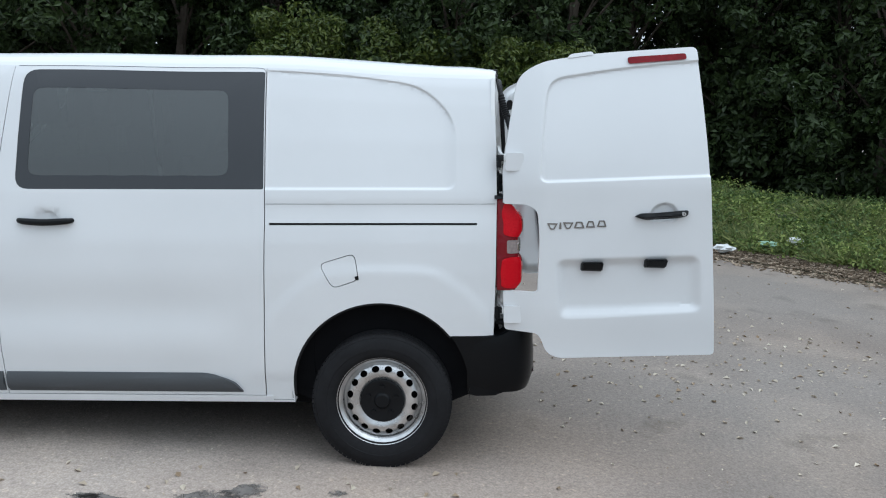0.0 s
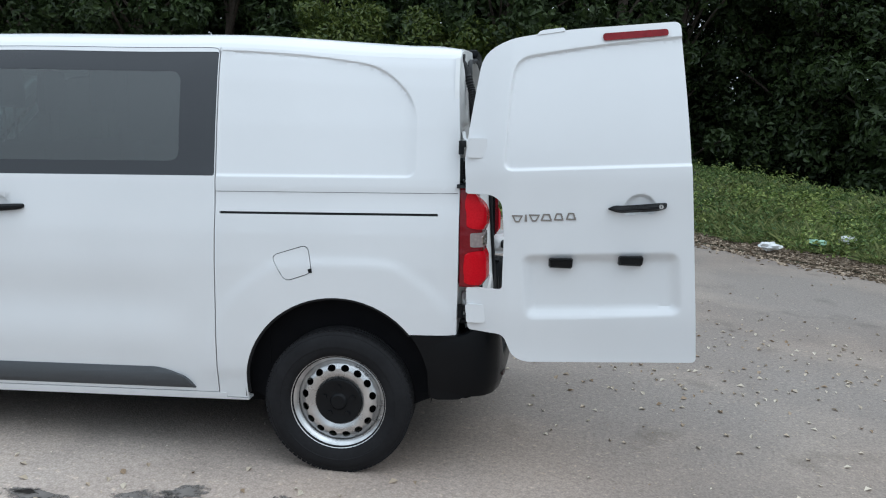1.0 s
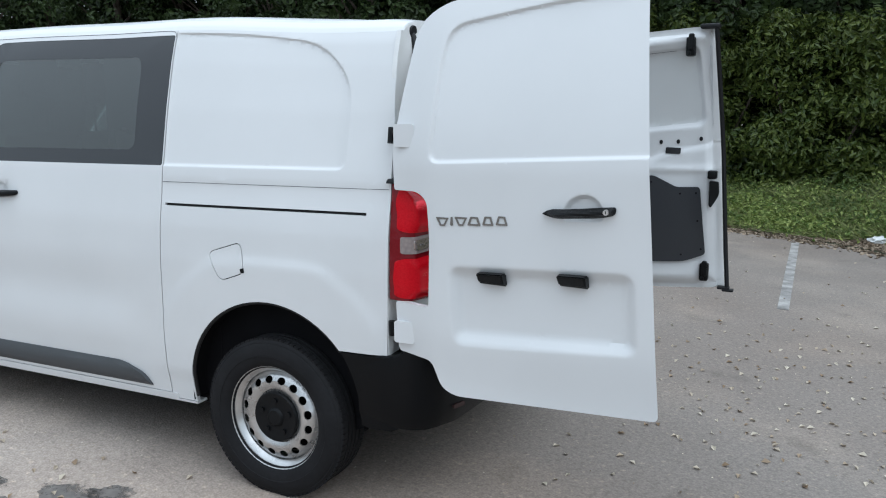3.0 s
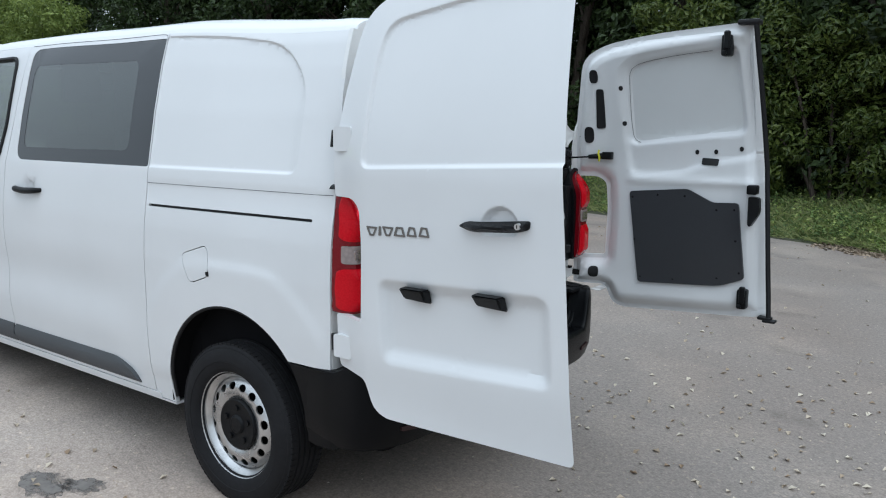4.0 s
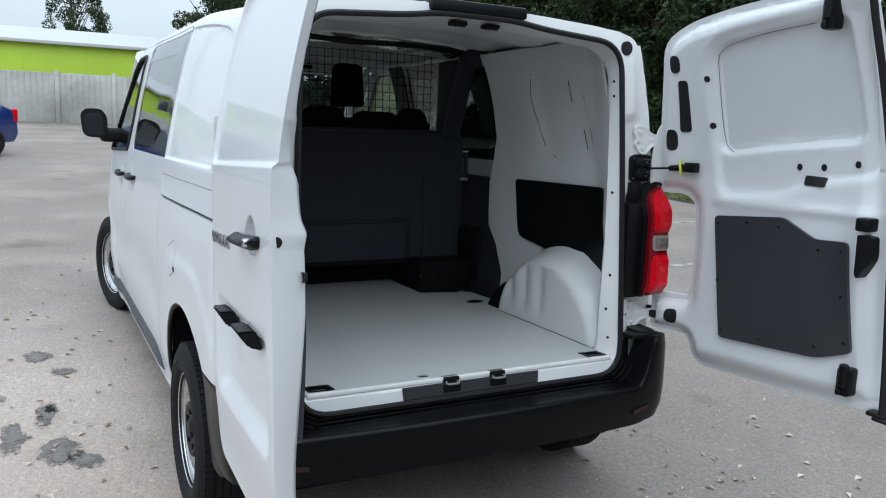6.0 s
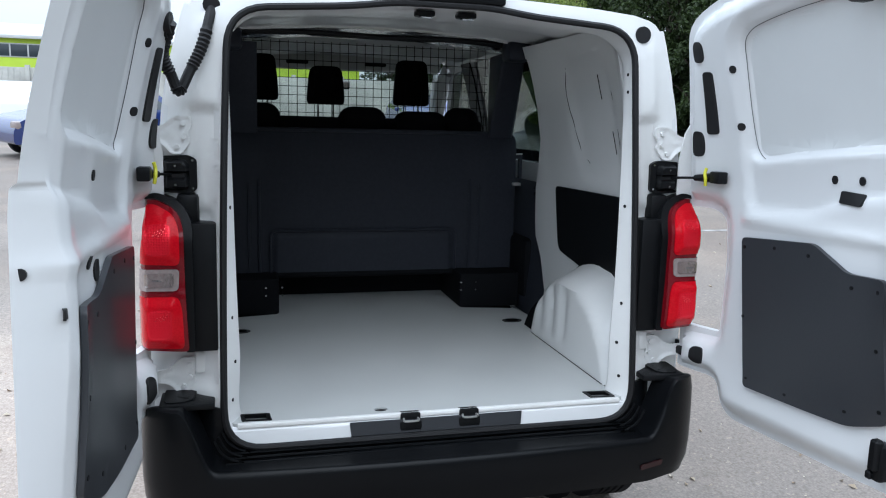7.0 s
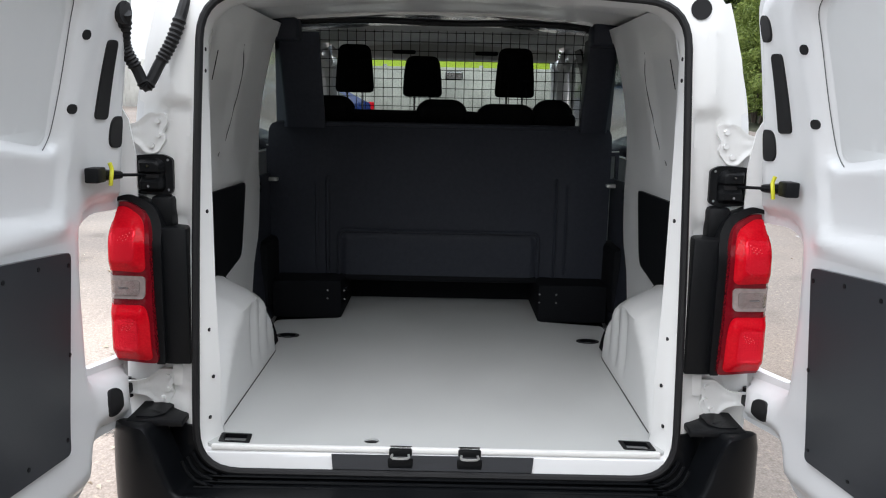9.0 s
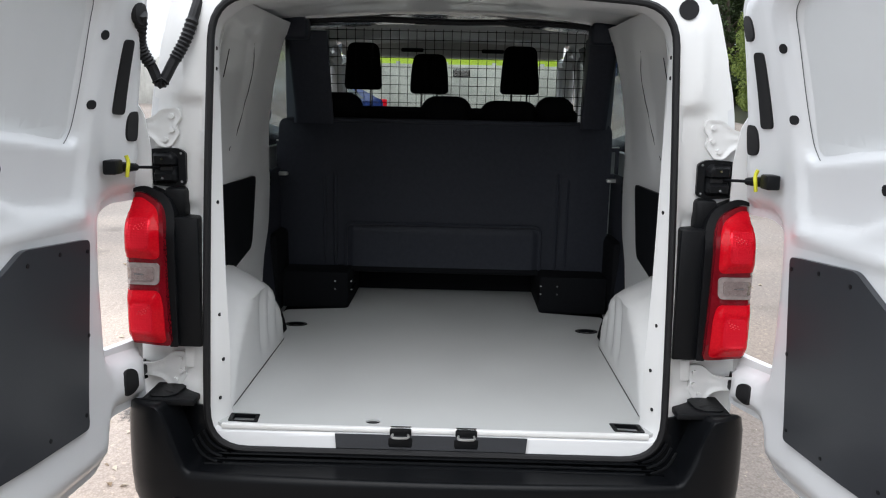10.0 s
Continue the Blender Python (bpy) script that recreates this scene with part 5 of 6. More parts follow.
for s in (-1, 1):
    hinge_arm(s, 1.555)
    hinge_arm(s, 0.795)
    p = tail_map(0)(np.array([s * 0.83]), np.array([1.44]))[0]
    q0 = p[0]
    plan = rounded([(0.776, 1.396), (0.800, 1.382), (0.884, 1.388), (0.884, 1.498), (0.800, 1.502), (0.776, 1.488)], [0.008, 0.02, 0.01, 0.01, 0.02, 0.008], 4)
    shell = rounded([(0.798, 1.394), (0.872, 1.394), (0.874, 1.488), (0.812, 1.490), (0.798, 1.474)], [0.016, 0.008, 0.008, 0.016, 0.016], 5)
    flat_at = lambda d, s=s: (lambda y, z: col(q0 + d + 0 * np.asarray(y, float), s * np.asarray(y, float), z))
    box = part("strap_box", slab(plan, flat_at(0.010), flat_at(-0.006), [shell]), BLACK, van, "black plastic check-strap housing")
    part("box_shell", slab(shell, lambda y, z, s=s: col(q0 + 0.012 + 0.024 * sm(0.0, 0.010, -sdf(y, z, shell)) - 0.014 * sm(0.013, 0.008, np.abs(z - 1.440)), s * np.asarray(y), z), flat_at(-0.006), (), 0.006), BLACK, box)
    for y, dz in ((0.838, 1.412), (0.838, 1.470), (0.788, 1.400), (0.788, 1.486), (0.878, 1.400)):
        part("screw", tube([(q0 + 0.004, s * y, dz), (q0 + (0.040 if y == 0.838 else 0.014), s * y, dz)], 0.004, 8), GUNMETAL, box)
    part("box_slot", block((q0 + 0.020, min(s * 0.812, s * 0.850), 1.433), (q0 + 0.0265, max(s * 0.812, s * 0.850), 1.447), 0.002, 1), RUBBER, box)
    # tail lamp: red upper and lower chambers, a clear one between, black housing beside
    lamp = part("tail_lamp", block((-0.240, min(s * 0.822, s * 0.905), 0.915), (-0.150, max(s * 0.822, s * 0.905), 1.250), 0.02, 3), DEEPRED, van, "tall red tail lamp with a clear band")

    def shp(sink, s=s):
        def g(y, z):
            y, z = np.asarray(y, float), np.asarray(z, float)
            if sink > 0.05:
                return col(-0.200 + 0 * y, s * np.minimum(y, half(np.full_like(z, -0.2), z) - 0.004), z)
            x = -0.077 - 0.012 * sm(0.83, 0.93, y) - 0.113 * np.clip((y - 0.920) / 0.045, 0, 1) ** 2.0 - 0.060 * sm(1.23, 1.37, z) ** 1.5 - 0.016 * sm(0.96, 0.89, z)
            x = x - 0.005 * np.exp(-((z - 1.132) / 0.040) ** 4)
            return col(np.maximum(x - sink, -0.202), s * np.minimum(y, half(np.full_like(z, -0.2), z) + 0.003 - 0.5 * sink), z)
        return g

    whole = rounded([(0.806, 0.905), (0.962, 0.912), (0.963, 1.000), (0.962, 1.072), (0.952, 1.094), (0.952, 1.166), (0.960, 1.186), (0.960, 1.300), (0.942, 1.362), (0.902, 1.372), (0.834, 1.338), (0.814, 1.285), (0.813, 1.100)], [0.015, 0.02, 0.03, 0.02, 0.015, 0.015, 0.02, 0.04, 0.02, 0.03, 0.03, 0.03, 0.05], 5)
    part("lamp_body", slab(whole, shp(0.004), shp(0.06), (), 0.012), DEEPRED, lamp, "dark red lamp body")
    up = rounded([(0.826, 1.177), (0.957, 1.180), (0.957, 1.295), (0.938, 1.350), (0.902, 1.358), (0.842, 1.326), (0.826, 1.280)], [0.02, 0.02, 0.04, 0.02, 0.03, 0.03, 0.03], 5)
    low = rounded([(0.818, 0.916), (0.958, 0.921), (0.960, 1.000), (0.958, 1.078), (0.832, 1.082), (0.822, 1.040)], [0.02, 0.02, 0.03, 0.02, 0.02, 0.02], 5)
    for o in (up, low):
        def dome(y, z, o=o, s=s):
            p = shp(0.0)(y, z)
            p[:, 0] += 0.011 * sm(0.0, 0.030, -sdf(y, z, o))
            return p
        red = part("red_lens", slab(o, dome, shp(0.012), (), 0.009), RED, lamp, "glossy red lens")
        zc = 1.258 if o is up else 1.000
        core = rounded([(0.852, zc - 0.050), (0.926, zc - 0.050), (0.926, zc + 0.040), (0.852, zc + 0.046)], 0.022, 5)

        def raised(y, z, dome=dome, core=core):
            p = dome(y, z)
            p[:, 0] += 0.0012 * sm(0.0, 0.006, -sdf(y, z, core))
            return p
        part("reflector", slab(core, raised, shp(0.004), (), 0.009), FLUTE, red, "bright prismatic red reflector")
        for i in range(4):
            for j in range(3 - i // 2):
                yy, zz = 0.866 + 0.0095 * i + 0.004 * j, zc + 0.030 - 0.0085 * j - 0.004 * i
                q = raised(np.array([yy]), np.array([zz]))[0]
                part("prism", tube([(q[0] - 0.002, q[1], q[2]), (q[0] + 0.0015, q[1], q[2] + 0.001)], [0.0024, 0.0012], 6), PRISM, red)
    clear_o = rounded([(0.832, 1.100), (0.951, 1.097), (0.951, 1.163), (0.828, 1.166)], [0.014, 0.005, 0.005, 0.014], 4)
    clear = part("clear_lens", slab(clear_o, shp(-0.002), shp(0.03), (), 0.014), CLEAR, lamp, "clear reversing lens")
    inner_o = rounded([(0.846, 1.112), (0.930, 1.109), (0.931, 1.151), (0.843, 1.154)], 0.010, 4)
    part("clear_core", slab(inner_o, shp(-0.005), shp(0.0), (), 0.014), REFLECT, clear)
    q = shp(-0.005)(np.array([0.888]), np.array([1.130]))[0]
    part("bulb", block((q[0] - 0.004, q[1] - 0.020, q[2] - 0.0025), (q[0] + 0.002, q[1] + 0.020, q[2] + 0.0025), 0.002), GUNMETAL, clear)
    part("lamp_housing", block((-0.255, min(s * 0.722, s * 0.800), 0.895), (-0.122, max(s * 0.722, s * 0.800), 1.298), 0.006, 2), BLACK, lamp, "black plastic lamp surround")
    hood = rounded([(0.790, 0.900), (0.815, 0.900), (0.815, 1.285), (0.836, 1.340), (0.902, 1.374), (0.940, 1.366), (0.930, 1.380), (0.895, 1.390), (0.822, 1.362), (0.790, 1.300)], [0.004, 0.004, 0.03, 0.03, 0.03, 0.004, 0.01, 0.03, 0.03, 0.03], 5)
    part("lamp_hood", slab(hood, lambda y, z, s=s: col(-0.104 - 0.055 * sm(1.23, 1.39, z), s * np.asarray(y), z), lambda y, z, s=s: col(-0.215 + 0 * np.asarray(y), s * np.asarray(y), z), (), 0.015), BLACK, lamp, "glossy black lamp hood")
    part("lamp_top", block((-0.250, min(s * 0.772, s * 0.838), 1.28), (-0.165, max(s * 0.772, s * 0.838), 1.384), 0.014, 2), BLACK, lamp)
    p = tail_map(0)(np.array([s * 0.715]), np.array([1.935]))[0]
    if s > 0:
        part("rubber_plug", tube([(p[0] - 0.004, p[1], p[2]), (p[0] + 0.008, p[1], p[2])], 0.029, 16), RUBBER, van)
    p = tail_map(0)(np.array([s * 0.775]), np.array([0.84]))[0]
    part("frame_bracket", block((p[0] - 0.008, min(s * 0.750, s * 0.795), 0.81), (p[0] + 0.007, max(s * 0.750, s * 0.795), 0.88), 0.006), INNER_PAINT, tail)


def sleeve():
    """The corrugated wiring sleeve that hangs between the frame and the left door."""
    e = Vector((-0.030, -float(door_in(np.array([-0.030]), np.array([1.876]))[0]) + 0.010, 1.876))
    pts = curve([(-0.222, -0.722, 1.955), (-0.196, -0.728, 1.915), (-0.168, -0.752, 1.825), (-0.146, -0.786, 1.752), (-0.126, -0.816, 1.694), (-0.116, -0.836, 1.735), (-0.085, -0.856, 1.800), tuple(e)], 14)
    k = len(pts)
    rad = [0.0155 + (0.004 if (i % 2 and (0.2 < i / k < 0.40 or 0.53 < i / k < 0.62 or 0.72 < i / k < 0.95)) else 0.0) for i in range(k)]
    w = part("wiring_sleeve", tube(pts, rad, 10), RUBBER, van, "black corrugated wiring sleeve")
    part("sleeve_grommet", tube([(-0.225, -0.722, 1.955), (-0.200, -0.722, 1.952)], 0.026, 14), RUBBER, w)
    part("sleeve_grommet", tube([tuple(e + Vector((-0.005, -0.03, 0))), tuple(e)], 0.030, 14), RUBBER, w)


sleeve()


# ------------------------------------------------ rear bumper
def bumper_path(t):
    """From the left wheel arch round the tail to the right one: place, outward way and how far towards the corner."""
    pts = [(-0.345, -0.955), (-0.22, -0.962), (-0.10, -0.945), (-0.035, -0.885), (-0.005, -0.79), (0.015, -0.6), (0.030, -0.3), (0.035, 0.0)]
    pts = pts + [(x, -y) for x, y in reversed(pts[:-1])]
    return curve(pts, 12)


def bumper():
    line = bumper_path(0)
    rows = []
    for i, (x, y) in enumerate(line):
        a, b = line[max(i - 1, 0)], line[min(i + 1, len(line) - 1)]
        d = Vector((b[0] - a[0], b[1] - a[1])).normalized()
        o = Vector((d.y, -d.x))
        c = float(sm(0.735, 0.845, abs(y)))
        sidey = float(sm(-0.06, -0.20, x)) * c
        ztop = 0.545 + (0.742 - 0.545) * c - 0.060 * sidey
        low = 0.365 - 0.01 * (1 - c)
        hollow = 4 * c * (1 - c)
        prof = [(-0.20, low + 0.02), (-0.06, low), (-0.018, low + 0.015), (0.0, low + 0.07), (0.005, 0.47 + 0.03 * c), (0.006, 0.522 + 0.06 * c), (0.004, ztop - 0.016 - 0.03 * c), (0.001 - 0.004 * c, ztop - 0.006), (-0.006 - 0.006 * c, ztop - 0.001), (-0.016 - 0.006 * c, ztop - 0.001), (-0.045, ztop - 0.004 - 0.012 * hollow), (-0.10 - 0.02 * (1 - c), ztop + 0.010 * (1 - sidey))]
        ring = []
        for off, z in prof:
            px, py = x + o.x * off, y + o.y * off
            if abs(py) < 0.3 and off < -0.1:
                px = min(px, -0.08)
            ring.append((px, py, z))
        rows.append(ring)
    k = len(rows[0])
    v = [p for r in rows for p in r]
    f = [(i * k + j, (i + 1) * k + j, (i + 1) * k + j + 1, i * k + j + 1) for i in range(len(rows) - 1) for j in range(k - 1)]
    f += [tuple(range(k)), tuple(reversed(range((len(rows) - 1) * k, len(rows) * k)))]
    bm = from_lists(v, f)
    bmesh.ops.recalc_face_normals(bm, faces=bm.faces[:])
    b = part("rear_bumper", bm, BUMPER, van, "black grained plastic rear bumper", 50)
    # arch end of the bumper: the piece that closes the rear of the wheel opening
    for s in (-1, 1):
        o = arc(HUB_X, HUB_Z, ARCH_R + 0.002, 37, -4, 10) + [(-0.30, 0.362), (-0.20, 0.365), (-0.12, 0.40), (-0.10, 0.50), (-0.12, 0.672)]
        g = lambda d: (lambda x, z: col(x, s * (0.962 - d - 0.012 * sm(0.55, 0.36, z) - 0.03 * sm(-0.24, -0.08, x)), z))
        part("bumper_end", slab(o, g(0.0), g(0.03), (), 0.04), BUMPER, b)
        cap = block((-0.20, min(s * 0.735, s * 0.90), 0.724), (-0.066, max(s * 0.735, s * 0.90), 0.744), 0.005, 2)
        wedge = rounded([(-0.19, 0.790), (-0.105, 0.800), (-0.085, 0.826), (-0.085, 0.876), (-0.105, 0.888), (-0.19, 0.888)], 0.008, 3)
        merge(cap, slab(wedge, lambda x, y, s=s: col(x, s * np.asarray(y), 0.754 - 0.006 * sm(-0.15, -0.085, x)), lambda x, y, s=s: col(x, s * np.asarray(y), 0.742 + 0 * np.asarray(x))))
        part("bumper_cap", cap, BLACK, b)
        part("reflector", slab(rounded([(0.70, 0.428), (0.785, 0.440), (0.79, 0.458), (0.70, 0.447)], 0.007), lambda y, z: col(0.024 - 0.10 * (np.asarray(y) - 0.60), s * np.asarray(y), z), lambda y, z: col(0.0 - 0.10 * (np.asarray(y) - 0.60), s * np.asarray(y), z)), REFLECTOR, b, "dark red rear reflector")
    # black recess between the seal and the bumper's towers
    inner = [(y * 1.008, z - 0.004) for y, z in OPEN if z < 0.735]
    right = sorted([q for q in inner if q[0] > 0], key=lambda q: -q[1])
    left = sorted([q for q in inner if q[0] <= 0], key=lambda q: q[1])
    fill = [(-0.86, 0.735), (-0.86, 0.535), (0.86, 0.535), (0.86, 0.735)] + right + left
    part("bumper_recess", slab(fill, lambda y, z: col(open_x(z) + 0.005 - 0.10 * sm(0.74, 0.86, np.abs(y)), y, z), lambda y, z: col(open_x(z) - 0.004 - 0.10 * sm(0.74, 0.86, np.abs(y)), y, z), (), 0.04), BUMPER, b)
    # stepped ridges that follow the door seal across the tail and up its corners
    low = [(y, z) for y, z in OPEN if z < 0.655]
    low = sorted(low, key=lambda q: q[0])
    for j in range(3):
        line = [(float(open_x(z)) + 0.022 + 0.016 * j, y * (1.028 + 0.016 * j), z - (0.016 + 0.010 * j) * float(sm(0.74, 0.60, z))) for y, z in low]
        part("bumper_ridge", tube(curve(line, 2), 0.0045, 6), BUMPER, b)
    return b


bumper()
part("underbody", block((-4.7, -0.80, 0.25), (-0.42, 0.80, 0.60), 0.05), DARK, van)
part("tail_pan", block((-0.50, -0.74, 0.28), (-0.13, 0.74, 0.58), 0.05), DARK, van)
part("rear_beam", tube([(-0.8, -0.75, 0.34), (-0.8, 0.75, 0.34)], 0.05, 10), DARK, van)
part("exhaust", tube(curve([(-1.2, 0.45, 0.28), (-0.6, 0.5, 0.28), (-0.25, 0.5, 0.30)], 4), 0.09, 10), DARK, van)


# ------------------------------------------------ wheels (turned about y; the outer face looks to -y)
def wheel_parts():
    tread = [(0.205, 0.075), (0.236, 0.098), (0.275, 0.108), (0.315, 0.100), (0.336, 0.086), (0.343, 0.06)]
    for g in (0.045, 0.015, -0.015, -0.045):
        tread += [(0.343, g + 0.006), (0.335, g + 0.004), (0.335, g - 0.004), (0.343, g - 0.006)]
    tread += [(0.343, -0.06), (0.336, -0.086), (0.327, -0.094), (0.322, -0.0945), (0.315, -0.101), (0.290, -0.107), (0.270, -0.1085), (0.268, -0.106), (0.245, -0.104), (0.228, -0.094), (0.212, -0.075)]
    tread = [(0.256 + (r - 0.245) * 1.028, y) if r > 0.245 else (r + 0.011, y) for r, y in tread]
    tyre = lathe(tread, 72)
    blocks = bmesh.new()
    n = 84
    for i in range(n):
        t = 2 * math.pi * i / n
        for y0, y1 in ((-0.086, -0.052), (0.052, 0.086)):
            b = block((0.340, y0, -0.0110), (0.3578, y1, 0.0110), 0.0)
            bmesh.ops.rotate(b, verts=b.verts[:], cent=(0, 0, 0), matrix=Matrix.Rotation(t, 3, "Y"))
            merge(blocks, b)
    rim = lathe([(0.203, 0.09), (0.195, 0.06), (0.180, 0.02), (0.178, -0.045), (0.188, -0.060), (0.196, -0.066), (0.200, -0.082), (0.212, -0.092), (0.222, -0.093), (0.224, -0.087), (0.214, -0.080), (0.206, -0.070), (0.203, 0.0)], 64)
    rise = lambda r: np.interp(r, [0.0, 0.085, 0.105, 0.122, 0.142, 0.165, 0.182], [-0.068, -0.068, -0.080, -0.088, -0.086, -0.072, -0.048])
    outer = [(0.182 * math.cos(t), 0.182 * math.sin(t)) for t in np.linspace(0, 2 * math.pi, 65)[:-1]]
    holes = []
    for i in range(16):
        a = 2 * math.pi * (i + 0.5) / 16
        c = (0.146 * math.cos(a), 0.146 * math.sin(a))
        holes.append([(c[0] + 0.0140 * math.cos(t) * math.cos(a) - 0.0175 * math.sin(t) * math.sin(a), c[1] + 0.0140 * math.cos(t) * math.sin(a) + 0.0175 * math.sin(t) * math.cos(a)) for t in np.linspace(0, 2 * math.pi, 13)[:-1]])
    face = lambda d: (lambda x, z: col(x, rise(np.hypot(x, z)) + d, z))
    disc = slab(outer, face(0), face(0.006), holes, 0.02)
    cap = lathe([(0.0, -0.087), (0.028, -0.087), (0.034, -0.083), (0.037, -0.077), (0.060, -0.075), (0.085, -0.081), (0.094, -0.081), (0.098, -0.075), (0.098, -0.055)], 40)
    for i in range(5):
        a = 2 * math.pi * i / 5 + 0.3
        p = (0.064 * math.cos(a), -0.065, 0.064 * math.sin(a))
        tube([p, (p[0], -0.085, p[2])], 0.011, 6, bm=cap)
    bmesh.ops.translate(cap, verts=cap.verts[:], vec=(0, -0.012, 0))
    for b in (disc, cap):
        bmesh.ops.translate(b, verts=b.verts[:], vec=(0, 0.016, 0))
    bmesh.ops.translate(rim, verts=rim.verts[:], vec=(0, -0.0025, 0))
    for b in (rim, disc, cap):
        bmesh.ops.scale(b, verts=b.verts[:], vec=(1.15, 1.0, 1.15))
    back = lathe([(0.0, 0.0), (0.176, 0.0)], 32)
    return tyre, rim, disc, cap, back, blocks


tb = wheel_parts()
meshes = [smooth_mesh(b, nm, m, 30) for b, nm, m in zip(tb, ("tyre", "rim", "wheel_disc", "centre_cap", "brake_drum", "tread"), (TYRE, STEEL, STEEL, BLACK, DARK, TYRE))]
for x, s in ((-0.79, -1), (-0.79, 1), (-4.075, -1), (-4.075, 1)):
    w = new("wheel", meshes[0])
    w.parent = van
    w["label"] = "black tyre on a silver steel wheel"
    ground = van.matrix_world.inverted() @ Vector((x - 0.005, s * 0.872, 0.351))
    w.matrix_local = Matrix.Translation(ground) @ (pose(0, 0, 0, 0, 0, 14.0 * (x < -2)) if s < 0 else pose(0, 0, 0, 0, 0, 180 + 14.0 * (x < -2)))
    for nm, me in zip(("rim", "wheel_disc", "centre_cap", "brake_drum", "tread"), meshes[1:]):
        o = new(nm, me)
        if nm == "tread":
            o["kind"] = "stuff"
        o.parent = w


# ---------------------------------------------------------------- ground and surroundings
EDGE = [(-60, 11.5), (-30, 10.4), (-12, 9.9), (-4, 9.75), (-0.6, 9.5), (0.5, 9.2), (1.9, 8.5), (3.0, 7.5), (3.75, 6.55), (4.5, 5.85), (5.2, 5.0), (6.7, 3.1), (9.0, -1.0), (12.0, -8.0), (14.0, -30.0)]


def ground_sheet():
    v = [(-400, -400, 0), (400, -400, 0), (400, 400, 0), (-400, 400, 0)]
    return from_lists(v, [(0, 1, 2, 3)])


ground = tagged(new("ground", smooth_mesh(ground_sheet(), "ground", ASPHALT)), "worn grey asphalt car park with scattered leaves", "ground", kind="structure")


def edge_offset(d):
    """The verge's edge line moved outwards."""
    e = curve(EDGE, 6)
    out = []
    for i, p in enumerate(e):
        a, b = e[max(i - 1, 0)], e[min(i + 1, len(e) - 1)]
        t = Vector((b[0] - a[0], b[1] - a[1])).normalized()
        out.append((p[0] - t.y * d, p[1] + t.x * d))
    return out


def bank_height(x, d):
    top = 0.35 + 0.5 * float(sm(-1.5, 3.5, x)) - 0.28 * float(sm(3.5, 6.0, x))
    return 0.02 + top * float(sm(0.0, 3.6, d)) + (0.08 * noise.noise((x * 1.3, d * 1.3, 0.0)) + 0.12 * noise.noise((x * 0.6, d * 0.6, 4.0))) * min(1, d)


def verge():
    steps = [-0.06, 0.0, 0.15, 0.4, 0.8, 1.3, 1.9, 2.6, 3.4, 4.5, 7.0, 14.0]
    rows = [edge_offset(d) for d in steps]
    v, f = [], []
    for d, r in zip(steps, rows):
        v += [(x, y, -0.02 if d < 0 else bank_height(x, d)) for x, y in r]
    k = len(rows[0])
    for i in range(len(rows) - 1):
        for j in range(k - 1):
            f.append((i * k + j, i * k + j + 1, (i + 1) * k + j + 1, (i + 1) * k + j))
    return from_lists(v, f)


tagged(new("verge", smooth_mesh(verge(), "verge", SOIL)), "sloping overgrown verge beside the asphalt", "verge", kind="structure")


def leaf_mesh(name, mat, spots, size, seed, curl=0.25, long=1.7, up=0.3):
    """Many small folded leaves; spots: places and the way that each leaf faces."""
    rng = np.random.default_rng(seed)
    n = len(spots)
    p = np.array([s[0] for s in spots])
    nrm = np.array([s[1] for s in spots]) + rng.normal(0, 0.55, (n, 3)) + np.array([0, 0, up])
    nrm /= np.linalg.norm(nrm, axis=1)[:, None]
    ref = rng.normal(0, 1, (n, 3))
    u = np.cross(nrm, ref)
    u /= np.linalg.norm(u, axis=1)[:, None]
    w = np.cross(nrm, u)
    s = size * rng.uniform(0.6, 1.3, n)[:, None]
    a, b = p - u * s * long * 0.5, p + u * s * long * 0.5 - nrm * s * curl
    c, d = p + w * s * 0.5 + nrm * s * curl * 0.6, p - w * s * 0.5 + nrm * s * curl * 0.6
    v = np.stack([a, c, b, d], 1).reshape(-1, 3)
    idx = np.arange(n) * 4
    f = np.concatenate([np.stack([idx, idx + 1, idx + 2], 1), np.stack([idx, idx + 2, idx + 3], 1)])
    me = bpy.data.meshes.new(name)
    me.from_pydata(v.tolist(), [], f.tolist())
    me.materials.append(mat)
    return me


def clumps(rng, centres, radii, per, flat_z=0.8):
    spots = []
    for c, r in zip(centres, radii):
        d = rng.normal(0, 1, (per, 3))
        d /= np.linalg.norm(d, axis=1)[:, None]
        rr = r * rng.uniform(0.55, 1.05, per) ** 0.6
        for k in range(per):
            spots.append((c + d[k] * rr[k] * np.array([1, 1, flat_z]), d[k]))
    return spots


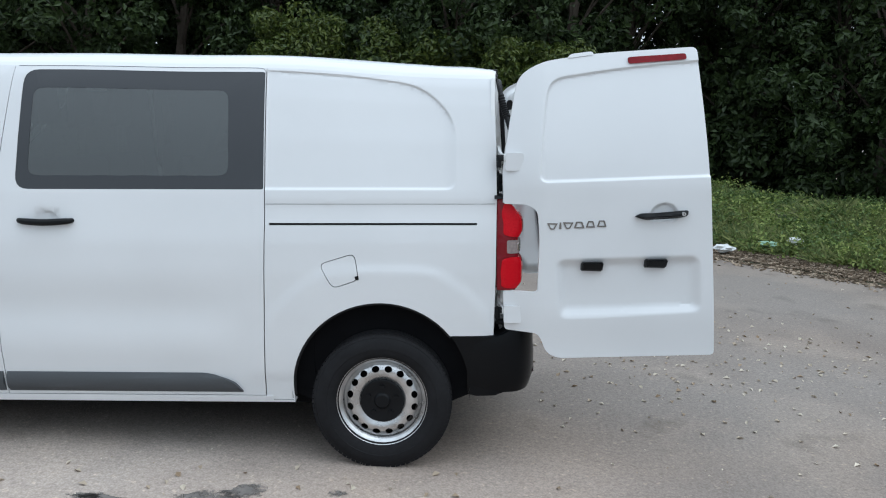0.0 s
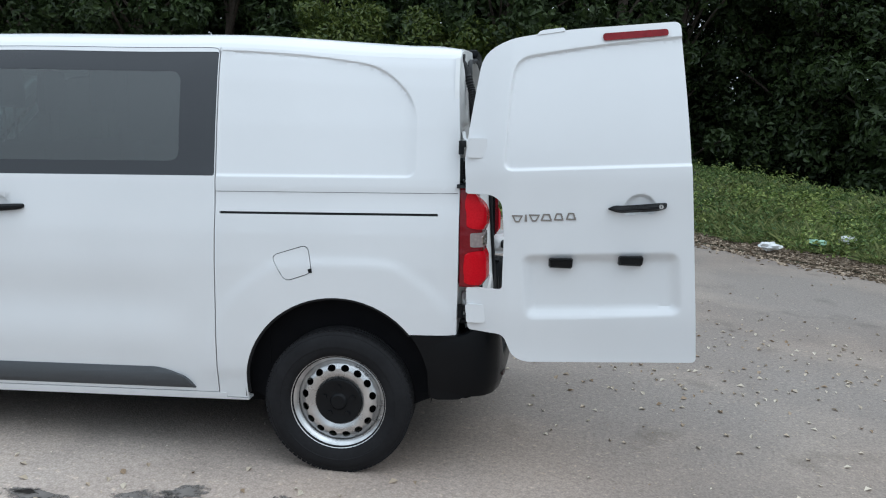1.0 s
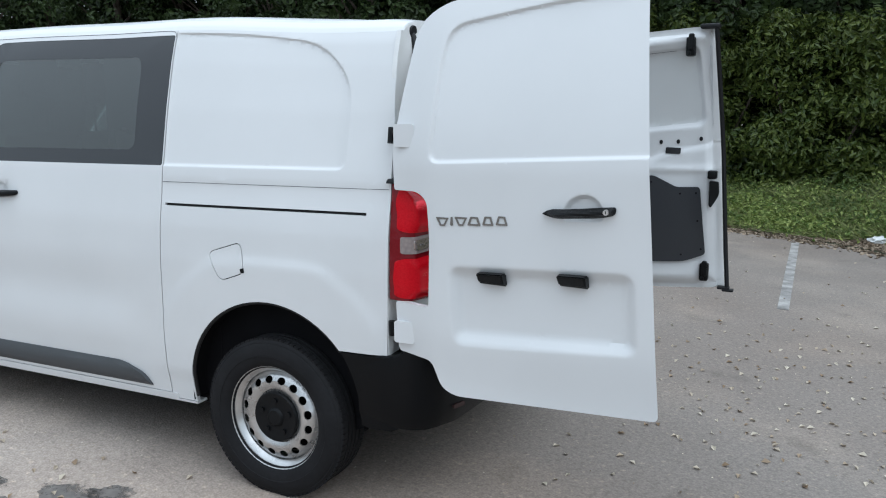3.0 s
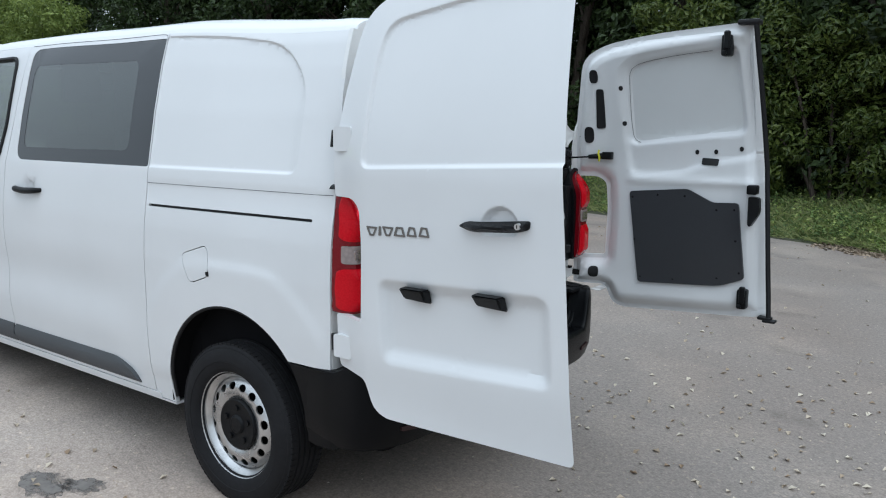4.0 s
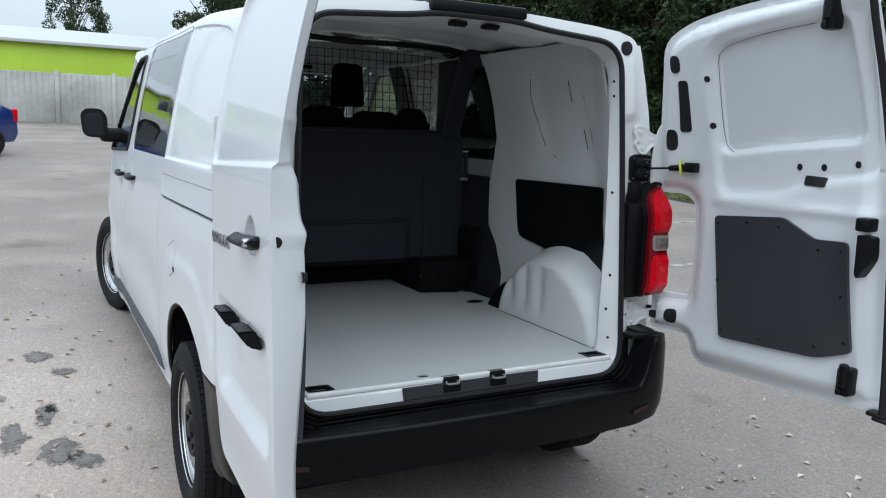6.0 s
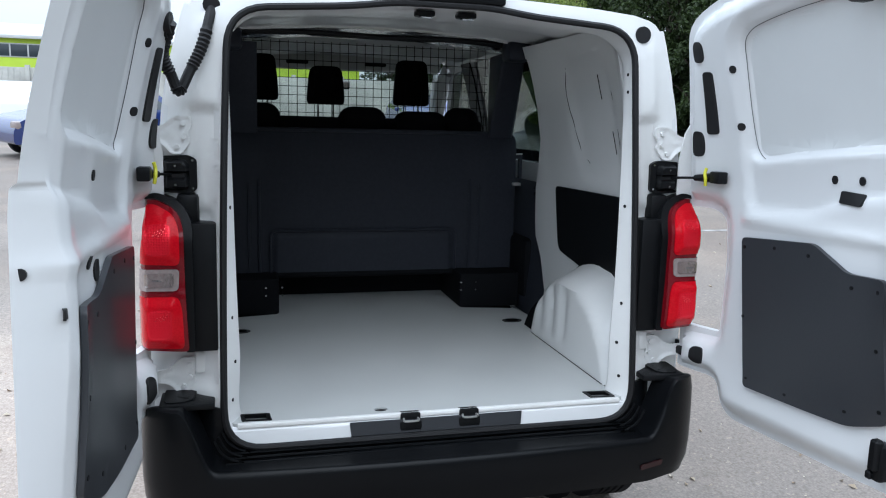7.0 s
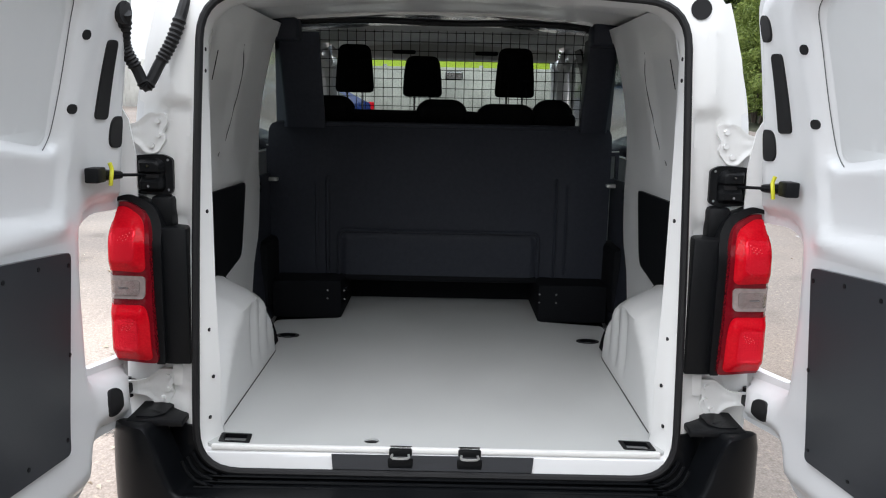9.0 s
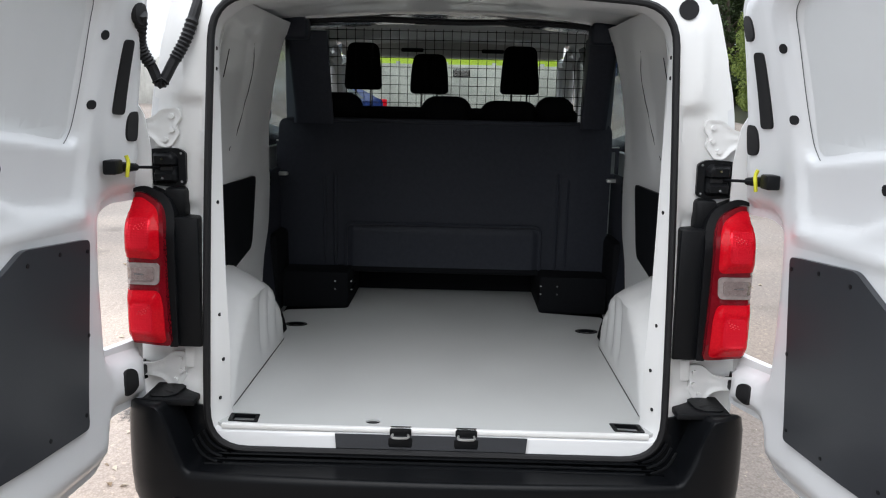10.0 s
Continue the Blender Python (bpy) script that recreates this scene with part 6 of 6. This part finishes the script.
def tree_kind(seed, height, spread, per=125, n=130, size=0.100):
    """Trunk, limbs and a leafy crown in clumps."""
    rng = np.random.default_rng(seed)
    wood = bmesh.new()
    top = np.array([rng.normal(0, 0.3), rng.normal(0, 0.3), height * 0.85])
    trunk = [np.array([0, 0, -0.2]), np.array([rng.normal(0, 0.1), rng.normal(0, 0.1), height * 0.3]), top * np.array([0.6, 0.6, 0.7]), top]
    tl = curve(trunk, 5)
    tube(tl, [0.16 * (1 - 0.85 * i / (len(tl) - 1)) + 0.015 for i in range(len(tl))], 8, bm=wood)
    centres, radii = [], []
    for i in range(n):
        h = rng.uniform(0.03, 1.0) ** 1.1
        ang, q = rng.uniform(0, 2 * math.pi), rng.uniform(0.35, 1.0)
        wide = spread * (0.75 + 0.35 * math.sin(math.pi * min(1, h * 1.05))) * (1.0 if h < 0.75 else 1.0 - 1.8 * (h - 0.75))
        c = np.array([math.cos(ang) * wide * q, math.sin(ang) * wide * q, h * height + 0.2])
        centres.append(c)
        radii.append(rng.uniform(0.3, 0.65))
        if i % 5 == 0:
            base = np.array(tl[min(len(tl) - 1, int(h * 0.7 * len(tl)))])
            mid = (base + c) / 2 + np.array([0, 0, 0.15])
            tube(curve([base, mid, c], 4), [0.045 - 0.004 * j for j in range(9)], 5, bm=wood)
    return wood, leaf_mesh("crown", LEAF_DARK, clumps(rng, centres, radii, per), size, seed + 50)


kinds = []
for seed, hgt, spr in ((3, 8.5, 2.3), (7, 7.6, 2.5), (11, 9.2, 2.2), (19, 8.0, 2.6)):
    wood, crown = tree_kind(seed, hgt, spr)
    t = tagged(new("tree"), "dark green broadleaf tree in a dense row", "tree", "tree row behind the verge")
    part("trunk", wood, BARK, t)
    c = new("crown", crown)
    c.parent = t
    kinds.append(t)
rng = np.random.default_rng(5)
spots = [(x, 14.6 + rng.normal(0, 0.4)) for x in np.arange(-26, 10, 2.3)] + [(x + 1.3, 17.2 + rng.normal(0, 0.5)) for x in np.arange(-27, 14, 2.4)] + [(x, 20.5 + rng.normal(0, 0.5)) for x in np.arange(-28, 16, 2.8)]
spots += [(x, y) for x in (-36, -39.5, -43) for y in (9.5, 12.6, 15.8, 19)] + [(-46, 8.6), (-48.5, 11.5), (-62, 2.0)]
spots += [(8.5, 12.2), (10.5, 9.6), (12.0, 6.5), (13.5, 3.0), (15.2, -1.0), (12.5, 12.5), (15.0, 8.5), (17, 3)]
for i, (x, y) in enumerate(spots):
    m = pose(x + rng.normal(0, 0.3), y, 0.3, 0, 0, rng.uniform(0, 360))
    if i < 4:
        kinds[i].matrix_basis = m
    else:
        copy_thing(kinds[i % 4], m)


LEAF_HEDGE = leafy("young_hedge_leaves", (0.10, 0.15, 0.03), (0.26, 0.32, 0.08), 0.5)


def laurel(seed, n, per, rx, ry, h):
    rng = np.random.default_rng(seed)
    centres = [np.array([rng.uniform(-rx, rx), rng.uniform(-ry, ry), rng.uniform(0.25, h)]) for i in range(n)]
    radii = [rng.uniform(0.28, 0.55) for i in range(n)]
    wood = bmesh.new()
    for i in range(9):
        c = centres[i]
        tube(curve([(c[0] * 0.3, c[1] * 0.3, -0.2), (c[0] * 0.6, c[1] * 0.6, c[2] * 0.5), tuple(c)], 4), [0.04 - 0.003 * j for j in range(9)], 5, bm=wood)
    return wood, leaf_mesh("crown", LEAF_LAUREL, clumps(rng, centres, radii, per), 0.058, seed + 9, 0.2, 2.3)


for i, (x, y, rx, h) in enumerate(((-3.6, 12.9, 1.5, 3.5), (-0.9, 12.8, 1.4, 3.2), (1.2, 12.3, 0.85, 3.1), (-26.5, 11.2, 1.9, 4.6), (-30.5, 12.4, 2.0, 5.2), (-34.5, 14.0, 2.0, 5.6))):
    wood, crown = laurel(30 + i, 95, 210, rx, 0.7, h)
    if x < -20:
        crown.materials[0] = LEAF_HEDGE
    b = tagged(new("laurel_bush"), "yellow-green laurel bush at the verge", "bush", "laurel bushes")
    part("stem", wood, BARK, b)
    c = new("crown", crown)
    c.parent = b
    b.matrix_basis = pose(x, y, 0.35)


def grass():
    rng = np.random.default_rng(77)
    v, f = [], []
    line = edge_offset(0.0)
    lo, hi = 10, len(line) - 6
    for i in range(90000):
        t = rng.uniform(lo, hi - 1)
        j = int(t)
        d = abs(rng.normal(0, 1.0)) * 1.6 + rng.uniform(-0.06, 0.25)
        a, b = Vector(line[j]), Vector(line[j + 1])
        q = a.lerp(b, t - j)
        tt = (b - a).normalized()
        x, y = q.x - tt.y * d, q.y + tt.x * d
        if not -14 < x < 9 or d > 4.6 or d < 0.55 * float(sm(0.5, 2.5, x)) * (0.6 + 0.5 * noise.noise((x * 2.0, y * 2.0, 7.0)) + 0.4):
            continue
        z = bank_height(x, max(d, 0)) - 0.01
        h = rng.uniform(0.05, 0.17) * (0.5 + 0.5 * min(1.0, max(d, 0))) * (1.1 + 1.0 * noise.noise((x * 0.9, y * 0.9, 1.0)))
        h = min(0.30, 0.85 * h * (2.0 if rng.uniform() < 0.04 else 1.0))
        ang = rng.uniform(0, math.pi)
        w = rng.uniform(0.005, 0.014)
        ca, sa, l0, l1 = math.cos(ang) * w, math.sin(ang) * w, rng.normal(0, 0.06), rng.normal(0, 0.06)
        k = len(v)
        v += [(x - ca, y - sa, z), (x + ca, y + sa, z), (x + l0 + ca * 0.7, y + l1 + sa * 0.7, z + h * 0.7), (x + l0 * 2, y + l1 * 2, z + h)]
        f += [(k, k + 1, k + 2), (k, k + 2, k + 3)]
    me = bpy.data.meshes.new("grass")
    me.from_pydata(v, [], f)
    me.materials.append(LEAF_GRASS)
    return me


def weeds(fresh):
    """Low leafy mounds over the bank, in patches of two greens."""
    rng = np.random.default_rng(91)
    line = edge_offset(0.0)
    spots = []
    for i in range(3000):
        t = rng.uniform(10, len(line) - 8)
        j = int(t)
        d = rng.uniform(0.15, 4.6)
        a, b = Vector(line[j]), Vector(line[j + 1])
        q, tt = a.lerp(b, t - j), (b - a).normalized()
        x, y = q.x - tt.y * d, q.y + tt.x * d
        dens = noise.noise((x * 0.7, y * 0.7, 3.0)) + 0.25 * rng.normal()
        z, r = bank_height(x, d), rng.uniform(0.08, 0.26) * (1.15 + 0.9 * noise.noise((x * 0.5, y * 0.5, 9.0)))
        if not -14 < x < 9.5 or (dens > 0.0) != fresh or d < 0.5 * float(sm(0.5, 2.5, x)):
            continue
        tall = rng.uniform(0.7, 1.7)
        for k in range(32):
            v = rng.normal(0, 1, 3)
            v[2] = abs(v[2])
            v /= np.linalg.norm(v)
            spots.append((np.array([x, y, z]) + v * r * np.array([1.2, 1.2, tall]) * rng.uniform(0.45, 1.0), v))
    return leaf_mesh("weeds", LEAF_WEED if fresh else LEAF_IVY, spots, 0.036, 92, 0.25, 1.9)


LEAF_WEED = leafy("fresh_weed_leaves", (0.10, 0.165, 0.032), (0.34, 0.39, 0.12), 0.55)
LEAF_IVY = leafy("dark_weed_leaves", (0.045, 0.085, 0.022), (0.18, 0.25, 0.075), 0.5)
tagged(new("verge_weeds", weeds(True)), "fresh yellow-green weeds over the verge", "weeds", kind="stuff")
tagged(new("verge_ivy", weeds(False)), "darker green nettles and ivy over the verge", "weeds", kind="stuff")
tagged(new("verge_grass", grass()), "rough green grass and weeds on the verge", "grass", kind="stuff")


# ---------------------------------------------------------------- car park details
LINE_PAINT = surface("worn_white_line_paint", (0.40, 0.385, 0.37), 0.8, grain=0.3, scale=60, stain=0.6, stain_scale=6)
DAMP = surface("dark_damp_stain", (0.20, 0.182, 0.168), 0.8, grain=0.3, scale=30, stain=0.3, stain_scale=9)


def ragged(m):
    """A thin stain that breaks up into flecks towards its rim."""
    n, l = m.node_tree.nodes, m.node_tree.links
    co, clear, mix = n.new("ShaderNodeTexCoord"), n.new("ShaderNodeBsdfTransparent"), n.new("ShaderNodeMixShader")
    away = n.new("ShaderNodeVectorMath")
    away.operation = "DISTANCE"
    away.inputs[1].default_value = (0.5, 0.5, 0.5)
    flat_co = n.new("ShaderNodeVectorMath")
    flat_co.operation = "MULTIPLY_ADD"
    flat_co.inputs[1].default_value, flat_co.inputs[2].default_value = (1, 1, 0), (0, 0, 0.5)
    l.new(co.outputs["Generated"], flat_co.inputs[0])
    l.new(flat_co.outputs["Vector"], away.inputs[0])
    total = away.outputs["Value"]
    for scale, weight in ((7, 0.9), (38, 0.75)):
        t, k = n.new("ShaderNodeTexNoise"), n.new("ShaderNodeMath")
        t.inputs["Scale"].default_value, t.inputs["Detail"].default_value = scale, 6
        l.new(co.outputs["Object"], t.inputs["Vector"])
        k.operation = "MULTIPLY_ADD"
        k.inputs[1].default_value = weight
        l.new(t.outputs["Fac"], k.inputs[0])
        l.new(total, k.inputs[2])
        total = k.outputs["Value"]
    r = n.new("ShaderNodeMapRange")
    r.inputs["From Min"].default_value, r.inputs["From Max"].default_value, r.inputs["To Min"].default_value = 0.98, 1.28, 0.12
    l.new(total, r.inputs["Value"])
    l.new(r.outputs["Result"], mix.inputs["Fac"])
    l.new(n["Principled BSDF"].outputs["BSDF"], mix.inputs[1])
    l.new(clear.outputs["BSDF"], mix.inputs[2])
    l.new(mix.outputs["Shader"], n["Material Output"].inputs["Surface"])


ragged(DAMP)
CONCRETE = surface("grey_fence_concrete", (0.47, 0.47, 0.44), 0.85, grain=0.15, scale=6, stain=0.35, stain_scale=0.8)
LIME = surface("lime_green_cladding", (0.42, 0.58, 0.035), 0.55, grain=0.06, scale=3, stain=0.1, stain_scale=0.4)
ROOFING = surface("pale_grey_roofing", (0.45, 0.46, 0.46), 0.6, grain=0.1, scale=2)
GALV = surface("galvanised_steel", (0.32, 0.33, 0.34), 0.5, metal=0.6, grain=0.1)
BLUE = surface("dark_blue_car_paint", (0.012, 0.028, 0.13), 0.25, grain=0.05, coat=0.8)
WHITECAR = surface("white_car_paint", (0.7, 0.7, 0.7), 0.3, grain=0.02, coat=0.6)
CARGLASS = surface("dark_car_window", (0.05, 0.06, 0.065), 0.06, grain=0.05)
DARKWIN = surface("dark_window_glass", (0.03, 0.04, 0.05), 0.08, grain=0.05)
LITTER = surface("crumpled_white_plastic", (0.65, 0.66, 0.66), 0.5, grain=0.1, scale=20)
LITTER_GREEN = surface("faded_green_plastic", (0.30, 0.48, 0.36), 0.5, grain=0.1, scale=20)
DEAD = leafy("dry_fallen_leaves", (0.26, 0.18, 0.11), (0.66, 0.60, 0.50), 0.8, 0.1)
DEBRIS = leafy("brown_leaf_litter", (0.10, 0.075, 0.05), (0.46, 0.37, 0.28), 0.9, 0.1)

for i, x in enumerate((1.1, -1.55, -4.2, -6.85, -9.5)):
    bm = slab([(x - 0.05, 4.1), (x + 0.05, 4.1), (x + 0.05, 9.15 - 0.6 * (x > 0)), (x - 0.05, 9.15 - 0.6 * (x > 0))], lambda a, b: col(a, b, 0.004 + 0 * a), lambda a, b: col(a, b, 0.0005 + 0 * a))
    tagged(new("bay_line", smooth_mesh(bm, "bay_line", LINE_PAINT)), "faded white parking bay line painted on the asphalt", "road marking", "parking bay lines", "structure")


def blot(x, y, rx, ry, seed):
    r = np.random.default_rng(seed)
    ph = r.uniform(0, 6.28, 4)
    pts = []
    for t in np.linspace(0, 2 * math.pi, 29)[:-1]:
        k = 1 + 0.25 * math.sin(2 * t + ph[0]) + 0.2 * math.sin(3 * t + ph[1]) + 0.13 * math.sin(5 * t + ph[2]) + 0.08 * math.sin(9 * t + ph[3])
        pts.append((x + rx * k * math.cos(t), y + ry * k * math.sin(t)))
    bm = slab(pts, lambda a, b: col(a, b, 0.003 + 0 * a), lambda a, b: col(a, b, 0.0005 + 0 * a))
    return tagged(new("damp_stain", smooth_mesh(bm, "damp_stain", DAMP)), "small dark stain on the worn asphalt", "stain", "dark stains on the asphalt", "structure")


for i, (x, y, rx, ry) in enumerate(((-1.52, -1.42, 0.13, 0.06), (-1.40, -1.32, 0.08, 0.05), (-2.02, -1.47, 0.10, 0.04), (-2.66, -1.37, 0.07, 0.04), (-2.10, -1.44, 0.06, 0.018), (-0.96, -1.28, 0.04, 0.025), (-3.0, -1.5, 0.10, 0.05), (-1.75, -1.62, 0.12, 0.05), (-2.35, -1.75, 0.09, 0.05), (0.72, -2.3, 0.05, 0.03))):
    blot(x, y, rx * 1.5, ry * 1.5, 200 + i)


def scatter(name, mat, pts, size, seed, label):
    rng = np.random.default_rng(seed)
    spots = [(np.array([x, y, z + 0.008]), np.array([0, 0, 1.6])) for x, y, z in pts]
    me = leaf_mesh(name, mat, spots, size, seed, 0.35, 1.6, 0.6)
    tagged(new(name, me), label, "leaves", kind="stuff")


rng = np.random.default_rng(12)
pts = [(rng.uniform(-6, 7), rng.uniform(-3.6, 9), 0.0) for i in range(420)]
pts += [(rng.normal(1.3, 1.0), rng.normal(1.6, 1.1), 0.0) for i in range(420)]
pts += [(rng.normal(-1.5, 1.2), rng.normal(-1.6, 0.4), 0.0) for i in range(110)]
pts = [p for p in pts if not (-4.9 < p[0] < -0.1 and -0.9 < p[1] < 0.9)]
scatter("fallen_leaves", DEAD, pts, 0.026, 5, "pale dry leaves scattered on the asphalt")
grit = [(rng.uniform(-5, 5.5), rng.uniform(-3.6, 6), 0.0) for i in range(2600)]
scatter("grit", DEAD, grit, 0.007, 6, "pale grit and leaf crumbs on the asphalt")
line = edge_offset(0.0)
litter = []
for i in range(15000):
    t = rng.uniform(24, len(line) - 14)
    j = int(t)
    a, b = Vector(line[j]), Vector(line[j + 1])
    q, tt = a.lerp(b, t - j), (b - a).normalized()
    d = rng.normal(0.12, 0.20) if q.x < 1.5 else rng.normal(0.30, 0.26)
    x, y = q.x - tt.y * d, q.y + tt.x * d
    litter.append((x, y, bank_height(x, d) if d > 0 else 0.0))
scatter("leaf_litter", DEBRIS, litter, 0.05, 7, "brown leaf litter along the edge of the asphalt")


def crumple(name, mat, x, y, z, sx, sy, sz, seed, label):
    bm = bmesh.new()
    bmesh.ops.create_icosphere(bm, subdivisions=3, radius=1)
    for v in bm.verts:
        n = noise.noise(v.co * 2.1 + Vector((seed, 0, 0))) * 0.5 + noise.noise(v.co * 5 + Vector((0, seed, 0))) * 0.2
        v.co = Vector((v.co.x * sx, v.co.y * sy, v.co.z * sz)) * (1 + n)
    ob = tagged(new(name, smooth_mesh(bm, name, mat)), label, "litter")
    ob.location = (x, y, z + sz * 0.7)


crumple("plastic_bag", LITTER, 4.62, 6.95, bank_height(4.7, 0.6) + 0.13, 0.12, 0.08, 0.07, 3, "crumpled white plastic bag lying in the verge")
crumple("plastic_wrapper", LITTER_GREEN, 4.25, 6.95, bank_height(4.3, 0.5) + 0.12, 0.17, 0.07, 0.04, 5, "faded pale green wrapper lying in the verge")
crumple("plastic_bag", LITTER, 3.62, 7.05, bank_height(3.6, 0.25) + 0.06, 0.14, 0.09, 0.06, 8, "crumpled white plastic bag lying in the verge")
crumple("paper_scrap", LITTER, 2.15, 8.85, bank_height(2.1, 0.4), 0.12, 0.07, 0.06, 11, "crumpled pale paper scrap at the edge of the grass")

# ---------------------------------------------------------------- fence, building, mast and cars beyond the van
FX = -30.5
fence = tagged(new("panel_fence"), "tall grey concrete panel fence along the yard", "fence")
for i in range(14):
    y0 = -20.0 + i * 1.95
    post = part("fence_post", block((FX - 0.08, y0 - 0.08, 0), (FX + 0.10, y0 + 0.08, 1.96), 0.02), CONCRETE, fence)
    bm = bmesh.new()
    pan = part("fence_panel", block((FX - 0.04, y0 + 0.08, 0.05), (FX + 0.03, y0 + 1.87, 1.87), 0.01), CONCRETE, fence)
    for r in range(1, 9):
        yy = y0 + 0.08 + r * 0.2
        part("panel_rib", block((FX + 0.028, yy - 0.02, 0.07), (FX + 0.045, yy + 0.02, 1.85), 0.005, 1), CONCRETE, pan)
hall = tagged(new("green_hall"), "low lime-green clad industrial hall with a pale roof", "building")
HX = -38.0
part("wall", block((HX - 9, -13, 0), (HX, 5.2, 3.25), 0.02), LIME, hall)
roof_pts = [(HX - 9.2, -13.2, 3.25), (HX + 0.25, -13.2, 3.25), (HX + 0.25, 5.4, 3.25), (HX - 9.2, 5.4, 3.25), (HX - 4.5, -13.2, 4.05), (HX - 4.5, 5.4, 4.05)]
part("roof", from_lists(roof_pts, [(0, 1, 4), (1, 2, 5, 4), (2, 3, 5), (3, 0, 4, 5), (0, 3, 2, 1)]), ROOFING, hall)
part("roof_edge", block((HX + 0.02, -13.1, 3.15), (HX + 0.30, 5.3, 3.30), 0.02), ROOFING, hall)
for y0 in (-7.6, -11.5):
    w = part("window", block((HX - 0.05, y0, 2.32), (HX + 0.03, y0 + 2.3, 2.95), 0.01), ROOFING, hall)
    for j in range(3):
        part("pane", block((HX + 0.0, y0 + 0.06 + j * 0.75, 2.37), (HX + 0.045, y0 + 0.74 + j * 0.75, 2.90), 0.005), DARKWIN, w)
for y0 in np.arange(-12, 5, 2.6):
    part("cladding_joint", block((HX - 0.01, y0 - 0.015, 0), (HX + 0.012, y0 + 0.015, 3.15)), LIME, hall)
mast = tagged(new("lattice_mast"), "tall galvanised lattice mast behind the hall", "mast")
MX, MY = -50.0, -10.0
legs = [(MX + a, MY + b) for a, b in ((0, -0.9), (0, 0.9), (1.5, 0))]
for x, y in legs:
    part("mast_leg", tube([(x, y, 0), (MX + 0.5 + (x - MX - 0.5) * 0.6, MY + (y - MY) * 0.6, 16)], 0.07, 6), GALV, mast)
for z in np.arange(0.5, 15, 1.5):
    k0, k1 = 1 - 0.4 * z / 16, 1 - 0.4 * (z + 1.5) / 16
    for i in range(3):
        (xa, ya), (xb, yb) = legs[i], legs[(i + 1) % 3]
        p = lambda x, y, k, h: (MX + 0.5 + (x - MX - 0.5) * k, MY + (y - MY) * k, h)
        part("mast_brace", tube([p(xa, ya, k0, z), p(xb, yb, k1, z + 1.5)], 0.03, 5), GALV, mast)
part("mast_cable", tube([(MX + 0.5, MY + 0.1, 0), (MX + 0.5, MY + 0.1, 16)], 0.16, 8), GALV, mast)


def car(name, label, paint, m):
    """A small hatchback: x is its left side, y runs to its front (minus)."""
    root = tagged(new(name), label, "car")
    side_line = rounded([(-2.0, 0.32), (-2.02, 0.60), (-1.85, 0.82), (-1.05, 0.96), (-0.35, 1.42), (0.9, 1.47), (1.65, 1.05), (1.95, 0.95), (2.0, 0.45), (1.9, 0.30)], [0.08, 0.12, 0.15, 0.2, 0.3, 0.3, 0.2, 0.1, 0.1, 0.05], 5)
    w = lambda sgn: (lambda y, z: col(sgn * (0.85 - 0.22 * sm(0.85, 1.5, z) - 0.03 * sm(0.6, 0.3, z) - 0.12 * sm(1.5, 2.05, np.abs(y))), y, z))
    part("body", slab(side_line, w(1), w(-1), (), 0.1), paint, root)
    glassy = rounded([(-0.93, 0.99), (-0.32, 1.36), (0.85, 1.40), (1.35, 1.02)], 0.06, 4)
    g = lambda sgn, d: (lambda y, z: w(sgn)(y, z) + np.array([sgn * d, 0, 0]))
    for sgn in (1, -1):
        part("side_window", slab(glassy, g(sgn, 0.004), g(sgn, -0.02), (), 0.1), CARGLASS, root)
        part("door_pillar", slab(box2(0.18, 0.98, 0.26, 1.40, 0.01), g(sgn, 0.008), g(sgn, -0.02), (), 0.1), BLACK, root)
        part("rubbing_strip", slab(box2(-0.85, 0.55, 1.0, 0.60, 0.01), g(sgn, 0.012), g(sgn, -0.02), (), 0.1), BLACK, root)
        part("door_mirror", block((sgn * 0.93 - 0.06, -0.80, 0.98), (sgn * 0.93 + 0.06, -0.70, 1.10), 0.03), paint, root)
        for c in (-1.25, 1.3):
            t = lathe([(0.19, -0.09), (0.28, -0.10), (0.31, -0.07), (0.31, 0.07), (0.28, 0.09), (0.19, 0.09)], 32)
            bmesh.ops.rotate(t, verts=t.verts[:], cent=(0, 0, 0), matrix=Matrix.Rotation(radians(-90 * -sgn), 3, "Z"))
            bmesh.ops.translate(t, verts=t.verts[:], vec=(sgn * 0.78, c, 0.31))
            wh = part("wheel", t, TYRE, root)
            h = lathe([(0.0, -0.085), (0.05, -0.09), (0.16, -0.075), (0.195, -0.08), (0.195, -0.05)], 24)
            bmesh.ops.rotate(h, verts=h.verts[:], cent=(0, 0, 0), matrix=Matrix.Rotation(radians(-90 * -sgn), 3, "Z"))
            bmesh.ops.translate(h, verts=h.verts[:], vec=(sgn * 0.78, c, 0.31))
            part("hubcap", h, STEEL, wh)
    for sgn in (1, -1):
        part("headlamp", block((sgn * 0.62 - 0.14, -1.98, 0.62), (sgn * 0.62 + 0.14, -1.80, 0.78), 0.04), CLEAR, root)
        part("tail_lamp", block((sgn * 0.68 - 0.08, 1.86, 0.72), (sgn * 0.68 + 0.08, 2.0, 1.0), 0.03), RED, root)
    root.matrix_basis = m
    return root


car("blue_hatchback", "dark blue hatchback parked across the yard", BLUE, pose(-16.6, -3.75, 0, 0, 0, 35))
car("white_hatchback", "white hatchback with red tail lamps parked by the fence", WHITECAR, pose(-23.5, -7.0, 0, 0, 0, -84))
car("blue_hatchback", "dark blue hatchback parked near the grey fence", BLUE, pose(-21.5, 4.75, 0, 0, 0, 90))
